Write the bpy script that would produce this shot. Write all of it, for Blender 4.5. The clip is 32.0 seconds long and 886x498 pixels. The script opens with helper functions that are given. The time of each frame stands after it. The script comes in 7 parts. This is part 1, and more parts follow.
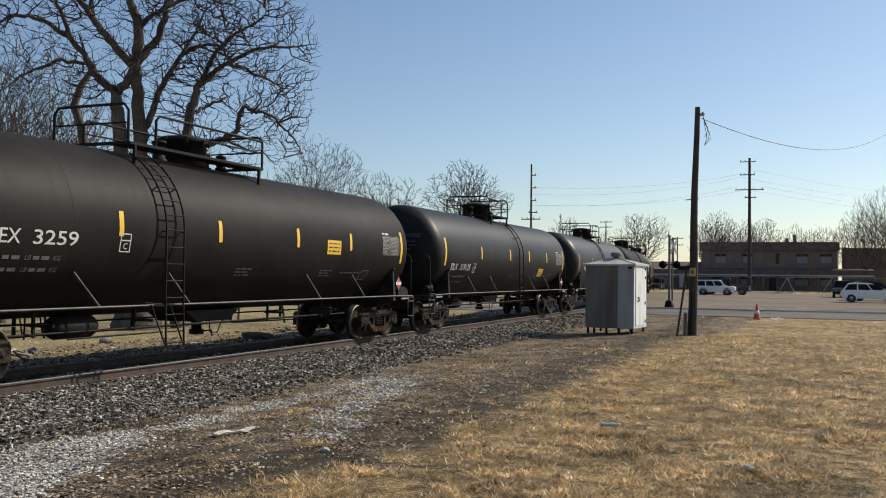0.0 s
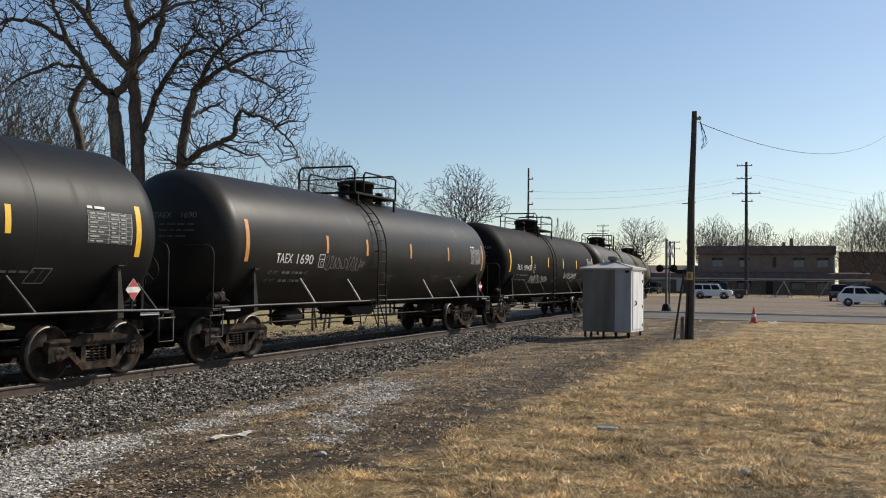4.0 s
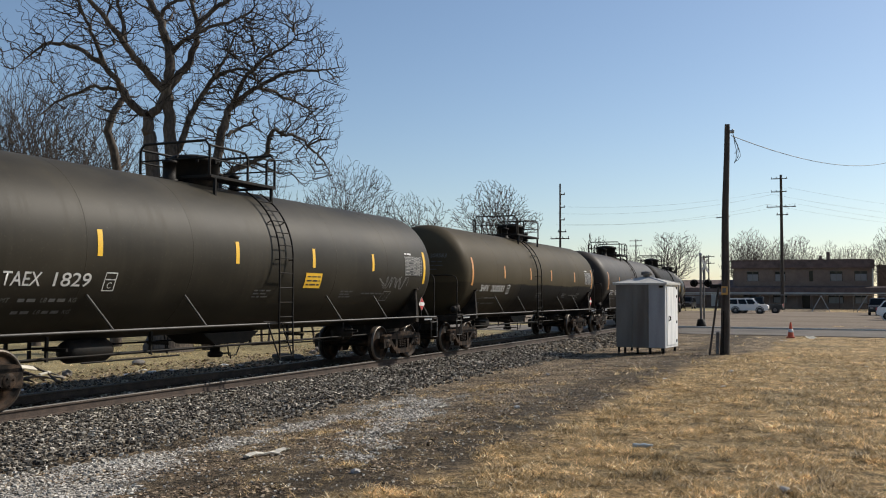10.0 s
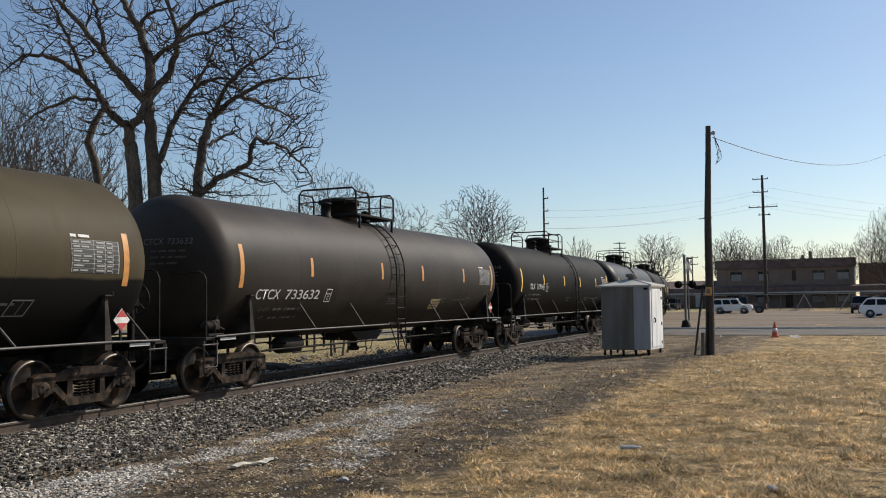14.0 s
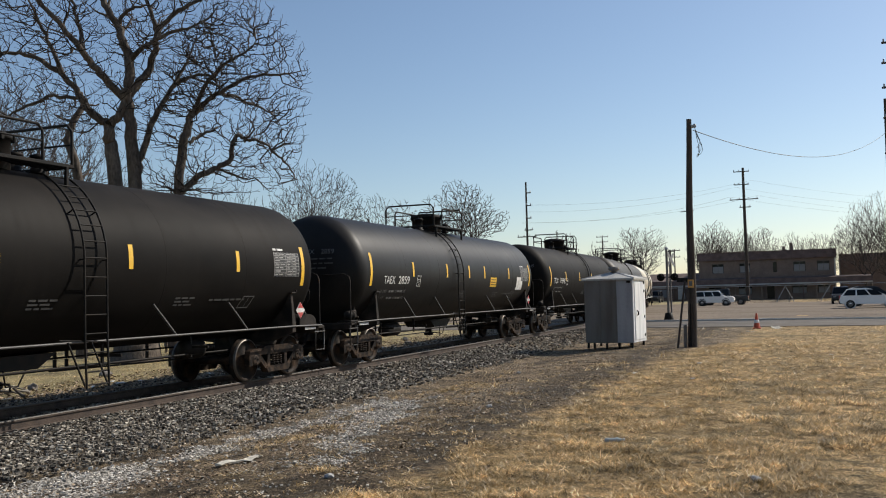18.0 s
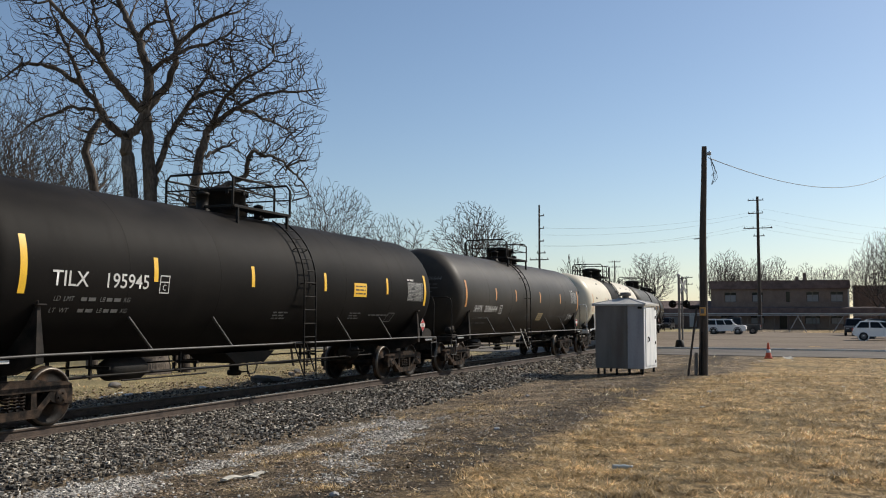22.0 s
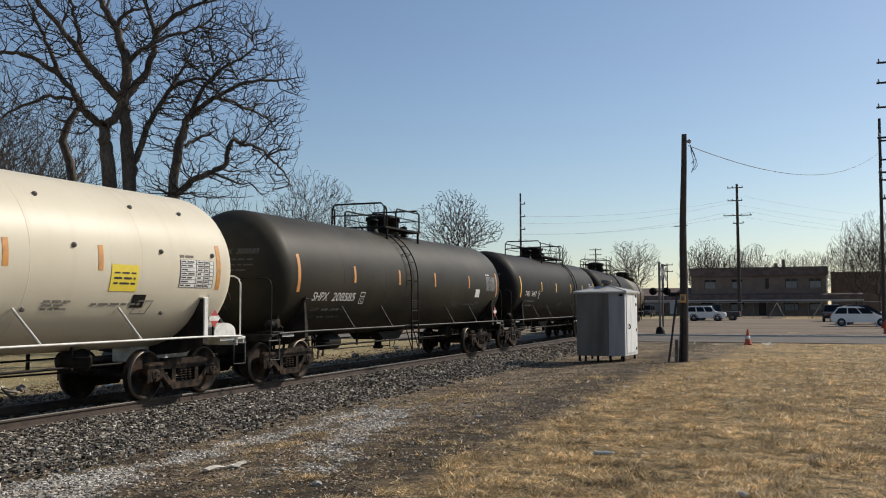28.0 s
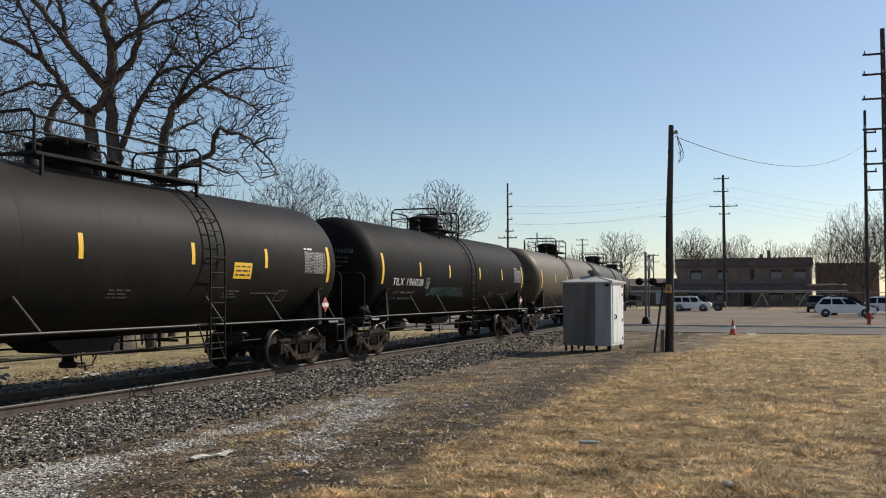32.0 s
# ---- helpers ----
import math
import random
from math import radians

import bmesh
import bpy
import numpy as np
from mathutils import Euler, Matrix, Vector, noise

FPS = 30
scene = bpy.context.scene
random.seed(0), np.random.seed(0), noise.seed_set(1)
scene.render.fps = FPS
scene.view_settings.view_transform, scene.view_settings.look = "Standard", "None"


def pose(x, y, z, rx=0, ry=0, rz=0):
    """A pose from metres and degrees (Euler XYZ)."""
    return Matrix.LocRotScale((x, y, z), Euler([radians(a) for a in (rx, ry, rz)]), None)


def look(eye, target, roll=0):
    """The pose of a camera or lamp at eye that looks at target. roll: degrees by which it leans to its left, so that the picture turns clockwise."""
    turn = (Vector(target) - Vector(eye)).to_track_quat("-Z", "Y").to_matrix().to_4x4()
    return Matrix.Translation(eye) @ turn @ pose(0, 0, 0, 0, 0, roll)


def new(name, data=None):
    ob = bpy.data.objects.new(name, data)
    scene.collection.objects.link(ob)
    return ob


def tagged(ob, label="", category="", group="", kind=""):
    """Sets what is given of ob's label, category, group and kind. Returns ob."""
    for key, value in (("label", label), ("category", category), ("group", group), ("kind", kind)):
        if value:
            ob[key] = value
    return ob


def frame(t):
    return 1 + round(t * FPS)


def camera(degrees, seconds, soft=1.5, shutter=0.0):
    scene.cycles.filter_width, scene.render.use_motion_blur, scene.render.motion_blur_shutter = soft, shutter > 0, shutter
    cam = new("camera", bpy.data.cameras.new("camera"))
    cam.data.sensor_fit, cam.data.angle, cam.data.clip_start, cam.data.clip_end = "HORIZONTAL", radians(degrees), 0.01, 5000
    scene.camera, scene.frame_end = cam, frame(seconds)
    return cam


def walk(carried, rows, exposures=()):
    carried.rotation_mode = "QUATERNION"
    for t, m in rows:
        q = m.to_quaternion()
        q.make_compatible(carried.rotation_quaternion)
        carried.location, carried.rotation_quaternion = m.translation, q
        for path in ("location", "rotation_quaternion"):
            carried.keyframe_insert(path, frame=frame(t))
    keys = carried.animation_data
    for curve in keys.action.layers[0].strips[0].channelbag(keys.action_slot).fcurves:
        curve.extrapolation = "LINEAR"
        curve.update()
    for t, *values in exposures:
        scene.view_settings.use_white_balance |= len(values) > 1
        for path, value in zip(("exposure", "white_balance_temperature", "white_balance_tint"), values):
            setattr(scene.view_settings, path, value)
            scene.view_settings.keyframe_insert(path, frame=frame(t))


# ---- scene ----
EYE = 1.73
TRACK_X = -12.27
cam = camera(51.0, 32.0, soft=1.05)
# seconds, tilt, lean, turn of a hand-held camera that stands on one spot
ROWS = [
    (0.0, 91.64, -0.65, 21.73),
    (0.5, 91.76, -0.66, 21.67),
    (1.0, 91.88, -0.87, 21.90),
    (1.5, 91.97, -1.07, 22.13),
    (2.0, 91.96, -1.10, 21.91),
    (2.5, 91.96, -0.91, 21.60),
    (4.5, 91.88, -0.47, 21.71),
    (5.0, 91.91, -0.73, 23.29),
    (5.5, 91.75, -0.87, 25.77),
    (6.0, 91.64, -0.92, 25.65),
    (6.5, 91.57, -0.75, 24.99),
    (7.0, 91.84, -0.45, 24.90),
    (7.5, 92.15, -0.31, 24.49),
    (8.0, 92.38, -0.45, 24.00),
    (8.5, 92.55, -0.61, 23.81),
    (9.0, 92.77, -0.61, 23.56),
    (9.5, 92.82, -0.41, 23.45),
    (10.0, 92.88, -0.24, 23.54),
    (10.5, 93.10, -0.15, 23.33),
    (11.0, 93.10, -0.10, 23.26),
    (11.5, 93.04, -0.18, 23.20),
    (12.0, 93.07, -0.23, 22.81),
    (12.5, 93.04, -0.22, 22.57),
    (13.0, 92.91, -0.10, 22.37),
    (13.5, 93.06, 0.36, 22.40),
    (15.5, 93.66, 1.46, 23.18),
    (16.0, 93.77, 1.15, 22.77),
    (16.5, 93.68, 1.01, 22.41),
    (17.0, 93.24, 1.53, 22.05),
    (17.5, 92.95, 1.61, 21.70),
    (18.0, 92.92, 1.47, 21.64),
    (18.5, 93.36, 1.20, 22.43),
    (19.0, 93.54, 0.83, 23.46),
    (19.5, 93.19, 0.94, 24.65),
    (20.0, 93.21, 1.17, 24.62),
    (20.5, 93.36, 1.44, 24.39),
    (21.0, 93.85, 1.28, 24.23),
    (21.5, 94.22, 0.54, 23.32),
    (22.0, 94.19, -0.14, 22.28),
    (22.5, 94.10, -0.53, 21.35),
    (23.0, 93.95, -0.40, 20.73),
    (23.5, 93.55, -0.16, 20.44),
    (24.0, 93.45, 0.12, 20.63),
    (24.5, 93.69, 0.32, 20.74),
    (25.0, 93.78, 0.40, 20.94),
    (25.5, 93.44, 0.70, 21.47),
    (27.5, 93.41, 0.45, 21.23),
    (28.0, 93.49, 0.22, 21.16),
    (28.5, 93.87, 0.05, 21.16),
    (29.0, 93.81, 0.08, 20.94),
    (29.5, 93.70, -0.00, 20.75),
    (30.0, 93.46, 0.07, 20.95),
    (30.5, 93.23, 0.26, 21.01),
    (31.0, 93.17, 0.06, 21.14),
    (31.5, 92.96, -0.04, 20.82),
    (32.0, 92.85, 0.05, 20.35),
]
walk(cam, [(t, pose(0, 0, EYE, rx, ry, rz)) for t, rx, ry, rz in ROWS],
     exposures=[(0, 0.03), (20, 0.02), (24, -0.05), (27, -0.13), (28.5, -0.13), (30, -0.03), (32, 0.0)])

# ---- light ----
SUN_AZ, SUN_EL = radians(36.5), radians(36.0)   # azimuth from +y towards +x
world = bpy.data.worlds.new("sky")
scene.world = world
world.use_nodes = True
wn = world.node_tree
sky = wn.nodes.new("ShaderNodeTexSky")
sky.sky_type, sky.sun_disc = "NISHITA", False
sky.sun_elevation, sky.sun_rotation = SUN_EL, SUN_AZ
sky.altitude, sky.air_density, sky.dust_density, sky.ozone_density = 200, 1.0, 0.62, 2.1
wn.nodes["Background"].inputs["Strength"].default_value = 0.108
wn.links.new(sky.outputs[0], wn.nodes["Background"].inputs["Color"])
sun = new("sun", bpy.data.lights.new("sun", "SUN"))
sun.data.energy, sun.data.angle, sun.data.color = 4.7, radians(0.55), (1.0, 0.93, 0.82)
sun_way = Vector((math.sin(SUN_AZ) * math.cos(SUN_EL), math.cos(SUN_AZ) * math.cos(SUN_EL), math.sin(SUN_EL)))
sun.matrix_world = look(sun_way * 100, (0, 0, 0))
scene.view_settings.exposure = 0.0

# ---- materials ----


def mat(name, color, rough=0.8, metal=0.0, var=0.25, scale=6.0, fine=60.0, bump=0.2, second=None, amount=0.5, coat=0.0,
        stretch=(1, 1, 1), spec=0.5, obj_var=0.0):
    """A surface with two scales of variation, a second colour in patches, and fine relief, in metres of the thing's own space."""
    m = bpy.data.materials.new(name)
    m.use_nodes = True
    nt = m.node_tree
    n, l = nt.nodes, nt.links
    b = n["Principled BSDF"]
    tc = n.new("ShaderNodeTexCoord")
    mp = n.new("ShaderNodeMapping")
    mp.inputs["Scale"].default_value = stretch
    l.new(tc.outputs["Object"], mp.inputs["Vector"])
    big, small = n.new("ShaderNodeTexNoise"), n.new("ShaderNodeTexNoise")
    for node, s, d in ((big, scale, 5), (small, fine, 3)):
        node.inputs["Scale"].default_value, node.inputs["Detail"].default_value = s, d
        l.new(mp.outputs[0], node.inputs["Vector"])
    second = second or tuple(c * (1 - var) for c in color)
    ramp = n.new("ShaderNodeValToRGB")
    ramp.color_ramp.elements[0].position, ramp.color_ramp.elements[1].position = 0.5 - 0.25 * amount, 0.5 + 0.3 * (1 - amount) + 0.05
    ramp.color_ramp.elements[0].color, ramp.color_ramp.elements[1].color = (*color, 1), (*second, 1)
    l.new(big.outputs["Fac"], ramp.inputs["Fac"])
    hsv = n.new("ShaderNodeHueSaturation")
    mr = n.new("ShaderNodeMapRange")
    mr.inputs["From Min"].default_value, mr.inputs["From Max"].default_value = 0.3, 0.7
    mr.inputs["To Min"].default_value, mr.inputs["To Max"].default_value = 1 - var, 1 + var
    l.new(small.outputs["Fac"], mr.inputs["Value"])
    if obj_var:
        oi = n.new("ShaderNodeObjectInfo")
        ov = n.new("ShaderNodeMapRange")
        ov.inputs["To Min"].default_value, ov.inputs["To Max"].default_value = 1 - obj_var, 1 + obj_var
        l.new(oi.outputs["Random"], ov.inputs["Value"])
        mul = n.new("ShaderNodeMath")
        mul.operation = "MULTIPLY"
        l.new(mr.outputs[0], mul.inputs[0])
        l.new(ov.outputs[0], mul.inputs[1])
        l.new(mul.outputs[0], hsv.inputs["Value"])
    else:
        l.new(mr.outputs[0], hsv.inputs["Value"])
    l.new(ramp.outputs[0], hsv.inputs["Color"])
    l.new(hsv.outputs[0], b.inputs["Base Color"])
    rr = n.new("ShaderNodeMapRange")
    rr.inputs["To Min"].default_value, rr.inputs["To Max"].default_value = max(rough - 0.12, 0.02), min(rough + 0.12, 1)
    l.new(big.outputs["Fac"], rr.inputs["Value"])
    l.new(rr.outputs[0], b.inputs["Roughness"])
    b.inputs["Metallic"].default_value = metal
    b.inputs["Coat Weight"].default_value = coat
    b.inputs["Specular IOR Level"].default_value = spec
    if bump:
        bp = n.new("ShaderNodeBump")
        bp.inputs["Strength"].default_value, bp.inputs["Distance"].default_value = bump, 0.6 / fine
        l.new(small.outputs["Fac"], bp.inputs["Height"])
        l.new(bp.outputs[0], b.inputs["Normal"])
    return m


def island_mat(name, ramp_colors, rough=0.9, spec=0.3, fine=120.0, thin=0.0, patches=0.0):
    """Many loose pieces in one mesh: each takes its own colour from the ramp."""
    m = bpy.data.materials.new(name)
    m.use_nodes = True
    n, l = m.node_tree.nodes, m.node_tree.links
    b = n["Principled BSDF"]
    g = n.new("ShaderNodeNewGeometry")
    ramp = n.new("ShaderNodeValToRGB")
    els = ramp.color_ramp.elements
    for i, (p, c) in enumerate(ramp_colors):
        e = els[i] if i < 2 else els.new(p)
        e.position, e.color = p, (*c, 1)
    l.new(g.outputs["Random Per Island"], ramp.inputs["Fac"])
    tc, nz, hsv, mr = n.new("ShaderNodeTexCoord"), n.new("ShaderNodeTexNoise"), n.new("ShaderNodeHueSaturation"), n.new("ShaderNodeMapRange")
    nz.inputs["Scale"].default_value = fine
    l.new(tc.outputs["Object"], nz.inputs["Vector"])
    mr.inputs["To Min"].default_value, mr.inputs["To Max"].default_value = 0.75, 1.25
    l.new(nz.outputs["Fac"], mr.inputs["Value"])
    l.new(mr.outputs[0], hsv.inputs["Value"])
    if patches:      # brighter and duller stretches, a stride and more across
        value = mr.outputs[0]
        for size in (1.3, 6.0):
            wide, span, mul = n.new("ShaderNodeTexNoise"), n.new("ShaderNodeMapRange"), n.new("ShaderNodeMath")
            wide.inputs["Scale"].default_value, wide.inputs["Detail"].default_value = size, 4
            l.new(tc.outputs["Object"], wide.inputs["Vector"])
            span.inputs["From Min"].default_value, span.inputs["From Max"].default_value = 0.35, 0.65
            span.inputs["To Min"].default_value, span.inputs["To Max"].default_value = 1 - patches, 1 + patches
            l.new(wide.outputs["Fac"], span.inputs["Value"])
            mul.operation = "MULTIPLY"
            l.new(value, mul.inputs[0])
            l.new(span.outputs[0], mul.inputs[1])
            value = mul.outputs[0]
        l.new(value, hsv.inputs["Value"])
    l.new(ramp.outputs[0], hsv.inputs["Color"])
    l.new(hsv.outputs[0], b.inputs["Base Color"])
    b.inputs["Roughness"].default_value, b.inputs["Specular IOR Level"].default_value = rough, spec
    if thin:
        tl, mx = n.new("ShaderNodeBsdfTranslucent"), n.new("ShaderNodeMixShader")
        mx.inputs["Fac"].default_value = thin
        l.new(hsv.outputs[0], tl.inputs["Color"])
        l.new(b.outputs[0], mx.inputs[1])
        l.new(tl.outputs[0], mx.inputs[2])
        l.new(mx.outputs[0], n["Material Output"].inputs["Surface"])
    return m


def tank_mat(name, color, dust, rough=0.5, low=None, low_z=1.75, spec=0.22, dust_sheen=0.0):
    """Weathered tank paint: faded gloss, streaks that run down the shell, dust, sheen painted on the upper side, and a
    lower splash zone with its own edge if given.
    """
    m = bpy.data.materials.new(name)
    m.use_nodes = True
    n, l = m.node_tree.nodes, m.node_tree.links
    b = n["Principled BSDF"]
    tc = n.new("ShaderNodeTexCoord")

    def noise_at(scale, stretch, detail=5):
        mp, nz = n.new("ShaderNodeMapping"), n.new("ShaderNodeTexNoise")
        mp.inputs["Scale"].default_value = stretch
        nz.inputs["Scale"].default_value, nz.inputs["Detail"].default_value = scale, detail
        l.new(tc.outputs["Object"], mp.inputs["Vector"])
        l.new(mp.outputs[0], nz.inputs["Vector"])
        return nz.outputs["Fac"]

    def ramp(fac, a, c, ca, cb):
        r = n.new("ShaderNodeValToRGB")
        r.color_ramp.elements[0].position, r.color_ramp.elements[1].position = a, c
        r.color_ramp.elements[0].color, r.color_ramp.elements[1].color = ca, cb
        l.new(fac, r.inputs["Fac"])
        return r.outputs[0]

    def mixed(fac, ca, cb):
        x = n.new("ShaderNodeMix")
        x.data_type = "RGBA"
        l.new(fac, x.inputs["Factor"])
        for value, sock in ((ca, x.inputs["A"]), (cb, x.inputs["B"])):
            if isinstance(value, tuple):
                sock.default_value = (*value, 1)
            else:
                l.new(value, sock)
        return x.outputs["Result"]

    k, w = (0, 0, 0, 1), (1, 1, 1, 1)
    patches = ramp(noise_at(0.7, (1, 0.6, 1.2), 7), 0.36, 0.66, k, w)
    streaks = ramp(noise_at(1.6, (0.25, 3.0, 0.25), 6), 0.52, 0.95, k, (0.5, 0.5, 0.5, 1))
    speck = ramp(noise_at(26.0, (1, 1, 1), 3), 0.62, 0.75, k, (0.35, 0.35, 0.35, 1))
    c = mixed(patches, color, tuple(0.55 * x + 0.45 * y for x, y in zip(color, dust)))
    c = mixed(streaks, c, dust)
    c = mixed(speck, c, tuple(x * 1.4 for x in dust))
    sep = n.new("ShaderNodeSeparateXYZ")
    l.new(tc.outputs["Object"], sep.inputs[0])
    if dust_sheen:      # upper side paler in patches: dust, and sunlit sheen put into the colour
        up, film = n.new("ShaderNodeMapRange"), n.new("ShaderNodeMath")
        up.inputs["From Min"].default_value, up.inputs["From Max"].default_value = 2.6, 3.75
        up.inputs["To Max"].default_value = dust_sheen
        l.new(sep.outputs["Z"], up.inputs["Value"])
        film.operation = "MULTIPLY"
        l.new(up.outputs[0], film.inputs[0])
        l.new(ramp(noise_at(1.1, (1, 0.45, 1.0), 7), 0.34, 0.62, k, w), film.inputs[1])
        c = mixed(film.outputs[0], c, tuple(x * 1.7 for x in dust))
    if low:
        mr = n.new("ShaderNodeMapRange")
        mr.inputs["From Min"].default_value, mr.inputs["From Max"].default_value = low_z + 0.025, low_z - 0.025
        add = n.new("ShaderNodeMath")
        add.operation = "ADD"
        mul = n.new("ShaderNodeMath")
        mul.operation = "MULTIPLY"
        mul.inputs[1].default_value = 0.2
        l.new(noise_at(0.8, (1, 1, 0.3), 3), mul.inputs[0])
        l.new(sep.outputs["Z"], add.inputs[0])
        l.new(mul.outputs[0], add.inputs[1])
        l.new(add.outputs[0], mr.inputs["Value"])
        # the spill does not reach the near end
        ends = n.new("ShaderNodeMapRange")
        ends.inputs["From Min"].default_value, ends.inputs["From Max"].default_value = -4.6, -2.4
        ends.inputs["To Min"].default_value = 0.35
        l.new(sep.outputs["Y"], ends.inputs["Value"])
        both = n.new("ShaderNodeMath")
        both.operation = "MULTIPLY"
        l.new(mr.outputs[0], both.inputs[0])
        l.new(ends.outputs[0], both.inputs[1])
        c = mixed(both.outputs[0], c, low)
    l.new(c, b.inputs["Base Color"])
    b.inputs["Specular IOR Level"].default_value = spec
    rr = n.new("ShaderNodeMapRange")
    rr.inputs["To Min"].default_value, rr.inputs["To Max"].default_value = rough - 0.06, rough + 0.15
    l.new(streaks, rr.inputs["Value"])
    l.new(rr.outputs[0], b.inputs["Roughness"])
    bp = n.new("ShaderNodeBump")
    bp.inputs["Strength"].default_value, bp.inputs["Distance"].default_value = 0.25, 0.02
    l.new(noise_at(1.6, (1, 1, 1), 2), bp.inputs["Height"])
    l.new(bp.outputs[0], b.inputs["Normal"])
    return m


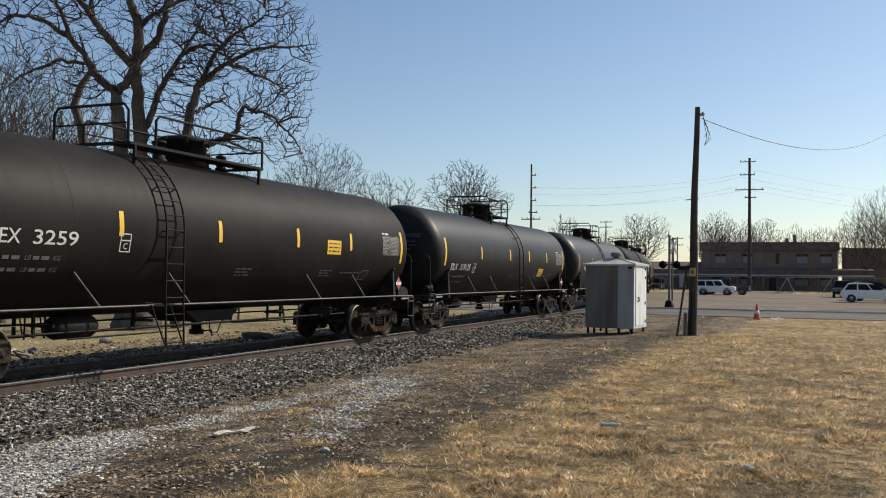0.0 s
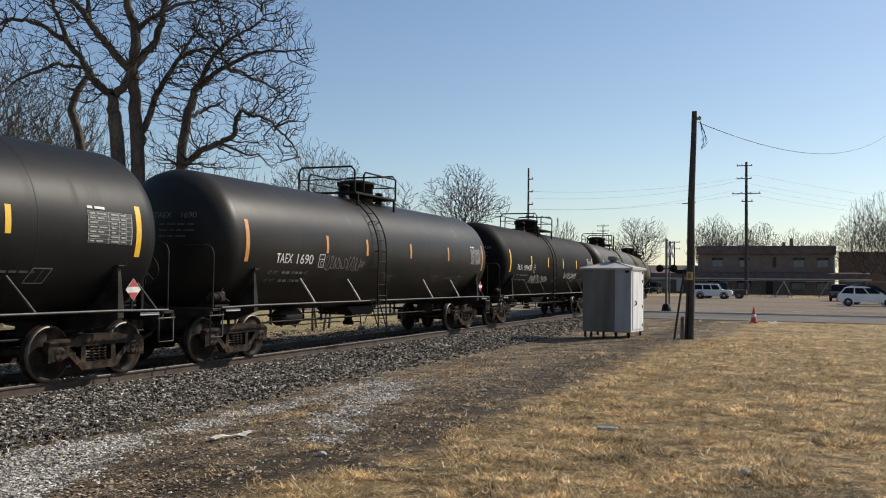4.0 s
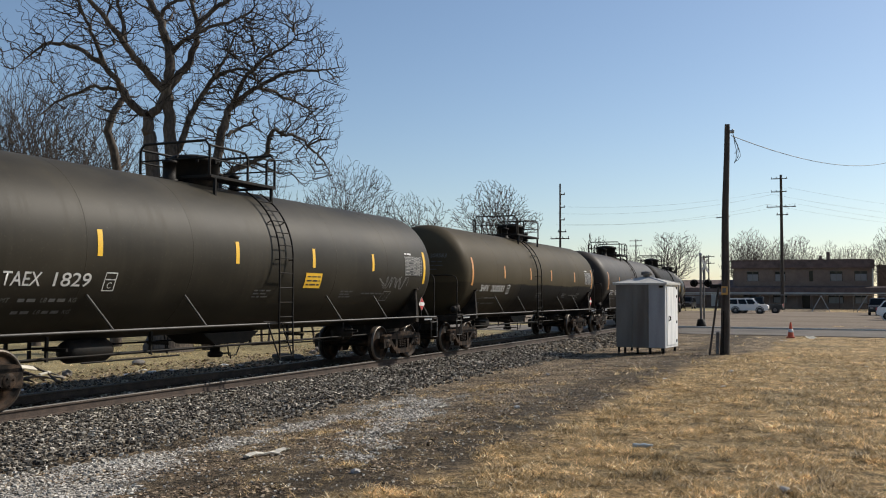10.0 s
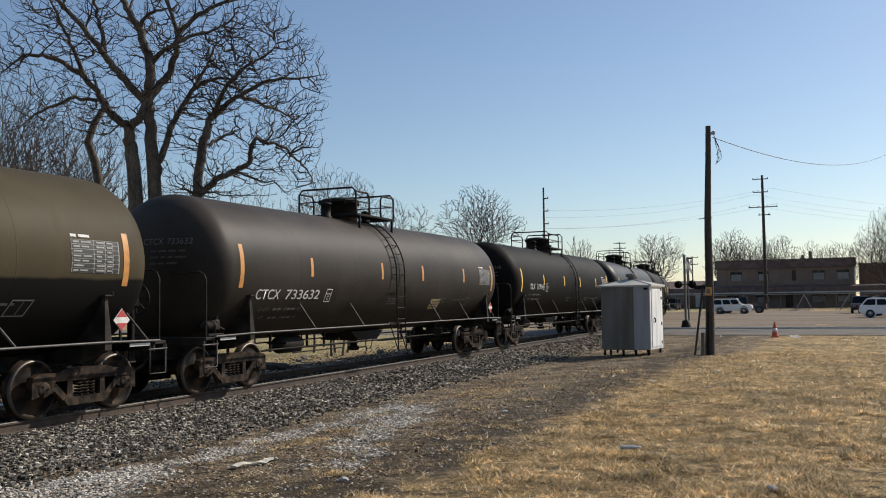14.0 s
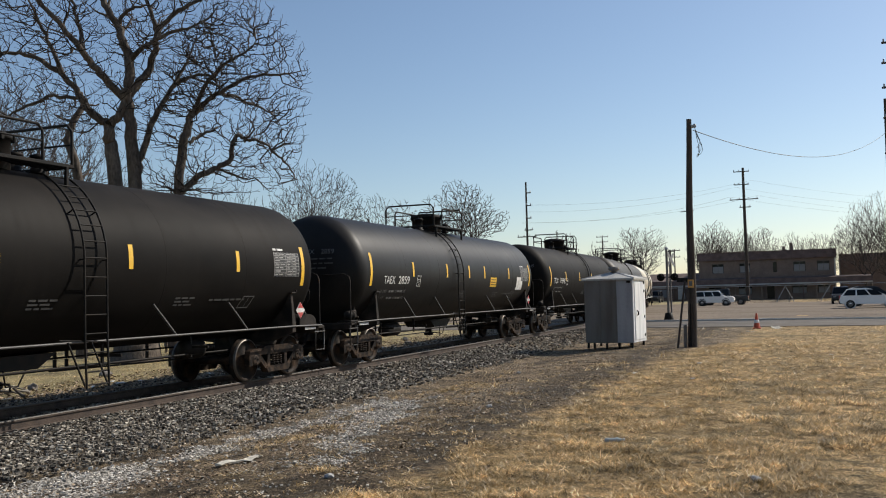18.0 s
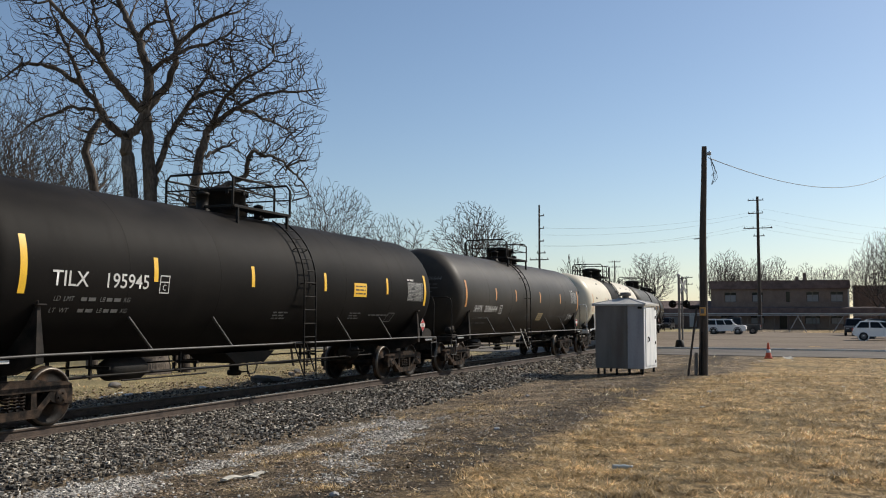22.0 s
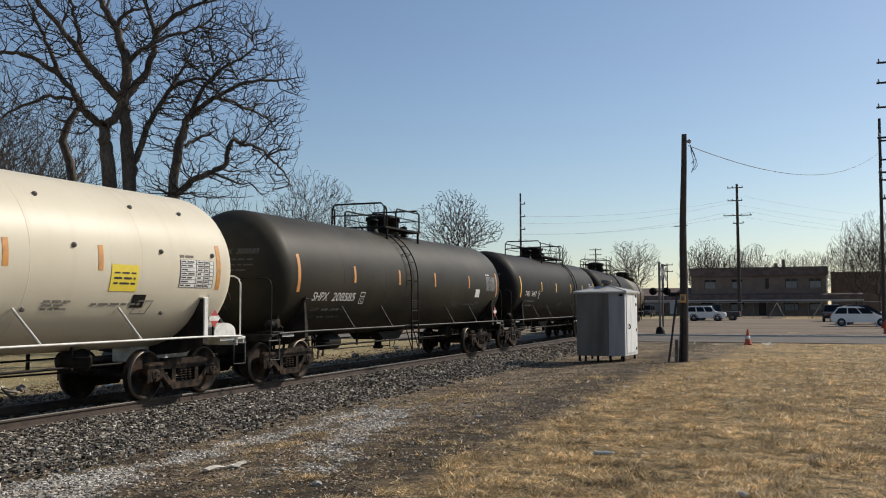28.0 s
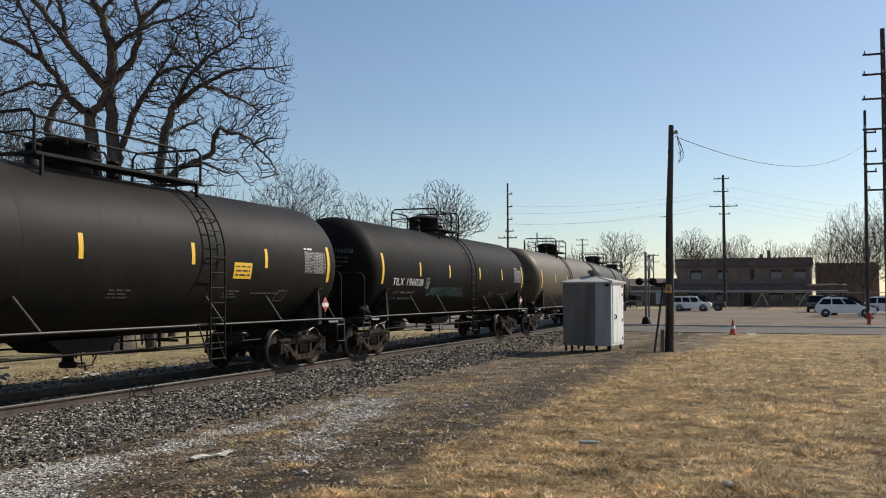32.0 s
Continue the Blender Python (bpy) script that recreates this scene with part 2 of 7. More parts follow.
M = {
    "iron": mat("dark_painted_steel", (0.01, 0.0095, 0.009), 0.6, 0.0, 0.35, 4, 70, 0.3, (0.025, 0.02, 0.016), 0.45, spec=0.12),
    "frame": mat("dusty_black_steel", (0.015, 0.0135, 0.0125), 0.65, 0.0, 0.3, 3, 60, 0.3, (0.05, 0.04, 0.033), 0.4, spec=0.12),
    "truck": mat("oily_rusty_cast_steel", (0.014, 0.0115, 0.01), 0.62, 0.0, 0.4, 5, 60, 0.5, (0.1, 0.066, 0.045), 0.24, spec=0.08),
    "wheel": mat("wheel_steel", (0.012, 0.01, 0.009), 0.6, 0.0, 0.3, 4, 50, 0.2, (0.075, 0.045, 0.028), 0.26, spec=0.08),
    "tread": mat("worn_wheel_steel", (0.13, 0.115, 0.1), 0.5, 0.8, 0.1, 5, 60, 0.05),
    "grey": mat("pale_grey_steel", (0.075, 0.07, 0.066), 0.55, 0.0, 0.25, 4, 60, 0.2, (0.05, 0.046, 0.043), 0.4),
    "white": mat("white_paint", (0.74, 0.73, 0.69), 0.5, 0.0, 0.12, 5, 60, 0.1, (0.5, 0.47, 0.42), 0.3),
    "yellow": mat("yellow_reflective_tape", (0.85, 0.5, 0.035), 0.4, 0.0, 0.1, 8, 80, 0.05),
    "orange": mat("orange_reflective_tape", (0.62, 0.27, 0.06), 0.45, 0.0, 0.15, 8, 80, 0.05, (0.4, 0.2, 0.08), 0.4),
    "letter": mat("white_stencil", (0.62, 0.61, 0.58), 0.6, 0.0, 0.15, 10, 60, 0.05, (0.4, 0.39, 0.37), 0.3),
    "panel_line": mat("grey_stencil", (0.34, 0.33, 0.31), 0.7, 0.0, 0.2, 10, 60, 0.05, (0.24, 0.23, 0.22), 0.3),
    "teal": mat("teal_spray_paint", (0.05, 0.16, 0.15), 0.6, 0.0, 0.2, 10, 60, 0.05),
    "letter_faint": mat("faint_stencil", (0.075, 0.073, 0.07), 0.8, 0.0, 0.2, 10, 60, 0.05),
    "lemon": mat("lemon_yellow_label", (0.8, 0.62, 0.06), 0.5, 0.0, 0.08, 8, 60, 0.05),
    "letter_dim": mat("dusty_stencil", (0.14, 0.136, 0.13), 0.7, 0.0, 0.2, 10, 60, 0.05),
    "faded_label": mat("faded_yellow_label", (0.4, 0.31, 0.15), 0.7, 0.0, 0.2, 8, 60, 0.05, (0.26, 0.2, 0.11), 0.4),
    "letter_black": mat("black_stencil", (0.03, 0.03, 0.03), 0.6, 0.0, 0.2, 10, 60, 0.05),
    "red": mat("red_sign", (0.45, 0.05, 0.045), 0.5, 0.0, 0.1, 8, 60, 0.05),
    "rail": mat("rail_web_rust", (0.075, 0.05, 0.036), 0.85, 0.0, 0.3, 4, 50, 0.4, (0.04, 0.028, 0.022), 0.5),
    "railtop": mat("rail_head", (0.085, 0.078, 0.07), 0.58, 0.7, 0.15, 3, 40, 0.05, stretch=(1, 0.1, 1)),
    "tie": mat("creosoted_tie", (0.06, 0.045, 0.035), 0.9, 0.0, 0.35, 3, 30, 0.6, (0.12, 0.1, 0.085), 0.5, stretch=(0.3, 1, 1), obj_var=0.3),
    "pole": mat("old_pole_wood", (0.035, 0.026, 0.02), 0.9, 0.0, 0.35, 5, 30, 0.7, (0.075, 0.06, 0.05), 0.5, stretch=(3, 3, 0.25)),
    "bark": mat("bark", (0.065, 0.05, 0.039), 0.95, 0.0, 0.4, 3, 16, 0.8, (0.13, 0.105, 0.083), 0.5, stretch=(1, 1, 0.35)),
    "twig": mat("twig", (0.042, 0.032, 0.026), 0.95, 0.0, 0.3, 3, 10, 0.0),
    "road": mat("worn_asphalt", (0.19, 0.168, 0.145), 0.95, 0.0, 0.2, 0.5, 25, 0.4, (0.135, 0.12, 0.103), 0.5, spec=0.08),
    "lot": mat("gravelly_lot", (0.24, 0.195, 0.15), 0.95, 0.0, 0.25, 0.16, 8, 0.4, (0.17, 0.135, 0.102), 0.5, stretch=(0.5, 1, 1), spec=0.05),
    "kerb": mat("pale_concrete", (0.5, 0.48, 0.44), 0.9, 0.0, 0.15, 1, 20, 0.3),
    "shed_paint": mat("aluminium_paint", (0.2, 0.185, 0.165), 0.6, 0.0, 0.08, 0.9, 40, 0.08, (0.12, 0.1, 0.08), 0.5, stretch=(2, 2, 0.3)),
    "shed_white": mat("white_shed_paint", (0.86, 0.85, 0.83), 0.5, 0.0, 0.06, 2, 40, 0.08, (0.62, 0.62, 0.62), 0.4, stretch=(2, 2, 0.3)),
    "shed_pale": mat("pale_grey_shed_paint", (0.36, 0.355, 0.36), 0.5, 0.0, 0.1, 2, 40, 0.08, (0.27, 0.26, 0.26), 0.4, stretch=(2, 2, 0.3)),
    "galv": mat("galvanised_steel", (0.33, 0.34, 0.35), 0.5, 0.5, 0.15, 3, 50, 0.1),
    "wire": mat("cable", (0.03, 0.03, 0.03), 0.6, 0.0, 0.1, 3, 30, 0),
    "brick_wall": mat("brown_brick", (0.2, 0.145, 0.115), 0.9, 0.0, 0.15, 0.8, 5, 0.3, (0.15, 0.108, 0.088), 0.5),
    "mansard": mat("brown_roof_shingle", (0.15, 0.1, 0.085), 0.9, 0.0, 0.2, 1, 8, 0.4, (0.085, 0.058, 0.05), 0.5),
    "dark_glass": mat("window_glass", (0.01, 0.011, 0.012), 0.12, 0.0, 0.1, 1, 10, 0, spec=0.22),
    "blind": mat("window_blind", (0.25, 0.245, 0.24), 0.7, 0.0, 0.1, 1, 10, 0),
    "car_white": mat("white_car_paint", (0.9, 0.87, 0.82), 0.4, 0.0, 0.04, 2, 20, 0, coat=0.2),
    "car_black": mat("black_car_paint", (0.012, 0.013, 0.015), 0.4, 0.0, 0.1, 2, 20, 0, coat=0.1),
    "tyre": mat("tyre_rubber", (0.02, 0.02, 0.02), 0.9, 0.0, 0.2, 8, 60, 0.2),
    "cone": mat("traffic_orange", (0.62, 0.1, 0.035), 0.6, 0.0, 0.15, 6, 40, 0.1, (0.45, 0.08, 0.04), 0.3),
    "hydrant": mat("hydrant_red", (0.4, 0.07, 0.03), 0.55, 0.0, 0.2, 6, 40, 0.1),
    "sign": mat("orange_sign", (0.62, 0.32, 0.08), 0.6, 0.0, 0.15, 8, 50, 0.05),
    "paper": mat("pale_cardboard", (0.72, 0.66, 0.55), 0.9, 0.0, 0.15, 10, 50, 0.2),
    "plastic": mat("clear_bottle", (0.36, 0.4, 0.4), 0.45, 0.0, 0.1, 10, 50, 0),
    "stone_pale": mat("pale_stone", (0.45, 0.43, 0.4), 0.9, 0.0, 0.2, 8, 40, 0.3, obj_var=0.2),
    "house_white": mat("white_siding", (0.72, 0.72, 0.68), 0.7, 0.0, 0.06, 1, 12, 0.1),
    "weather": mat("grey_board", (0.2, 0.18, 0.16), 0.9, 0.0, 0.3, 3, 20, 0.4),
}
PAINT = {
    "black": tank_mat("black_tank_paint", (0.0065, 0.0057, 0.0052), (0.018, 0.0155, 0.0132), 0.66, spec=0.06, dust_sheen=0.7),
    "sheen_black": tank_mat("black_tank_paint_with_sheen", (0.0065, 0.0062, 0.0062), (0.022, 0.02, 0.0185), 0.54, spec=0.17, dust_sheen=0.15),
    "grey_black": tank_mat("faded_black_tank_paint", (0.0105, 0.0092, 0.008), (0.03, 0.0255, 0.021), 0.62, spec=0.09, dust_sheen=0.35),
    "dusty_grey": tank_mat("dusty_grey_black_tank_paint", (0.026, 0.0225, 0.0185), (0.062, 0.053, 0.043), 0.58, spec=0.15, dust_sheen=0.4),
    "shiny_grey": tank_mat("worn_glossy_grey_black_tank_paint", (0.011, 0.0098, 0.0085), (0.036, 0.031, 0.026), 0.5, spec=0.17, dust_sheen=0.2),
    "olive": tank_mat("dusty_olive_tank_paint", (0.018, 0.0152, 0.0102), (0.058, 0.049, 0.033), 0.6, spec=0.17, dust_sheen=0.35),
    "brown": tank_mat("dusty_brown_tank_paint", (0.021, 0.0168, 0.0138), (0.062, 0.05, 0.04), 0.6, spec=0.15, dust_sheen=0.35),
    "olive_stained": tank_mat("olive_tank_paint_with_black_spill", (0.058, 0.046, 0.027), (0.095, 0.076, 0.047), 0.62, (0.009, 0.0085, 0.008), 2.26, 0.07),
    "tan": tank_mat("tan_brown_tank_paint", (0.075, 0.056, 0.031), (0.11, 0.084, 0.05), 0.6, (0.03, 0.026, 0.022), 1.9),
    "white": tank_mat("cream_white_tank_paint", (0.66, 0.595, 0.46), (0.54, 0.47, 0.35), 0.5),
}

# ---- mesh helpers ----


class Geo:
    """Vertices and faces of one part, gathered piece by piece."""

    def __init__(self):
        self.v, self.f, self.s = [], [], []

    def add(self, verts, faces, smooth=False):
        o = len(self.v)
        self.v += [tuple(p) for p in verts]
        self.f += [tuple(i + o for i in q) for q in faces]
        self.s += [smooth] * len(faces)
        return self

    def box(self, c, s, ch=0.0, turn=None):
        """A box round c; ch cuts its edges."""
        hx, hy, hz = s[0] / 2, s[1] / 2, s[2] / 2
        if not ch:
            vs = [Vector((x, y, z)) for x in (-hx, hx) for y in (-hy, hy) for z in (-hz, hz)]
            fs = [(0, 1, 3, 2), (4, 6, 7, 5), (0, 4, 5, 1), (2, 3, 7, 6), (0, 2, 6, 4), (1, 5, 7, 3)]
        else:
            ch = min(ch, hx * 0.9, hy * 0.9, hz * 0.9)
            vs, idx = [], {}
            for sx in (-1, 1):
                for sy in (-1, 1):
                    for sz in (-1, 1):
                        for ax in range(3):
                            p = [sx * (hx - ch), sy * (hy - ch), sz * (hz - ch)]
                            p[ax] = (sx, sy, sz)[ax] * (hx, hy, hz)[ax]
                            idx[sx, sy, sz, ax] = len(vs)
                            vs.append(Vector(p))
            fs = []
            for ax in range(3):
                a, b = [i for i in range(3) if i != ax]
                for sg in (-1, 1):
                    q = []
                    for u, w in ((-1, -1), (1, -1), (1, 1), (-1, 1)):
                        k = [0, 0, 0]
                        k[ax], k[a], k[b] = sg, u, w
                        q.append(idx[k[0], k[1], k[2], ax])
                    fs.append(tuple(q if (sg > 0) != (ax == 1) else q[::-1]))
                for u in (-1, 1):
                    for w in (-1, 1):
                        q = []
                        for sg, face in ((-1, a), (1, a), (1, b), (-1, b)):
                            k = [0, 0, 0]
                            k[ax], k[a], k[b] = sg, u, w
                            q.append(idx[k[0], k[1], k[2], face])
                        fs.append(tuple(q))
            for sx in (-1, 1):
                for sy in (-1, 1):
                    for sz in (-1, 1):
                        fs.append(tuple(idx[sx, sy, sz, ax] for ax in range(3)))
        if turn:
            vs = [turn @ p for p in vs]
        return self.add([p + Vector(c) for p in vs], fs)

    def tube(self, pts, r, n=6, caps=True, smooth=True):
        """A round bar along pts; r is one radius or one a point."""
        pts = [Vector(p) for p in pts]
        rs = r if isinstance(r, (list, tuple)) else [r] * len(pts)
        d = (pts[1] - pts[0]).normalized()
        up = d.orthogonal().normalized()
        vs, fs = [], []
        for i, p in enumerate(pts):
            a, b = pts[max(i - 1, 0)], pts[min(i + 1, len(pts) - 1)]
            d = (b - a).normalized()
            up = (up - d * up.dot(d))
            up = up.normalized() if up.length > 1e-6 else d.orthogonal().normalized()
            w = d.cross(up)
            for k in range(n):
                an = 2 * math.pi * k / n
                vs.append(p + (up * math.cos(an) + w * math.sin(an)) * rs[i])
        for i in range(len(pts) - 1):
            for k in range(n):
                fs.append((i * n + k, i * n + (k + 1) % n, (i + 1) * n + (k + 1) % n, (i + 1) * n + k))
        self.add(vs, fs, smooth)
        if caps:
            self.add(vs[:n], [tuple(range(n))[::-1]])
            self.add(vs[-n:], [tuple(range(n))])
        return self

    def lathe(self, prof, axis="z", n=24, c=(0, 0, 0), smooth=True):
        """Turns prof, pairs of radius and height, round an axis through c."""
        vs, fs = [], []
        for r, h in prof:
            for k in range(n):
                a = 2 * math.pi * k / n
                p = (r * math.cos(a), r * math.sin(a))
                vs.append(Vector(c) + Vector({"z": (p[0], p[1], h), "y": (p[0], h, p[1]), "x": (h, p[0], p[1])}[axis]))
        for i in range(len(prof) - 1):
            for k in range(n):
                q = (i * n + k, i * n + (k + 1) % n, (i + 1) * n + (k + 1) % n, (i + 1) * n + k)
                fs.append(q if axis != "y" else q[::-1])
        return self.add(vs, fs, smooth)

    def prism(self, poly, axis, a, b, smooth=False):
        """A flat outline (pairs) drawn out along an axis from a to b."""
        def at(p, h):
            return {"x": (h, p[0], p[1]), "y": (p[0], h, p[1]), "z": (p[0], p[1], h)}[axis]
        n = len(poly)
        vs = [at(p, a) for p in poly] + [at(p, b) for p in poly]
        fs = [tuple(range(n)), tuple(range(2 * n - 1, n - 1, -1))] + [(i, i + n, (i + 1) % n + n, (i + 1) % n) for i in range(n)]
        return self.add(vs, fs, smooth)

    def mesh(self, name, material):
        me = bpy.data.meshes.new(name)
        me.from_pydata(self.v, [], self.f)
        me.polygons.foreach_set("use_smooth", self.s)
        me.materials.append(material)
        bm = bmesh.new()
        bm.from_mesh(me)
        bmesh.ops.recalc_face_normals(bm, faces=bm.faces)
        bm.to_mesh(me)
        bm.free()
        return me


def thing(name, m, label, category, group="", kind=""):
    ob = new(name)
    ob.empty_display_size = 0.2
    ob.matrix_basis = m
    return tagged(ob, label, category, group, kind)


def part(name, geo, material, parent=None, label=""):
    """One mesh object under a thing or a part. geo: a Geo, or a mesh that alike parts share."""
    me = geo if isinstance(geo, bpy.types.Mesh) else geo.mesh(name, material)
    ob = new(name, me)
    ob.parent = parent
    if label:
        tagged(ob, label)
    return ob


def single(name, geo, material, label, category, group="", kind="", m=None):
    ob = part(name, geo, material)
    if m is not None:
        ob.matrix_basis = m
    return tagged(ob, label, category, group, kind)


def big_mesh(name, verts, faces, material, smooth=False):
    """A mesh from whole arrays; all faces have the same number of corners."""
    verts, faces = np.asarray(verts, dtype=np.float32), np.asarray(faces, dtype=np.int32)
    k = faces.shape[1]
    me = bpy.data.meshes.new(name)
    me.vertices.add(len(verts))
    me.vertices.foreach_set("co", verts.ravel())
    me.loops.add(faces.size)
    me.loops.foreach_set("vertex_index", faces.ravel())
    me.polygons.add(len(faces))
    me.polygons.foreach_set("loop_start", np.arange(0, faces.size, k, dtype=np.int32))
    me.polygons.foreach_set("use_smooth", np.full(len(faces), smooth))
    me.materials.append(material)
    me.update(calc_edges=True)
    return me


def noise1(x, y, s, seed=0.0):
    return noise.noise(Vector((x * s, y * s, seed)))


# ---- the track's line: straight, then a curve to the left ----
CURVE_Y, CURVE_R = 42.0, 335.0


def track_at(s):
    """Place and heading (degrees about z) of the track's middle, s metres along."""
    if s <= CURVE_Y:
        return Vector((TRACK_X, s, 0)), 0.0
    a = (s - CURVE_Y) / CURVE_R
    return Vector((TRACK_X - CURVE_R * (1 - math.cos(a)), CURVE_Y + CURVE_R * math.sin(a), 0)), math.degrees(a)


def beside(s, off, z):
    p, a = track_at(s)
    return (p.x + off * math.cos(radians(a)), p.y + off * math.sin(radians(a)), z)


# ---- ground ----
LAWN = -0.18


def ground_z(x, y):
    off = x - TRACK_X
    if y > CURVE_Y:
        off = x - (TRACK_X - (y - CURVE_Y) ** 2 / (2 * CURVE_R))
    d = abs(off)
    z = LAWN
    near = max(0.0, 1 - max(0.0, y - 42) / 6)     # the bed is level with the road at the crossing
    if y > 60:
        near = min(1.0, (y - 60) / 6)
    if d < 12:
        dip = -0.13 * math.exp(-((d - 4.2) / 1.6) ** 2) if off > 0 else -0.1 * math.exp(-((d - 4.5) / 2) ** 2)
        z += dip * near
    if y < 47 or y > 60:
        if abs(x) < 40 and abs(y) < 70:
            z += 0.035 * noise1(x, y, 0.55) + 0.015 * noise1(x, y, 2.1, 3.0)
    return z


def spaced(stops):
    out = []
    for a, b, step in stops:
        k = max(1, round((b - a) / step))
        out += [a + (b - a) * i / k for i in range(k)]
    return out + [stops[-1][1]]


def ground_material():
    m = bpy.data.materials.new("dry_grass_and_soil")
    m.use_nodes = True
    n, l = m.node_tree.nodes, m.node_tree.links
    b = n["Principled BSDF"]
    g = n.new("ShaderNodeNewGeometry")
    sep = n.new("ShaderNodeSeparateXYZ")
    l.new(g.outputs["Position"], sep.inputs[0])

    def nz(scale, detail=6, rough=0.6):
        x = n.new("ShaderNodeTexNoise")
        x.inputs["Scale"].default_value, x.inputs["Detail"].default_value, x.inputs["Roughness"].default_value = scale, detail, rough
        l.new(g.outputs["Position"], x.inputs["Vector"])
        return x.outputs["Fac"]

    def ramp(fac, stops):
        r = n.new("ShaderNodeValToRGB")
        for i, (p, c) in enumerate(stops):
            e = r.color_ramp.elements[i] if i < 2 else r.color_ramp.elements.new(p)
            e.position, e.color = p, (*c, 1)
        l.new(fac, r.inputs["Fac"])
        return r.outputs[0]

    def calc(op, a, c):
        x = n.new("ShaderNodeMath")
        x.operation = op
        for i, q in enumerate((a, c)):
            if isinstance(q, (int, float)):
                x.inputs[i].default_value = q
            else:
                l.new(q, x.inputs[i])
        return x.outputs[0]

    def mixed(fac, a, c):
        x = n.new("ShaderNodeMix")
        x.data_type = "RGBA"
        l.new(fac, x.inputs["Factor"])
        l.new(a, x.inputs["A"])
        l.new(c, x.inputs["B"])
        return x.outputs["Result"]

    def blend(fac, a, c):
        x = n.new("ShaderNodeMix")
        x.data_type = "RGBA"
        x.inputs["Factor"].default_value = fac
        l.new(a, x.inputs["A"])
        l.new(c, x.inputs["B"])
        return x.outputs["Result"]

    def times(a, c):
        x = n.new("ShaderNodeMix")
        x.data_type, x.blend_type = "RGBA", "MULTIPLY"
        x.inputs["Factor"].default_value = 1.0
        l.new(a, x.inputs["A"])
        l.new(c, x.inputs["B"])
        return x.outputs["Result"]

    # straw: blades and gaps, tussocks, and wide worn patches
    straw = ramp(nz(34, 6, 0.85), [(0.38, (0.06, 0.042, 0.019)), (0.64, (0.92, 0.69, 0.385)), (0.5, (0.36, 0.25, 0.122))])
    straw = times(straw, ramp(nz(4.5, 6, 0.75), [(0.4, (0.4, 0.4, 0.38)), (0.6, (1.55, 1.5, 1.45))]))
    straw = times(straw, ramp(nz(0.6, 6, 0.7), [(0.4, (0.62, 0.66, 0.68)), (0.6, (1.25, 1.2, 1.14))]))
    soil = ramp(nz(22, 6, 0.85), [(0.38, (0.026, 0.019, 0.012)), (0.66, (0.52, 0.41, 0.285)), (0.5, (0.14, 0.108, 0.073))])
    soil = times(soil, ramp(nz(1.6, 7, 0.75), [(0.4, (0.45, 0.44, 0.42)), (0.6, (1.75, 1.68, 1.55))]))
    field = blend(0.5, ramp(nz(9, 5, 0.7), [(0.36, (0.16, 0.13, 0.065)), (0.64, (0.56, 0.45, 0.235))]),
                  ramp(nz(0.5, 6, 0.7), [(0.4, (0.2, 0.17, 0.085)), (0.62, (0.48, 0.385, 0.2))]))
    damp = n.new("ShaderNodeMapRange")
    damp.inputs["From Min"].default_value, damp.inputs["From Max"].default_value = 0.95, 0.3
    damp.inputs["To Max"].default_value = 0.75
    l.new(calc("ADD", calc("ABSOLUTE", calc("ADD", sep.outputs["X"], 4.8), 0.0), calc("MULTIPLY", calc("SUBTRACT", nz(0.9, 7, 0.8), 0.5), 2.2)), damp.inputs["Value"])
    soil = mixed(damp.outputs[0], soil, ramp(nz(13, 6, 0.75), [(0.38, (0.014, 0.011, 0.007)), (0.66, (0.2, 0.15, 0.095)), (0.5, (0.05, 0.037, 0.023))]))
    # bare soil lies between the bed and the lawn, in patches
    edge = calc("ADD", sep.outputs["X"], calc("MULTIPLY", calc("SUBTRACT", nz(0.9, 8, 0.8), 0.5), 2.4))
    lawn = n.new("ShaderNodeMapRange")
    lawn.inputs["From Min"].default_value, lawn.inputs["From Max"].default_value = -4.3, -3.7
    l.new(calc("ADD", calc("ADD", edge, calc("MULTIPLY", calc("MINIMUM", calc("MAXIMUM", calc("SUBTRACT", sep.outputs["Y"], 29.0), 0.0), 6.0), -0.22)),
                calc("MULTIPLY", calc("MAXIMUM", calc("SUBTRACT", 8.6, sep.outputs["Y"]), 0.0), 0.5)), lawn.inputs["Value"])
    far = n.new("ShaderNodeMapRange")
    far.inputs["From Min"].default_value, far.inputs["From Max"].default_value = -15.9, -17.6
    l.new(edge, far.inputs["Value"])
    grass = calc("MAXIMUM", lawn.outputs[0], far.outputs[0])
    bald = n.new("ShaderNodeMapRange")
    bald.inputs["From Min"].default_value, bald.inputs["From Max"].default_value = 0.58, 0.7
    l.new(nz(0.33, 6, 0.65), bald.inputs["Value"])
    grass = calc("MULTIPLY", grass, calc("SUBTRACT", 1.0, calc("MULTIPLY", bald.outputs[0], 0.7)))
    tuft = n.new("ShaderNodeMapRange")
    tuft.inputs["From Min"].default_value, tuft.inputs["From Max"].default_value = 0.56, 0.68
    l.new(nz(1.1, 6, 0.7), tuft.inputs["Value"])
    grass = calc("MAXIMUM", grass, calc("MULTIPLY", tuft.outputs[0], 0.4))
    # pale stone dust under the gravel: a band along the bed that widens close by, and a tongue that leaves it
    wob = calc("MULTIPLY", calc("SUBTRACT", nz(0.7, 4), 0.5), 1.1)
    x_at = calc("ADD", sep.outputs["X"], wob)
    wide = calc("ADD", 0.3, calc("MULTIPLY", calc("MAXIMUM", calc("SUBTRACT", 10.0, sep.outputs["Y"]), 0.0), 0.3))
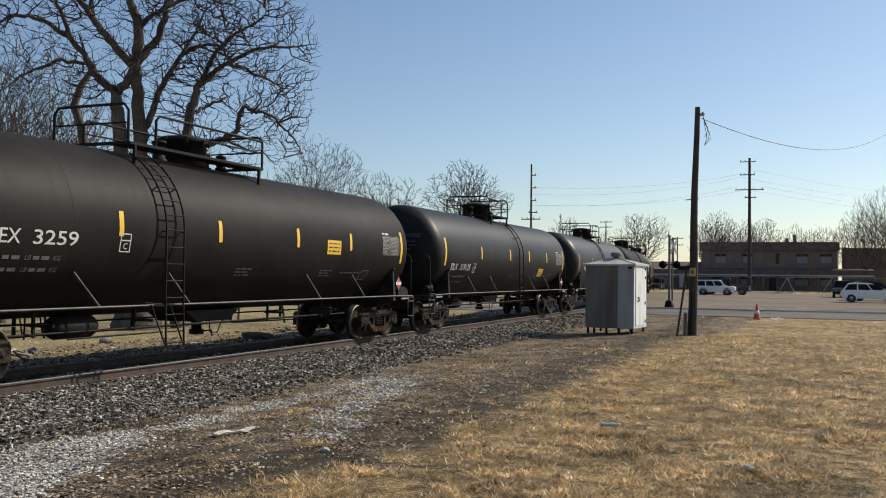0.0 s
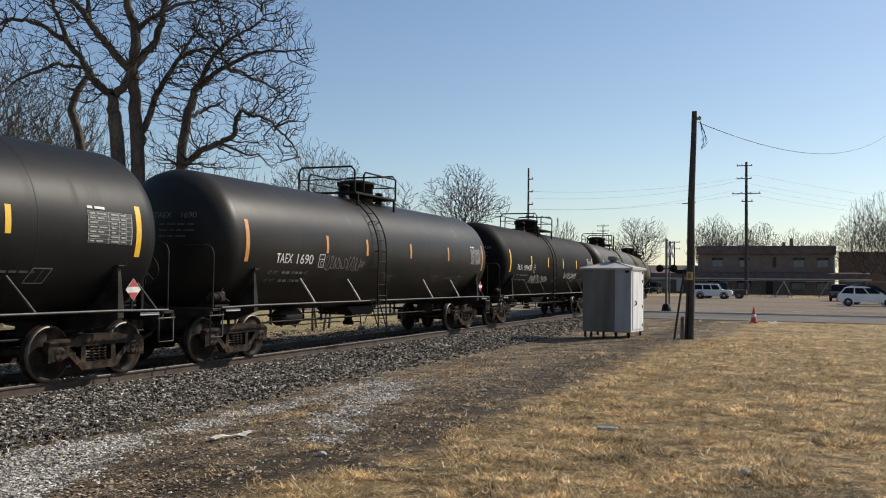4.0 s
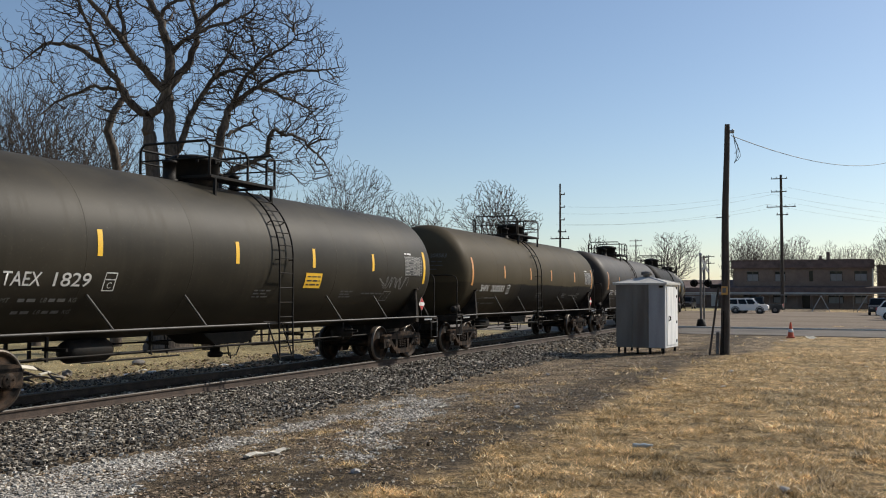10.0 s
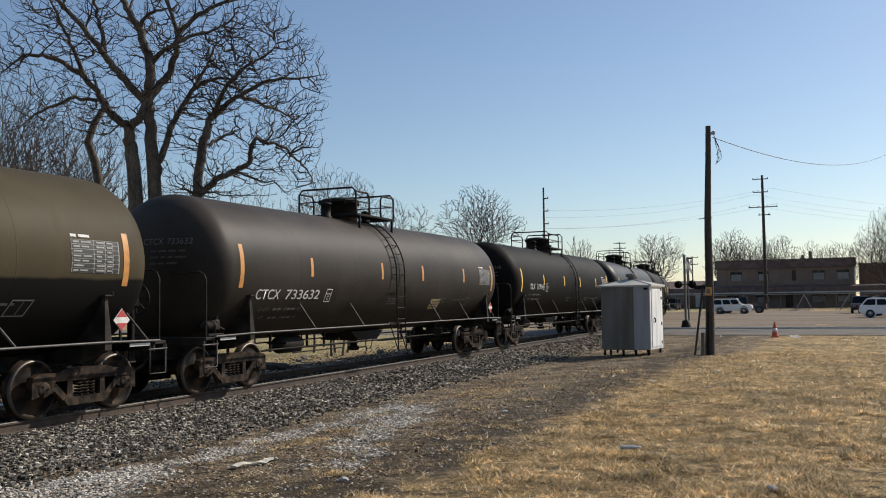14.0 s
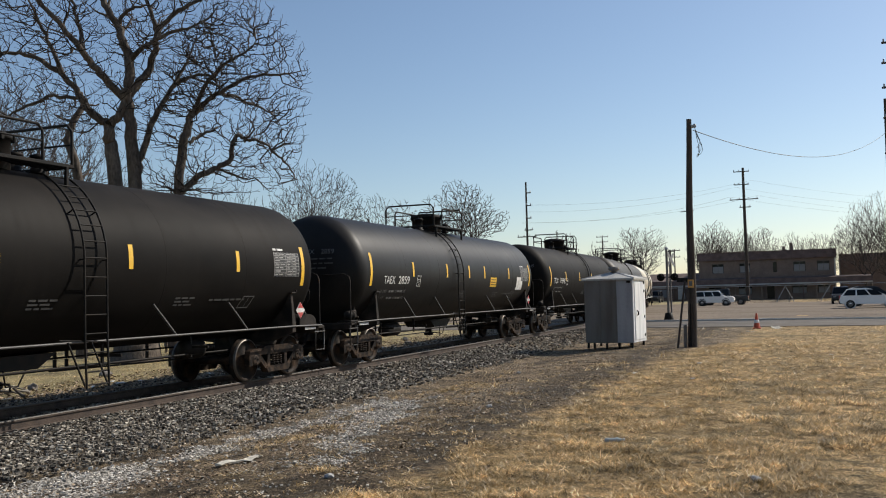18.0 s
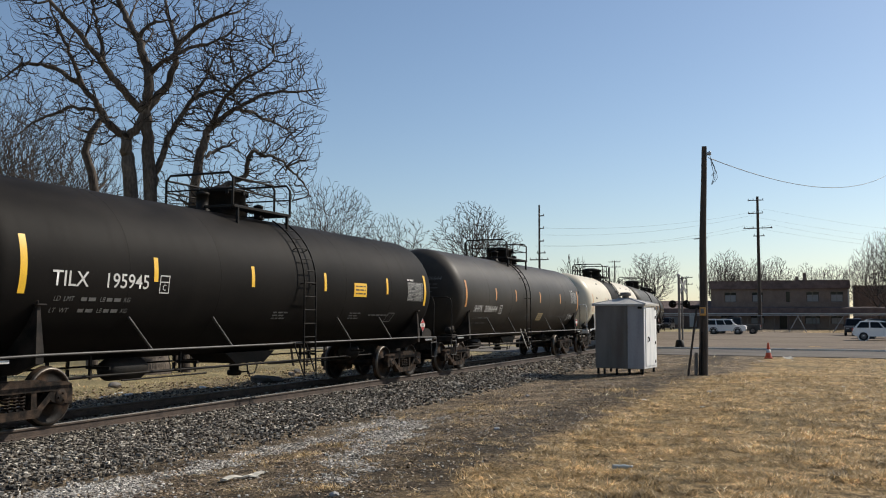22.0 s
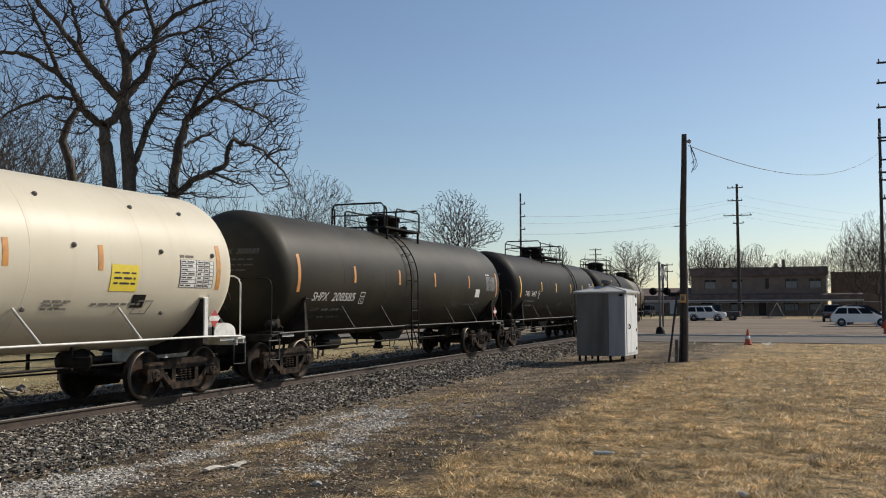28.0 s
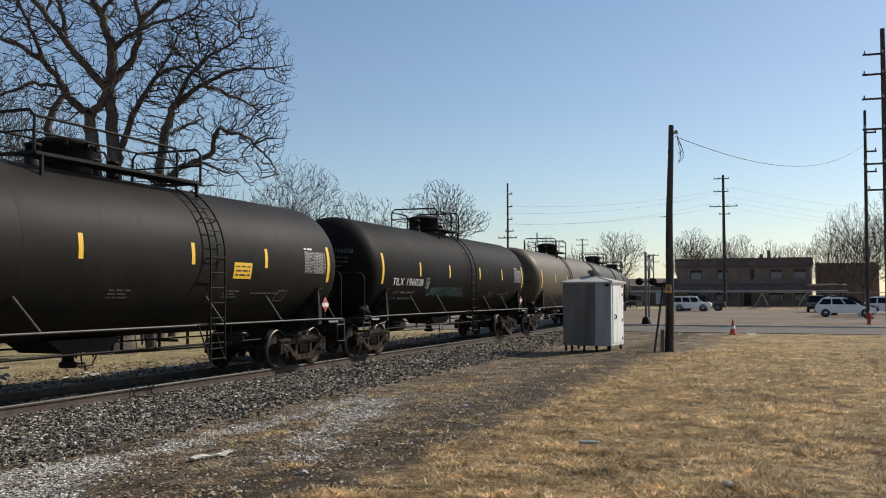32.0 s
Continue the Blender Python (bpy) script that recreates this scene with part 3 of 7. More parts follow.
    band = calc("SUBTRACT", wide, calc("ABSOLUTE", calc("ADD", x_at, calc("ADD", 8.0, calc("MULTIPLY", wide, -0.35))), 0.0))
    turned = calc("ADD", x_at, calc("ADD", 5.4, calc("MULTIPLY", calc("MAXIMUM", calc("SUBTRACT", sep.outputs["Y"], 9.5), 0.0), 0.29)))
    tongue = calc("MINIMUM", calc("SUBTRACT", 0.1, calc("ABSOLUTE", turned, 0.0)), calc("SUBTRACT", sep.outputs["Y"], 10.0))
    reach = calc("MULTIPLY", calc("SUBTRACT", 17.5, sep.outputs["Y"]), 0.3)
    dust = n.new("ShaderNodeMapRange")
    dust.inputs["From Min"].default_value, dust.inputs["From Max"].default_value = 0.05, 0.45
    dust.inputs["To Max"].default_value = 0.75
    l.new(calc("ADD", calc("MINIMUM", calc("MAXIMUM", band, tongue), reach), calc("MULTIPLY", calc("SUBTRACT", nz(3.0, 6, 0.75), 0.5), 0.9)), dust.inputs["Value"])
    pale = ramp(nz(12, 4, 0.7), [(0.35, (0.2, 0.186, 0.162)), (0.65, (0.58, 0.545, 0.485))])
    lawn_side = n.new("ShaderNodeMapRange")
    lawn_side.inputs["From Min"].default_value, lawn_side.inputs["From Max"].default_value = -17.0, -15.0
    l.new(edge, lawn_side.inputs["Value"])
    turf = mixed(lawn_side.outputs[0], field, straw)
    l.new(mixed(dust.outputs[0], mixed(grass, soil, turf), pale), b.inputs["Base Color"])
    b.inputs["Roughness"].default_value, b.inputs["Specular IOR Level"].default_value = 0.95, 0.2
    bp = n.new("ShaderNodeBump")
    bp.inputs["Strength"].default_value, bp.inputs["Distance"].default_value = 1.0, 0.07
    l.new(nz(14, 8, 0.85), bp.inputs["Height"])
    l.new(bp.outputs[0], b.inputs["Normal"])
    return m


M["ground"] = ground_material()


def build_ground():
    xs = spaced([(-3000, -300, 450), (-300, -60, 40), (-60, -20, 2.5), (-20, 10, 0.3), (10, 40, 2.5), (40, 300, 40), (300, 3000, 450)])
    ys = spaced([(-3000, -300, 450), (-300, -20, 40), (-20, 3, 2), (3, 36, 0.3), (36, 70, 0.8), (70, 200, 6), (200, 3000, 400)])
    nx = len(xs)
    verts = [(x, y, ground_z(x, y)) for y in ys for x in xs]
    faces = [(j * nx + i, j * nx + i + 1, (j + 1) * nx + i + 1, (j + 1) * nx + i) for j in range(len(ys) - 1) for i in range(nx - 1)]
    ob = new("ground", big_mesh("ground", verts, faces, M["ground"], True))
    tagged(ob, "dry straw-coloured lawn and bare brown soil", "ground", kind="structure")


build_ground()


def strip(name, s0, s1, step, prof, material, label, category):
    """A band along the track: prof is pairs of offset and height."""
    g = Geo()
    k = round((s1 - s0) / step)
    vs = [beside(s0 + (s1 - s0) * i / k, o, z) for i in range(k + 1) for o, z in prof]
    n = len(prof)
    fs = [(i * n + j, i * n + j + 1, (i + 1) * n + j + 1, (i + 1) * n + j) for i in range(k) for j in range(n - 1)]
    g.add(vs, fs, False)
    return single(name, g, material, label, category, kind="structure")


M["bed"] = mat("ballast_bed", (0.07, 0.06, 0.05), 0.95, 0, 0.35, 1.3, 34, 1.0, (0.035, 0.03, 0.025), 0.5)
bed = strip("track_bed", -60, 130, 2.0, [(-4.0, -0.45), (-3.4, -0.3), (-2.0, -0.215), (2.0, -0.215), (3.3, -0.295), (4.1, -0.5)], M["bed"],
            "dark crushed-stone ballast bed of the railway", "ballast bed")

# road across the track, kerb and the lot beyond it
ROAD_A, ROAD_B = 48.7, 57.6


def slab(name, x0, x1, y0, y1, z0, z1, material, label, category, ch=0.02):
    return single(name, Geo().box(((x0 + x1) / 2, (y0 + y1) / 2, (z0 + z1) / 2), (x1 - x0, y1 - y0, z1 - z0), ch), material, label, category,
                  kind="structure")


slab("road", -120, 120, ROAD_A, ROAD_B, -0.4, LAWN + 0.03, M["road"], "worn grey asphalt road over the railway crossing", "road")
slab("kerb", -9.6, 120, ROAD_B + 0.35, ROAD_B + 0.6, -0.4, LAWN + 0.12, M["kerb"], "low pale concrete kerb beside the road", "kerb", 0.03)
slab("parking_lot", -30, 60, 61.5, 128, -0.45, LAWN + 0.02, M["lot"], "pale gravelly parking lot with worn surface", "parking lot")

# ---- railway track ----
track = thing("railway_track", Matrix(), "railway track with steel rails on dark wooden ties", "railway track", kind="structure")
RAIL = [(-0.07, -0.172), (0.07, -0.172), (0.07, -0.16), (0.012, -0.14), (0.012, -0.045), (0.036, -0.035), (0.036, -0.006), (0.028, 0),
        (-0.028, 0), (-0.036, -0.006), (-0.036, -0.035), (-0.012, -0.045), (-0.012, -0.14), (-0.07, -0.16)]
for side in (-0.7525, 0.7525):
    g, head = Geo(), Geo()
    ss = spaced([(-60, 42, 6), (42, 130, 2)])
    for grp, out in ((RAIL, g),):
        n = len(grp)
        vs = [beside(s, side + o, z) for s in ss for o, z in grp]
        fs = [(i * n + j, i * n + (j + 1) % n, (i + 1) * n + (j + 1) % n, (i + 1) * n + j) for i in range(len(ss) - 1) for j in range(n)]
        out.add(vs, fs)
    rail = part("rail", g, M["rail"], track, "rust-brown steel rail")
    vs = [beside(s, side + o, 0.004 if abs(o) < 0.032 else -0.01) for s in ss for o in (-0.0375, -0.031, 0.031, 0.0375)]
    fs = [(i * 4 + j, i * 4 + j + 1, i * 4 + 5 + j, i * 4 + 4 + j) for i in range(len(ss) - 1) for j in range(3)]
    head.add(vs, fs)
    part("rail_head", head, M["railtop"], rail, "polished running surface")
tie_meshes = []
rng = random.Random(4)
for k in range(5):
    g = Geo().box((0, 0, 0), (2.6, 0.225, 0.18), 0.015 + 0.004 * k)
    g.v = [(x + rng.uniform(-0.012, 0.012), y + rng.uniform(-0.008, 0.008), z + rng.uniform(-0.006, 0.006)) for x, y, z in g.v]
    tie_meshes.append(g.mesh("tie", M["tie"]))
for i in range(150):
    s = -6 + i * 0.52
    ob = part("tie", tie_meshes[i % 5], None, track)
    p, a = track_at(s)
    ob.matrix_basis = pose(p.x + rng.uniform(-0.04, 0.04), p.y + rng.uniform(-0.03, 0.03), -0.27 + rng.uniform(-0.012, 0.01), 0, 0, a + rng.uniform(-1.2, 1.2))
plates = Geo()
for i in range(150):
    for side in (-0.7525, 0.7525):
        x, y, z = beside(-6 + i * 0.52, side, -0.177)
        plates.box((x, y, z), (0.3, 0.19, 0.014))
        for dx in (-0.1, 0.1):
            plates.box((x + dx, y + 0.05 * (1 if dx > 0 else -1), z + 0.02), (0.03, 0.025, 0.035))
tagged(part("tie_plate", plates, M["rail"], track, "rusty tie plates with spikes"), kind="stuff")


# ---- loose stones, leaves and grass: too many to count ----


def stones(name, spots, material, label, flat=0.7):
    """spots: rows of x, y, z, size."""
    base = np.array([(x, y, z) for x in (-1, 1) for y in (-1, 1) for z in (-1, 1)]) * 0.6
    tri = np.array([(0, 1, 3, 2), (4, 6, 7, 5), (0, 4, 5, 1), (2, 3, 7, 6), (1, 5, 7, 3)])      # the underside is buried
    spots = np.asarray(spots)
    n = len(spots)
    rs = np.random.RandomState(len(name) + n)
    v = base[None] * rs.uniform(0.55, 1.25, (n, 8, 1)) + rs.uniform(-0.22, 0.22, (n, 8, 3))
    sc = rs.uniform(0.6, 1.3, (n, 1, 3)) * np.array([1, 1, flat])
    v = v * sc * spots[:, 3][:, None, None]
    an = rs.uniform(0, 2 * np.pi, n)
    c, s = np.cos(an)[:, None], np.sin(an)[:, None]
    v = np.stack([v[:, :, 0] * c - v[:, :, 1] * s, v[:, :, 0] * s + v[:, :, 1] * c, v[:, :, 2]], -1) + spots[:, None, :3]
    f = tri[None] + (np.arange(n) * 8)[:, None, None]
    ob = new(name, big_mesh(name, v.reshape(-1, 3), f.reshape(-1, 4), material))
    return tagged(ob, label, "gravel", kind="stuff")


M["ballast"] = island_mat("ballast_stone", [(0.0, (0.026, 0.021, 0.017)), (1.0, (0.72, 0.65, 0.54)), (0.45, (0.135, 0.115, 0.092)), (0.85, (0.35, 0.31, 0.25))])
M["gravel"] = island_mat("pale_gravel_stone", [(0.0, (0.12, 0.11, 0.095)), (1.0, (0.9, 0.84, 0.74)), (0.4, (0.37, 0.335, 0.285)), (0.8, (0.64, 0.585, 0.5))])
M["leaf"] = island_mat("dead_leaf", [(0.0, (0.06, 0.042, 0.028)), (1.0, (0.52, 0.4, 0.27)), (0.5, (0.18, 0.12, 0.072))])
M["straw"] = island_mat("straw_blade", [(0.0, (0.12, 0.085, 0.04)), (1.0, (0.98, 0.87, 0.64)), (0.4, (0.4, 0.275, 0.125)), (0.8, (0.83, 0.61, 0.32))], 0.7, 0.3, 120, 0.4, 0.38)

rs = np.random.RandomState(7)


def bed_z(off):
    prof = [(-4.0, -0.45), (-3.4, -0.3), (-2.0, -0.215), (2.0, -0.215), (3.3, -0.295), (4.1, -0.36), (6, -0.3)]
    return float(np.interp(off, [p[0] for p in prof], [p[1] for p in prof]))


spots = []
for y0, y1, dens, size in ((5, 12, 560, 0.03), (12, 20, 400, 0.033), (20, 32, 170, 0.04), (32, 48, 50, 0.05)):
    for o0, o1, k in ((-4.2, -1.35, 0.09), (-0.66, 0.66, 0.25), (-1.35, -0.85, 0.4), (0.85, 1.35, 0.9), (1.35, 4.3, 1.0)):
        n = int(dens * k * (y1 - y0) * (o1 - o0))
        for y, o, q in zip(rs.uniform(y0, y1, n), rs.uniform(o0, o1, n), rs.uniform(0.55, 1.35, n)):
            if o > 3.1 and rs.rand() < (o - 3.1) / 0.8:
                continue
            spots.append((TRACK_X + o, y, max(bed_z(o), ground_z(TRACK_X + o, y)) + 0.012 + 0.4 * size * q * rs.rand(), size * q))
stones("ballast_stone", spots, M["ballast"], "dark angular crushed ballast stones along the track")
spots = []
for _ in range(120000):
    y = rs.uniform(2, 19) if rs.rand() < 0.9 else rs.uniform(19, 30)
    x = rs.uniform(-9.6, -4.2)
    wob = 0.35 * noise1(x, y, 0.9, 2.0)
    half = 0.33 + 0.3 * max(0.0, 10 - y)
    band = half - abs(x + 8.0 - 0.35 * half + wob)
    tongue = min(0.36 - abs(x + 5.4 + 0.29 * max(0.0, y - 9.5) + 1.4 * wob), y - 9.6)
    w = min(max(band, tongue) * 1.6, 0.35 * (17.3 - y)) + 0.6 * noise1(x, y, 1.7, 9.0) + 0.4 * noise1(x, y, 5.0, 1.0)
    if 12.5 < y < 16.5 and -7.9 < x < -6.2:
        w += 0.25
    if w > 0.05 and rs.rand() < min(1.0, 0.15 + 1.3 * w):
        spots.append((x, y, ground_z(x, y) + 0.006, 0.021 * rs.uniform(0.45, 1.35)))
    elif rs.rand() < 0.04:
        spots.append((x, y, ground_z(x, y) + 0.004, 0.017 * rs.uniform(0.4, 1.5)))
stones("gravel", spots, M["gravel"], "scattered pale grey gravel beside the ballast")


def scatter(name, rows, tri, material, label, category):
    """Flat bits: rows of x, y, z, size, lean; tri is the outline in units of size."""
    rows = np.asarray(rows)
    n, k = len(rows), len(tri)
    an = rs.uniform(0, 2 * np.pi, n)
    tri = np.asarray(tri)
    p = tri[None] * rows[:, 3][:, None, None]
    lean = rows[:, 4][:, None]
    u, h = p[:, :, 0], p[:, :, 1]
    off = h * np.sin(lean)
    x = u * np.cos(an)[:, None] - off * np.sin(an)[:, None]
    y = u * np.sin(an)[:, None] + off * np.cos(an)[:, None]
    z = h * np.cos(lean)
    v = np.stack([x, y, z], -1) + rows[:, None, :3]
    f = np.arange(n * k).reshape(n, k)
    return tagged(new(name, big_mesh(name, v.reshape(-1, 3), f, material)), label, category, kind="stuff")


def lawn_edge(x, y):
    """How far inside the lawn a spot lies; the bare soil beside the bed ends about here."""
    return x + 4.05 + 0.8 * noise1(x, y, 0.8, 2.0) + 0.5 * noise1(x, y, 2.3, 6.0) - 0.22 * min(6.0, max(0.0, y - 29)) + 0.5 * max(0.0, 8.6 - y)


# short mown turf, mostly lying: dense mats close by, coarser tufts farther off
MATS = ((-7.3, 18.8, 0.42, 1.35, 0.55), (-5.25, 9.2, 0.3, 0.3, 0.0), (-7.0, 11.6, 0.35, 0.8, 0.2), (-5.2, 24.6, 0.7, 0.9, 0.0))     # straw mats on the soil: x, y, half sizes, slant


def on_mat(x, y):
    return max(1 - math.hypot((x - a - k * (y - b)) / c, (y - b) / d) for a, b, c, d, k in MATS)


blades = []
for y0, y1, dens, many, wide in ((5.5, 9, 420, 22, 1.0), (9, 14, 330, 21, 1.15), (14, 22, 170, 19, 1.5), (22, 34, 60, 15, 2.2), (34, 47, 18, 11, 3.0)):
    n = int((y1 - y0) * 18 * dens)
    for x, y in zip(rs.uniform(-8.3, 10.5, n), rs.uniform(y0, y1, n)):
        if x > 0.3 * y + 1.2 or x < -0.75 * y:
            continue
        edge = lawn_edge(x, y)
        thick = 0.8 * noise1(x, y, 1.3, 5.0) + 0.9 * noise1(x, 0.6 * y, 4.2, 7.0)
        cover = max(0.03 + 0.22 * max(0.0, noise1(x, y, 1.3, 3.0)), edge / 0.6, 1.4 * on_mat(x, y), 0.2 if y > 33 and x > -6.5 else 0.0)
        if x < -8.0 or (y > 33 and noise1(x, y, 0.35, 8.0) + 0.5 * noise1(x, y, 1.2, 9.0) < -0.08) or rs.rand() > min(1.0, cover) * (0.72 + 2.0 * thick):
            continue
        big = rs.uniform(0.6, 1.4) * (1 + 0.6 * thick)
        gz, flat = ground_z(x, y), rs.uniform(0.4, 1.0)
        for _ in range(many):
            q, w = 0.055 * wide ** 0.5 * rs.randn(), 0.055 * wide ** 0.5 * rs.randn()
            blades.append((x + q, y + w, gz - 0.003 + 0.012 * rs.rand(), 0.058 * wide ** 0.55 * big * rs.uniform(0.4, 1.5), 1.52 - 0.8 * flat * rs.rand() ** 1.4))
for x, y in zip(rs.uniform(-26, -15.6, 5200), rs.uniform(8, 42, 5200)):      # weeds beyond the far rail
    if noise1(x, y, 0.5, 11.0) + 0.5 * noise1(x, y, 1.9, 12.0) < -0.05:
        continue
    for _ in range(7):
        blades.append((x + 0.12 * rs.randn(), y + 0.12 * rs.randn(), ground_z(x, y), 0.075 * rs.uniform(0.5, 1.6), 1.5 - 1.0 * rs.rand()))
scatter("dry_grass", blades, [(-0.06, 0), (0.06, 0), (0.0, 1.0)], M["straw"], "short dry straw-coloured grass blades of the lawn", "grass")
leaves = []
for _ in range(42000):
    y = 5 + 30 * rs.rand() ** 1.6
    x = rs.uniform(-8.3, -2.6)
    if noise1(x, y, 0.8, 4.0) > -0.15 + 0.3 * rs.rand() and lawn_edge(x, y) < 0.3:
        leaves.append((x, y, ground_z(x, y) + 0.012, 0.026 * rs.uniform(0.4, 1.5), rs.uniform(1.0, 1.55)))
for _ in range(9000):
    y, x = rs.uniform(8, 45), rs.uniform(-18.2, -14.4)
    leaves.append((x, y, max(ground_z(x, y), bed_z(x - TRACK_X) if x > -16.2 else -9.0) + 0.015, 0.05 * rs.uniform(0.5, 1.5), rs.uniform(0.9, 1.5)))
scatter("dead_leaf", leaves, [(-0.5, -0.6), (0.5, -0.4), (0.45, 0.5), (-0.35, 0.6)], M["leaf"], "brown dead leaves strewn over the soil", "leaves")

# ---- tank cars ----
R, ZC, SHELL, HEAD = 1.52, 2.46, 7.6, 0.78      # shell radius, axis height, half length, depth of the domed ends
BOLSTER, WHEELBASE, WHEEL_R = 6.97, 1.778, 0.457
MESHES = {}


def shared(key, make, material):
    k = (key, material.name)
    if k not in MESHES:
        g = Geo()
        make(g)
        MESHES[k] = g.mesh(key, material)
    return MESHES[k]


def on_shell(y, z, out=0.0, side=1):
    """A point of the tank's side at height z."""
    a = math.asin(max(-1, min(1, (z - ZC) / R)))
    return (side * (R + out) * math.cos(a), y, ZC + (R + out) * math.sin(a))


def arc_patch(g, y0, y1, z0, z1, side=1, out=0.005, n=6, thick=0.0):
    """A sheet on the side of the shell between two heights."""
    a0, a1 = (math.asin((z - ZC) / R) for z in (z0, z1))
    vs = []
    for i in range(n + 1):
        a = a0 + (a1 - a0) * i / n
        for y in (y0, y1):
            vs.append((side * (R + out) * math.cos(a), y, ZC + (R + out) * math.sin(a)))
    g.add(vs, [(2 * i, 2 * i + 1, 2 * i + 3, 2 * i + 2) for i in range(n)], True)


def tank_shape(g):
    prof = [(0.001, -SHELL - HEAD)]
    for i in range(1, 13):
        a = math.pi / 2 * i / 12
        prof.append((R * math.sin(a) ** 0.82, -SHELL - HEAD * math.cos(a)))
    prof += [(R, y) for y in (-5.2, -2.6, 0, 2.6, 5.2)]
    prof += [(r, -h) for r, h in prof[12::-1]]
    g.lathe(prof, "y", 64, (0, 0, ZC))


def band_shape(g):
    g.lathe([(R + 0.001, -2.0), (R + 0.006, -1.99), (R + 0.006, 0.99), (R + 0.001, 1.0)], "y", 64, (0, 0, ZC))


def seam_shape(g):
    g.lathe([(R, -0.01), (R + 0.0025, -0.004), (R + 0.0025, 0.004), (R, 0.01)], "y", 64, (0, 0, ZC))


def side_frame_shape(g):
    """Cast side frame of a truck: an arch bar with a window for the springs, along y."""
    g.prism([(-1.12, 0.56), (-1.1, 0.66), (-0.98, 0.7), (-0.62, 0.7), (-0.45, 0.75), (0.45, 0.75), (0.62, 0.7), (0.98, 0.7), (1.1, 0.66), (1.12, 0.56),
             (0.98, 0.52), (0.7, 0.56), (-0.7, 0.56), (-0.98, 0.52)], "x", -0.07, 0.07)
    for s in (-1, 1):
        g.prism([(s * 1.13, 0.33), (s * 1.13, 0.6), (s * 0.98, 0.62), (s * 0.96, 0.36)], "x", -0.065, 0.065)
        g.prism([(s * 0.82, 0.36), (s * 0.8, 0.62), (s * 0.66, 0.62), (s * 0.7, 0.4)], "x", -0.06, 0.06)
        g.prism([(s * 0.72, 0.6), (s * 0.86, 0.58), (s * 0.44, 0.2), (s * 0.36, 0.27)], "x", -0.06, 0.06)
        g.prism([(s * 0.3, 0.27), (s * 0.3, 0.62), (s * 0.4, 0.62), (s * 0.42, 0.24)], "x", -0.055, 0.055)
    g.prism([(-0.5, 0.26), (-0.42, 0.17), (0.42, 0.17), (0.5, 0.26), (0.42, 0.3), (-0.42, 0.3)], "x", -0.085, 0.085)


def spring_shape(g):
    pts = []
    for i in range(37):
        a = 2 * math.pi * i / 8
        pts.append((0.055 * math.cos(a), 0.055 * math.sin(a), 0.31 + 0.22 * i / 36))
    g.tube(pts, 0.014, 5)


def wheel_shape(g):
    """Dished wheel with flange, axis along x, outer face at +x."""
    r = WHEEL_R
    g.lathe([(0.09, -0.1), (0.1, -0.02), (0.3, 0.01), (r - 0.075, -0.035), (r - 0.07, -0.07), (r + 0.026, -0.075), (r + 0.026, -0.05), (r + 0.004, -0.035),
             (r, 0.055), (r - 0.03, 0.062), (r - 0.065, 0.055), (r - 0.08, 0.02), (0.3, 0.045), (0.13, 0.06), (0.11, 0.1), (0.09, 0.11)], "x", 36)


def tread_shape(g):
    r = WHEEL_R + 0.002
    g.lathe([(r, -0.03), (r, 0.055), (r - 0.028, 0.0645)], "x", 36)


def cap_shape(g):
    g.lathe([(0.125, -0.12), (0.125, 0.02), (0.115, 0.035), (0.07, 0.04), (0.001, 0.042)], "x", 18)
    for i in range(3):
        a = 2 * math.pi * i / 3
        g.box((0.045, 0.062 * math.cos(a), 0.062 * math.sin(a)), (0.03, 0.03, 0.03), 0.006)


def ladder_side(g, y, x_side):
    pts = [(x_side * (R + 0.13), y, 0.42), (x_side * (R + 0.1), y, 1.2), (x_side * (R + 0.1), y, 2.0)]
    for i in range(11):
        a = radians(4 + 58 * i / 10)
        pts.append((x_side * (R + 0.1) * math.cos(a), y, ZC + (R + 0.1) * math.sin(a)))
    g.tube(pts, 0.02, 5)


def ladder_shape(g, x_side):
    """Built with its middle at y = 0.49; the part is then slid along the car."""
    for y in (0.24, 0.74):
        ladder_side(g, y, x_side)
    for z in np.arange(0.68, 2.35, 0.3):
        g.tube([(x_side * (R + 0.1), 0.24, z), (x_side * (R + 0.1), 0.74, z)], 0.013, 5)
    for i in range(7):
        a = radians(1 + 9.6 * i)
        p = (x_side * (R + 0.1) * math.cos(a), ZC + (R + 0.1) * math.sin(a))
        g.tube([(p[0], 0.24, p[1]), (p[0], 0.74, p[1])], 0.013, 5)
    for y in (0.24, 0.74):
        for a in (0, 30):
            c, s = math.cos(radians(a)), math.sin(radians(a))
            g.tube([(x_side * (R - 0.02) * c, y, ZC + (R - 0.02) * s), (x_side * (R + 0.1) * c, y, ZC + (R + 0.1) * s)], 0.014, 4)
    for y in (0.24, 0.74):
        g.tube([(x_side * (R + 0.02), y - 0.28, 1.16), (x_side * (R + 0.13), y - 0.03, 0.46)], 0.016, 4)
    g.tube([(x_side * (R + 0.05), -0.25, 1.2), (x_side * (R + 0.1), 0.74, 1.14)], 0.014, 4)
    g.tube([(x_side * (R + 0.13), 0.74, 0.48), (x_side * (R + 0.13), 0.24, 0.48)], 0.016, 4)


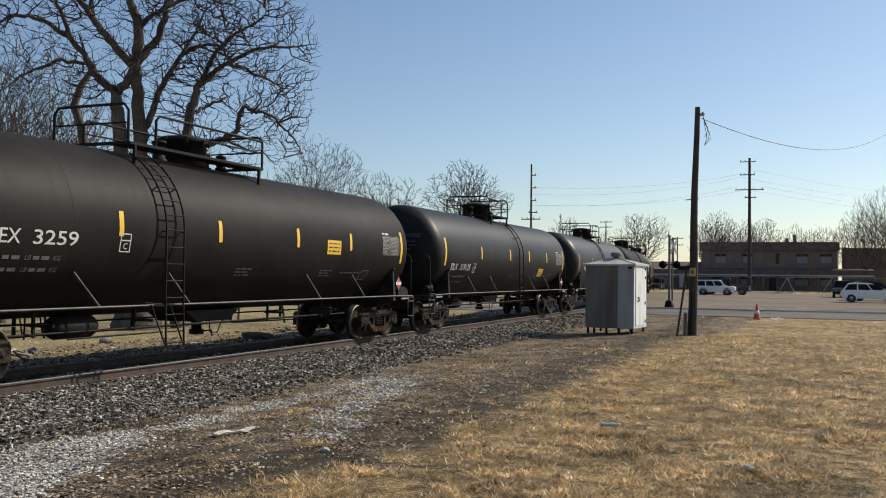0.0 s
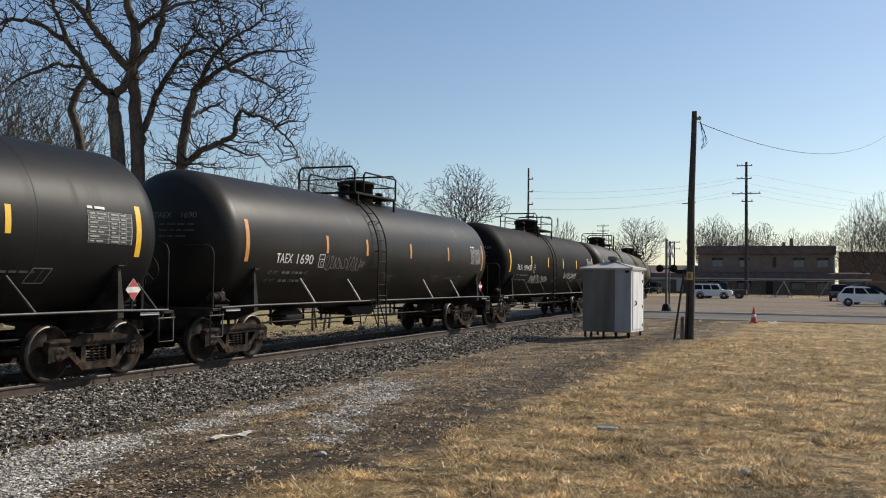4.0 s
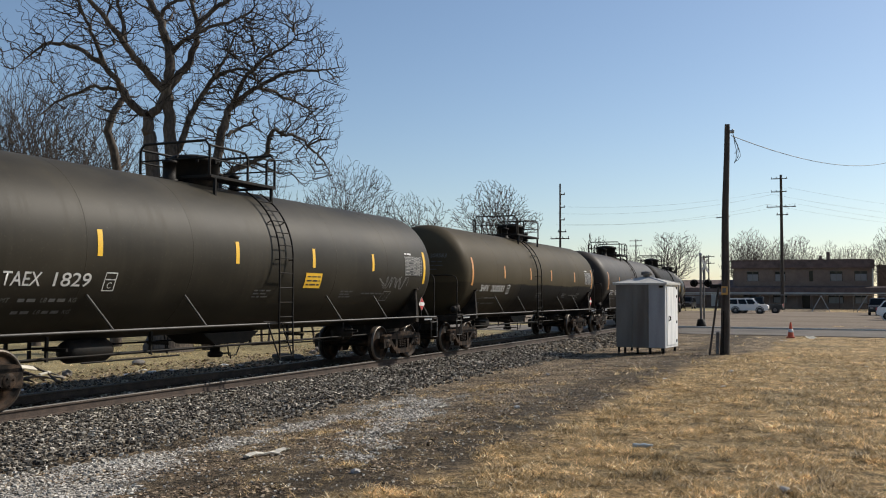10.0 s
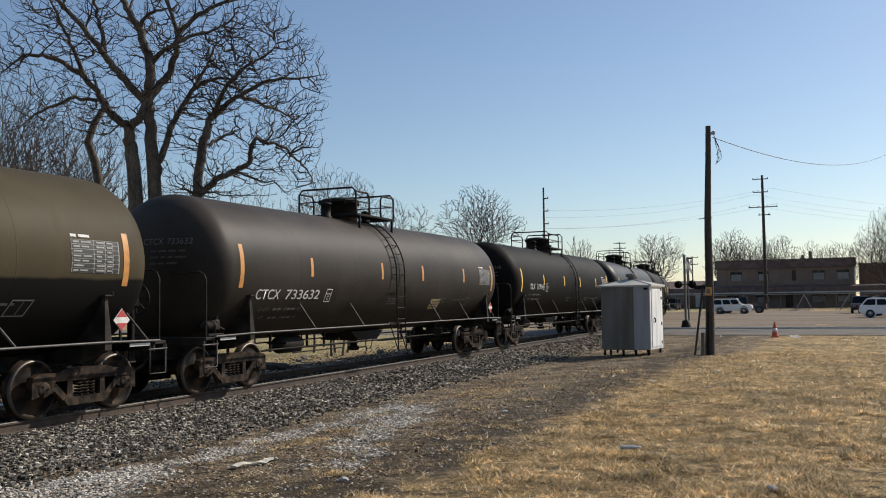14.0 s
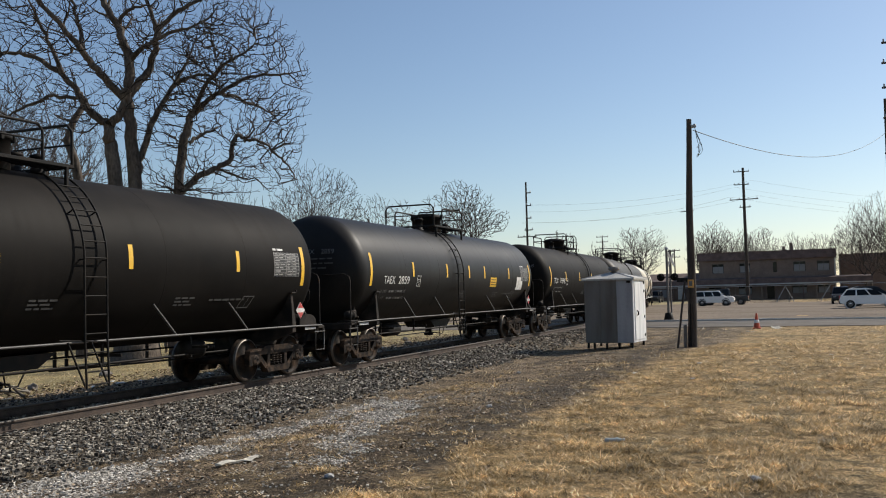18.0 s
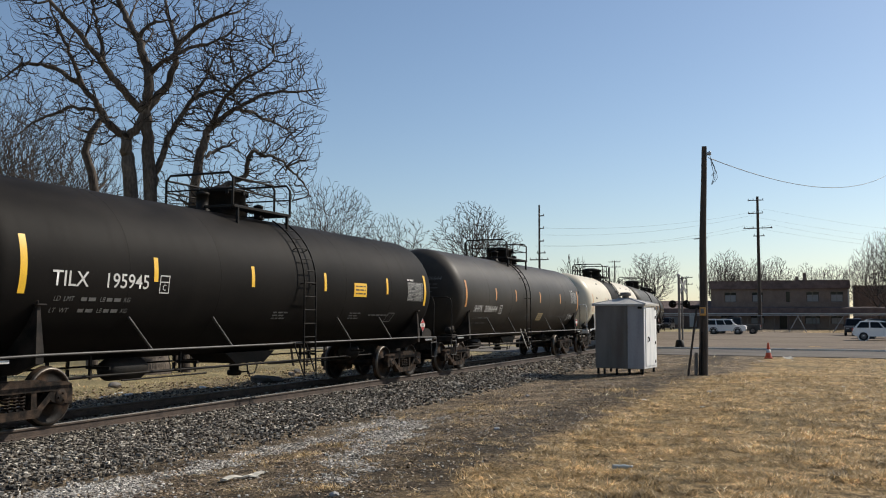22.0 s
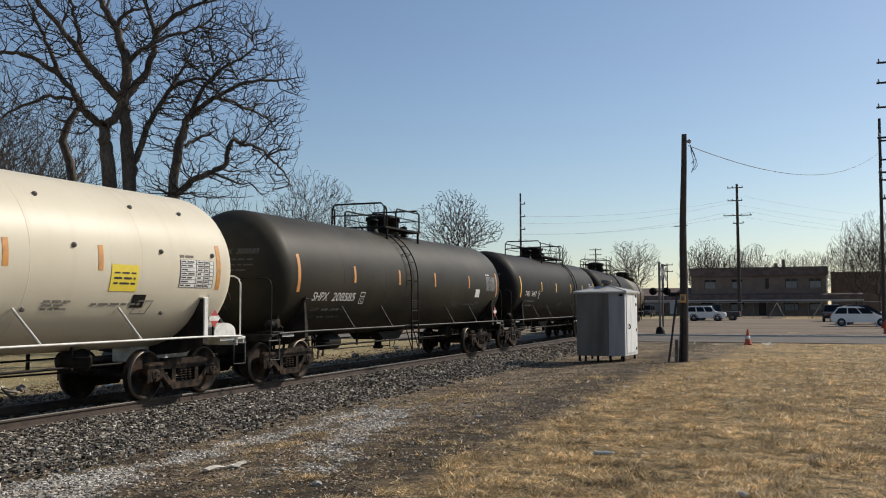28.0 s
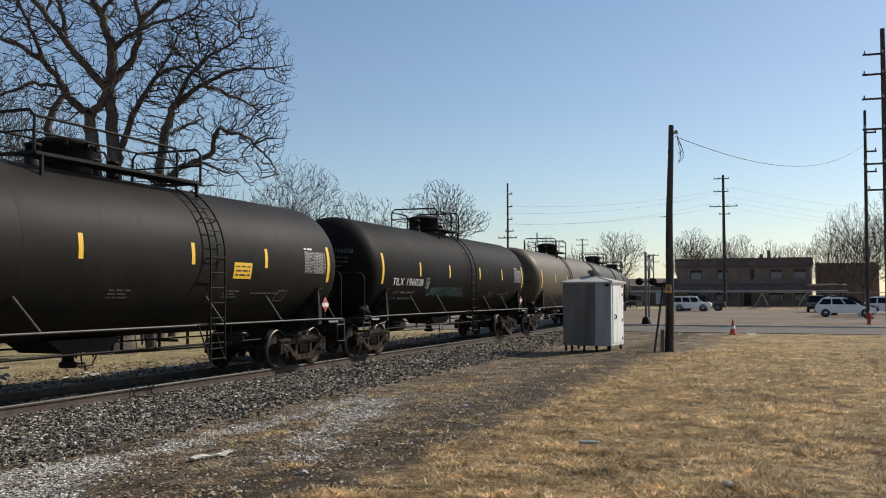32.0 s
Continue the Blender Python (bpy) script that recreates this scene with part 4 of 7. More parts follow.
def platform_shape(g, y0, y1):
    """Open grating on top of the shell, as bars in a rim."""
    z, w = ZC + R + 0.07, 0.88
    for x in (-w, w):
        g.box((x, (y0 + y1) / 2, z), (0.05, y1 - y0, 0.06), 0.008)
    for y in (y0, y1):
        g.box((0, y, z), (2 * w, 0.05, 0.06), 0.008)
    k = int((y1 - y0) / 0.1)
    for i in range(1, k):
        g.box((0.62, y0 + (y1 - y0) * i / k, z), (0.5, 0.035, 0.035))
        g.box((-0.62, y0 + (y1 - y0) * i / k, z), (0.5, 0.035, 0.035))
    for x in (-w, w):
        for y in (y0 + 0.15, y1 - 0.15):
            g.box((x, y, z - 0.22), (0.06, 0.06, 0.42), 0.008)


def hoop_shape(g):
    """Pipe hoop across one end of the platform."""
    z, w, t = ZC + R + 0.08, 0.86, 0.7
    g.tube([(-w, 0, z), (-w, 0, z + t - 0.12), (-w + 0.1, 0, z + t), (w - 0.1, 0, z + t), (w, 0, z + t - 0.12), (w, 0, z)], 0.027, 6)


def railing(deck, y0, y1, gap, material):
    """Guard of pipes round the platform, open at the ladder on both sides; each bent pipe is a part."""
    z, w, t = ZC + R + 0.08, 0.86, 0.7
    for y in (y0, y1):
        part("end_hoop", shared("end_hoop", hoop_shape, material), None, deck).location = (0, y, 0)
        part("mid_rail", shared("mid_rail", lambda g: g.tube([(-w, 0, z + 0.36), (w, 0, z + 0.36)], 0.018, 5), material), None, deck).location = (0, y, 0)
    for x in (-w, w):
        for a, b in ((y0, gap[0]), (y1, gap[1])):
            if (b - a) * (1 if a == y0 else -1) < 0.12:
                continue
            d = 0.1 if b > a else -0.1
            part("side_guard", Geo().tube([(x, a, z + t - 0.1), (x, b - d, z + t - 0.1), (x, b, z + t - 0.2), (x, b, z)], 0.027, 6), material, deck)
            part("mid_rail", Geo().tube([(x, a, z + 0.34), (x, b, z + 0.34)], 0.018, 5), material, deck)


def manway_shape(g):
    z = ZC + R - 0.06
    g.lathe([(0.5, z), (0.5, z + 0.5), (0.53, z + 0.5), (0.53, z + 0.56), (0.44, z + 0.62), (0.2, z + 0.66), (0.001, z + 0.67)], "z", 28, (0, -0.35, 0))
    for i in range(8):
        a = 2 * math.pi * i / 8
        g.box((0.53 * math.cos(a), -0.35 + 0.53 * math.sin(a), z + 0.52), (0.07, 0.07, 0.13), 0.01, Matrix.Rotation(a, 3, "Z"))


def valve_shape(g, r, h):
    z = ZC + R - 0.03
    g.lathe([(r * 1.3, z), (r * 1.3, z + 0.05), (r, z + 0.06), (r, z + h), (r * 1.15, z + h), (r * 1.15, z + h + 0.05), (0.001, z + h + 0.09)], "z", 14)


def end_sill_shape(g, e):
    """The stub sill and the cross beam at one end (e is -1 or 1)."""
    g.box((0, e * 7.5, 0.84), (0.42, 2.3, 0.34), 0.02)
    g.box((0, e * 8.28, 1.09), (2.9, 0.3, 0.06), 0.01)
    g.box((0, e * 8.15, 1.02), (2.86, 0.05, 0.16), 0.008)
    g.box((0, e * 8.4, 1.02), (2.86, 0.04, 0.12), 0.008)


def bolster_shape(g, e):
    """Cross bearer over a truck whose wings cradle the shell, in one outline."""
    y = e * BOLSTER
    half = [(1.47, 1.02), (1.47, 1.12), (1.43, 1.88), (1.35, 1.88)]
    for i in range(7):
        a = radians(-25 - 10 * i)
        half.append(((R + 0.004) * math.cos(a), ZC + (R + 0.004) * math.sin(a)))
    low = [(1.0, 0.84), (0.3, 0.78)]
    poly = half + [(-u, w) for u, w in reversed(half)] + [(-u, w) for u, w in low] + [(u, w) for u, w in reversed(low)]
    g.prism(poly, "y", y - 0.05, y + 0.05)
    for s in (-1, 1):
        w = [(1.02, 0.075), (1.2, 0.075), (1.9, 0.025)]
        g.add([(s * (1.475 - 0.055 * (z > 1.5)) + dx, y + q * k, z) for dx in (-0.02, 0.02) for z, q in w for k in (-1, 1)],
              [(0, 1, 3, 2), (2, 3, 5, 4), (6, 8, 9, 7), (8, 10, 11, 9), (0, 2, 8, 6), (2, 4, 10, 8), (1, 7, 9, 3), (3, 9, 11, 5), (4, 5, 11, 10), (0, 6, 7, 1)])


def side_pipe_shape(g, x):
    g.tube([(x * 1.5, -8.2, 1.13), (x * 1.5, -6.9, 1.15), (x * 1.5, 6.9, 1.15), (x * 1.5, 8.2, 1.13)], 0.021, 6)


def brace_shape(g, x):
    g.tube([on_shell(-0.2, 1.72, 0.0, x), (x * 1.5, 0.22, 1.15)], 0.022, 5)


def handrail_shape(g, x, e):
    y = e * 8.33
    g.tube([(x * 1.38, y, 1.1), (x * 1.38, y, 2.2), (x * 1.33, y, 2.31), (x * 1.22, y, 2.36), (x * 0.5, y, 2.36), (x * 0.4, y - e * 0.08, 2.34)], 0.017, 6)


def stirrup_shape(g, x, e):
    y = e * 8.25
    g.tube([(x * 1.42, y - 0.2, 1.06), (x * 1.42, y - 0.2, 0.56), (x * 1.42, y + 0.2, 0.56), (x * 1.42, y + 0.2, 1.06)], 0.017, 5)
    g.tube([(x * 1.42, y - 0.24, 0.98), (x * 1.42, y + 0.24, 0.98)], 0.014, 5)


def coupler_shape(g, e):
    g.box((0, e * 8.75, 0.86), (0.2, 0.5, 0.2), 0.03)
    g.prism([(-0.17, e * 8.85), (0.14, e * 8.85), (0.18, e * 9.04), (0.05, e * 9.1), (0.02, e * 8.98), (-0.08, e * 8.98), (-0.15, e * 9.08)], "z", 0.7, 1.0)
    g.tube([(0.25, e * 8.5, 0.9), (0.3, e * 8.8, 0.62), (0.22, e * 9.04, 0.5)], 0.032, 6)


def outlet_shape(g):
    g.prism([(-0.95, 0.96), (-0.55, 0.72), (0.55, 0.72), (0.95, 0.96)], "x", -0.5, 0.5)
    g.lathe([(0.13, 0.42), (0.16, 0.44), (0.16, 0.52), (0.11, 0.54), (0.11, 0.75)], "z", 14, (0, 0.1, 0))
    g.tube([(0.18, 0.1, 0.5), (0.42, 0.05, 0.52), (0.44, 0.05, 0.4)], 0.018, 5)
    g.tube([(0.5, -0.15, 0.75), (0.5, -0.1, 0.48), (0.5, 0.15, 0.48), (0.5, 0.3, 0.72)], 0.015, 5)


def rods_shape(g):
    """A long thin rod low under the far side, with its hangers."""
    g.tube([(-0.95, -6.0, 0), (-0.95, 6.0, 0)], 0.02, 5)
    for y in (-4.4, -3.9, -0.8, 2.4, 2.7, 5.0):
        g.box((-0.95, y, 0.08), (0.05, 0.05, 0.2))


def rigging_shape(g):
    """Brake rods, train pipe and their hangers under the shell."""
    g.tube([(0.62, -8.6, 0.72), (0.62, -6.0, 0.7), (0.62, 6.0, 0.7), (0.62, 8.6, 0.72)], 0.024, 5)
    g.tube([(-0.3, -6.2, 0.58), (-0.3, -1.0, 0.64)], 0.018, 5)
    g.tube([(0.3, 1.0, 0.64), (0.3, 6.2, 0.58)], 0.018, 5)
    for y in (-5.0, -2.6, 1.9, 4.4):
        g.box((0.8, y, 0.85), (0.5, 0.05, 0.05))
        g.box((0.62, y, 0.85), (0.045, 0.045, 0.4))
    g.tube([(0.95, -4.6, 0.62), (0.95, -2.2, 0.62)], 0.016, 5)


def reservoir_shape(g):
    g.lathe([(0.001, -0.55), (0.15, -0.5), (0.2, -0.4), (0.2, 0.4), (0.15, 0.5), (0.001, 0.55)], "y", 16, (0.45, -4.0, 0.78))


def cylinder_shape(g):
    g.lathe([(0.001, -0.3), (0.18, -0.28), (0.18, 0.15), (0.2, 0.16), (0.2, 0.22), (0.06, 0.26), (0.05, 0.7)], "y", 16, (0.5, 4.6, 0.8))


def diamond_shape(g):
    g.prism([(0, -0.19), (0.19, 0), (0, 0.19), (-0.19, 0)], "x", 0, 0.008)


BRAKE_X = 0.75


def brake_wheel_shape(g):
    """Rim, eight spokes and hub, axis along the car."""
    c, r = (BRAKE_X, 8.48, 1.85), 0.28
    g.tube([(c[0] + r * math.cos(math.pi * i / 12), c[1], c[2] + r * math.sin(math.pi * i / 12)) for i in range(25)], 0.018, 6, False)
    for i in range(8):
        a = math.pi * i / 4
        g.tube([(c[0], c[1] - 0.03, c[2]), (c[0] + r * math.cos(a), c[1], c[2] + r * math.sin(a))], 0.011, 4)
    g.tube([(c[0], c[1] - 0.1, c[2]), (c[0], c[1] + 0.01, c[2])], 0.045, 8)


def brake_valve_shape(g):
    """Small cast valve body with its flanges and pipe."""
    g.lathe([(0.001, -0.16), (0.08, -0.15), (0.11, -0.1), (0.11, 0.06), (0.13, 0.07), (0.13, 0.11), (0.06, 0.14), (0.001, 0.15)], "y", 14, (1.14, -7.95, 1.31))
    g.box((1.14, -7.72, 1.33), (0.14, 0.16, 0.22), 0.03)
    g.tube([(1.14, -7.62, 1.3), (1.14, -7.45, 1.24), (1.0, -7.3, 1.12)], 0.022, 6)
    g.tube([(1.14, -7.72, 1.44), (1.16, -7.7, 1.52)], 0.03, 6)


def label_mesh(text, size, name, material, shear=0.0, bold=0.0, spacing=1.0, fit=0.0):
    """A word in the built-in face as a flat mesh in its own x, y plane."""
    cu = bpy.data.curves.new(name, "FONT")
    cu.body, cu.size, cu.align_x, cu.align_y, cu.shear, cu.offset, cu.space_character = text, size, "CENTER", "CENTER", shear, bold, spacing
    tmp = bpy.data.objects.new(name, cu)
    me = bpy.data.meshes.new_from_object(tmp)
    bpy.data.objects.remove(tmp)
    bpy.data.curves.remove(cu)
    me.name = name
    if fit:
        xs = [v.co.x for v in me.vertices]
        k = fit / (max(xs) - min(xs))
        for v in me.vertices:
            v.co.x = (v.co.x - (max(xs) + min(xs)) / 2) * k
    me.materials.clear()
    me.materials.append(material)
    return me


def bent_to_side(me, y, z, side=1, out=0.008):
    """Wraps a flat mesh on the side of the shell, reading upright, centred at (y, z)."""
    bm = bmesh.new()
    bm.from_mesh(me)
    bmesh.ops.triangulate(bm, faces=bm.faces)
    a0 = math.asin((z - ZC) / R)
    for v in bm.verts:
        a = a0 + v.co.y / R
        v.co = Vector((side * (R + out) * math.cos(a), y + side * v.co.x, ZC + (R + out) * math.sin(a)))
    bm.to_mesh(me)
    bm.free()
    return me


def bent_to_head(me, x, z, end=-1, out=0.012):
    bm = bmesh.new()
    bm.from_mesh(me)
    bmesh.ops.triangulate(bm, faces=bm.faces)
    for v in bm.verts:
        px, pz = x - end * -1 * v.co.x * -1 if end > 0 else x + v.co.x, z + v.co.y
        r = min(0.98, math.hypot(px, pz - ZC) / R)
        q = math.asin(r ** (1 / 0.82))
        v.co = Vector((px, end * (SHELL + HEAD * math.cos(q) + out), pz))
    bm.to_mesh(me)
    bm.free()
    return me


def writing(name, rows, material, parent, place):
    """Writing too small to read: each word is one plain bar; rows of x0, x1, y, height; place bends the flat bar on the tank."""
    rn = random.Random(len(rows))
    for x0, x1, y, h in rows:
        while x0 < x1 - 0.05:
            a, b = x0, min(x1, x0 + rn.uniform(0.1, 0.26))
            part(name, place(Geo().add([(a, y - h / 2, 0), (b, y - h / 2, 0), (b, y + h / 2, 0), (a, y + h / 2, 0)], [(0, 1, 2, 3)]).mesh(name, material)), None, parent)
            x0 = b + 0.045


def sheet_mesh(w, h, name, material, kx=6, ky=4):
    g = Geo()
    vs = [(-w / 2 + w * i / kx, -h / 2 + h * j / ky, 0) for j in range(ky + 1) for i in range(kx + 1)]
    g.add(vs, [(j * (kx + 1) + i, j * (kx + 1) + i + 1, (j + 1) * (kx + 1) + i + 1, (j + 1) * (kx + 1) + i) for j in range(ky) for i in range(kx)], True)
    return g.mesh(name, material)


def tank_car(spec):
    paint, frame_m, tape = PAINT[spec["paint"]], M[spec.get("frame", "frame")], M[spec.get("tape", "yellow")]
    lad, man, inner = spec["lad"], spec["man"], spec["st"]
    car = thing("tank_car", Matrix(), spec["label"], "tank car", "cars of the freight train")
    tank = part("tank", shared("tank", tank_shape, paint), None, car)
    if spec.get("band"):
        part("tank_band", shared("tank_band", band_shape, PAINT["black"]), None, tank, "black band round the middle")
    for y in (-5.1, -2.55, 2.55, 5.1):
        part("weld_seam", shared("weld_seam", seam_shape, paint), None, tank).location = (0, y, 0)
    for x in (-1, 1):
        part("ladder", shared(f"ladder{x}", lambda g: ladder_shape(g, x), M["iron"]), None, car).location = (0, lad - 0.49, 0)
        part("side_rail", shared(f"side_rail{x}", lambda g: side_pipe_shape(g, x), M["white"] if spec["paint"] == "white" else M["grey"]), None, car)
        for y in (-4.7, -2.35, 2.6, 4.9):
            br = part("brace", shared(f"brace{x}", lambda g: brace_shape(g, x), M["white"] if spec.get("braces") or spec["paint"] == "white" else M["grey"]), None, car)
            br.location = (0, y, 0)
        for e in (-1, 1):
            part("end_handrail", shared(f"end_handrail{x}{e}", lambda g: handrail_shape(g, x, e), M["frame"] if spec["paint"] != "white" else M["white"]), None, car)
            part("step", shared(f"step{x}{e}", lambda g: stirrup_shape(g, x, e), M["grey"]), None, car)
    if spec["paint"] == "white":
        for e in (-1, 1):
            part("wing_post", shared(f"wing_post{e}", lambda g: g.box((1.5, e * BOLSTER, 1.52), (0.03, 0.13, 0.76), 0.008), M["white"]), None, car, "white painted post over the truck")
        for y, z in ((-6.4, 2.72), (-3.2, 2.72), (3.45, 2.72), (5.6, 2.72), (7.15, 2.72), (-4.6, 3.5), (3.0, 3.5), (5.2, 3.5), (6.6, 3.5), (2.6, 1.7), (5.9, 1.62)):
            p = on_shell(y, z, 0.0)
            part("stud", Geo().lathe([(0.045, -0.01), (0.045, 0.02), (0.02, 0.05), (0.001, 0.05)], "x", 8, p), M["weather"], tank)
    if spec.get("struts"):
        for dy in (-0.75, -0.2):
            part("ladder_strut", Geo().tube([(R - 0.02, lad + dy, 1.28), (R + 0.12, lad + dy + 0.5, 0.5)], 0.02, 5), M["white"], car, "white diagonal ladder strut")
    y0, y1 = spec["deck"]
    deck = part("platform", shared(f"platform{y0}{y1}", lambda g: platform_shape(g, y0, y1), M["iron"]), None, car)
    railing(deck, y0, y1, (lad - 0.34, lad + 0.34), M["iron"])
    part("manway", shared("manway", manway_shape, M["iron"]), None, car).location = (0, man + 0.35, 0)
    for i, (vx, vy, vr, vh) in enumerate(((-0.05, 0.75, 0.16, 0.3), (0.3, 0.95, 0.1, 0.26), (-0.38, 0.85, 0.09, 0.36), (0.05, -0.8, 0.13, 0.36))):
        part("valve", shared(f"valve{i}", lambda g: valve_shape(g, vr, vh), M["iron"]), None, car).location = (vx, man + vy, 0)
    for e in (-1, 1):
        part("end_sill", shared(f"end_sill{e}", lambda g: end_sill_shape(g, e), frame_m), None, car)
        part("bolster", shared(f"bolster{e}", lambda g: bolster_shape(g, e), M["frame"]), None, car)
        part("coupler", shared(f"coupler{e}", lambda g: coupler_shape(g, e), M["truck"]), None, car)
    hand = part("brake_wheel", shared("brake_wheel", brake_wheel_shape, M["iron"]), None, car, "black spoked hand brake wheel")
    part("stand", shared("brake_stand", lambda g: (g.box((BRAKE_X, 8.34, 1.5), (0.12, 0.1, 0.85), 0.02), g.box((BRAKE_X, 8.36, 1.85), (0.24, 0.14, 0.3), 0.03)), M["iron"]), None, hand)
    for e in (-1, 1):
        part("sill_label", shared(f"sill_label{e}", lambda g: g.box((1.462, e * 7.75, 1.075), (0.008, 0.5, 0.05)), M["letter"]), None, car, "white lettered strip")
    valve_box = part("brake_valve", shared("brake_valve", brake_valve_shape, M["frame"]), None, car, "dusty brake valve on the end platform")
    part("bracket", shared("valve_bracket", lambda g: g.box((1.12, -7.92, 1.15), (0.4, 0.5, 0.05), 0.01), M["iron"]), None, valve_box)
    part("outlet_valve", shared("outlet_valve", outlet_shape, M["iron"]), None, car)
    part("brake_rigging", shared("brake_rigging", rigging_shape, M["iron"]), None, car)
    for z in (0.55, 0.76):
        part("brake_rod", shared("brake_rod", rods_shape, M["iron"]), None, car).location = (0, 0, z)
    part("air_reservoir", shared("air_reservoir", reservoir_shape, M["iron"]), None, car)
    part("brake_cylinder", shared("brake_cylinder", cylinder_shape, M["iron"]), None, car)
    # trucks: the frames stand still on the car, the wheelsets turn
    spun = []
    for e in (-1, 1):
        y = e * BOLSTER
        tb = part("truck_bolster", shared("truck_bolster", lambda g: (g.box((0, 0, 0.6), (2.0, 0.36, 0.24), 0.04), g.lathe([(0.2, 0.7), (0.2, 0.82)], "z", 16)), M["truck"]), None, car)
        tb.location = (0, y, 0)
        for x in (-1, 1):
            sf = part("side_frame", shared("side_frame", side_frame_shape, M["truck"]), None, tb)
            sf.location = (x * 0.99, 0, 0)
            for k in (-0.14, 0, 0.14):
                part("spring", shared("spring", spring_shape, M["truck"]), None, tb).location = (x * 1.0, k, 0)
        for w in (-1, 1):
            ax = part("wheelset", shared("wheelset", lambda g: g.tube([(-0.95, 0, 0), (-0.6, 0, 0), (0.6, 0, 0), (0.95, 0, 0)], [0.075, 0.09, 0.09, 0.075], 14), M["wheel"]), None, car)
            for x in (-1, 1):
                wh = part("wheel", shared("wheel", wheel_shape, M["wheel"]), None, ax)
                tr = part("tread", shared("tread", tread_shape, M["tread"]), None, ax)
                cp = part("bearing_cap", shared("bearing_cap", cap_shape, M["truck"]), None, ax)
                for o, dx in ((wh, 0.77), (tr, 0.77), (cp, 1.03)):
                    o.matrix_basis = pose(x * dx, 0, 0, 0, 0, 0 if x > 0 else 180)
            spun.append((ax, y + w * WHEELBASE / 2))
    # tape, marks and plates on the side that faces the lawn and on the other
    for x in (-1, 1):
        for i, (y, z0, z1) in enumerate([(-7.35, 2.06, 2.93)] + [(q, 2.33, 2.75) for q in inner] + [(7.35, 2.06, 2.93)]):
            w = 0.065 if abs(y) > 7 else 0.055
            part("reflector", shared(f"reflector{x}{y}", lambda g: arc_patch(g, y - w, y + w, z0, z1, x), tape), None, tank)
    ink = M["letter_black"] if spec["paint"] == "white" else M["letter"]
    dim = M["weather"] if spec["paint"] == "white" else M["letter_dim"]
    if spec.get("mark"):
        size, (m0, m1), z, shear = spec.get("mark_size", 0.31), spec["at"], spec.get("mark_z", 1.93), spec.get("shear", 0.0)
        y = (m0 + m1) / 2
        word, number = spec["mark"].split()
        cut = m0 + (m1 - m0) * (0.42 if len(number) == 4 else 0.35)
        gap = 0.17 + 0.035 * spec["mark"].count(" ")
        for body, a, b in ((word, m0, cut), (number, cut + gap, m1)):
            part("reporting_mark", bent_to_side(label_mesh(body, size, "reporting_mark", ink, shear, 0.002, 1.0, b - a), (a + b) / 2, z), None, tank)
        for body, dx in ((word, 0.16), (number, 0.72)):
            part("end_mark", bent_to_head(label_mesh(body, 0.17, "end_mark", M["letter_dim"] if spec["paint"] != "white" else ink, shear), dx, ZC + 0.5), None, tank)
        writing("end_writing", [(-0.35, 0.4, 0.02, 0.036), (-0.35, 0.42, -0.1, 0.036), (-0.35, 0.25, -0.22, 0.036)], M["letter_faint"], tank, lambda me: bent_to_head(me, 0.45, ZC + 0.3))
        for row, words in ((0.06, ((-0.92, "LD"), (-0.68, "LMT"))), (-0.12, ((-0.95, "LT"), (-0.72, "WT")))):
            for u, w in words + ((0.05, "LB"), (0.62, "KG")):
                part("weight_letters", bent_to_side(label_mesh(w, 0.115, "weight_letters", dim, 0.12), y + u, z - 0.36 + row), None, tank)
            for u in (-0.25, 0.32):
                writing("weight_number", [(-0.17, 0.15, 0, 0.06)], dim, tank, lambda me: bent_to_side(me, y + u, z - 0.36 + row))
        half, gap_c = (m1 - m0) / 2, spec.get("plate_gap", 0.42)
        ring = Geo()
        for a, b in (((-0.13, -0.16), (0.13, -0.14)), ((-0.13, 0.14), (0.13, 0.16)), ((-0.13, -0.14), (-0.11, 0.14)), ((0.11, -0.14), (0.13, 0.14)), ((-0.11, 0.03), (0.11, 0.05))):
            ring.add([(a[0], a[1], 0), (b[0], a[1], 0), (b[0], b[1], 0), (a[0], b[1], 0)], [(0, 1, 2, 3)])
        part("plate_mark", bent_to_side(ring.mesh("plate_mark", ink), y + half + gap_c, z - 0.01), None, tank)
        part("plate_letter", bent_to_side(label_mesh("C", 0.15, "plate_letter", ink), y + half + gap_c, z - 0.07), None, tank)
    pale = spec["paint"] == "white"
    pz, py = spec.get("panel_z", 2.52), spec.get("panel_y", 6.66)
    panel = part("data_panel", bent_to_side(sheet_mesh(1.04, 0.52, "data_panel", M["weather"] if pale else M["panel_line"]), py, pz, 1, 0.006), None, tank, "stencilled data table")
    for i in range(7):
        for u, w in ((-0.28, 0.46), (0.08, 0.24), (0.29, 0.16), (0.44, 0.12)):
            cell = bent_to_side(sheet_mesh(w - 0.012, 0.062, "table_cell", M["white"] if pale else M["letter_black"], 1, 1), py + u, pz + 0.222 - 0.074 * i, 1, 0.01)
            part("table_cell", cell, None, panel)
    writing("printed_word", [(a, b, 0.222 - 0.074 * i, 0.026) for i in range(7) for a, b in ((-0.49, -0.1 - 0.06 * (i % 3)), (0.0, 0.18), (0.23, 0.35))], M["grey"] if pale else M["panel_line"], panel, lambda me: bent_to_side(me, py, pz, 1, 0.014))
    writing("panel_title", [(-0.52, -0.1, 0.32, 0.045)], M["weather"] if pale else ink, tank, lambda me: bent_to_side(me, py, pz))
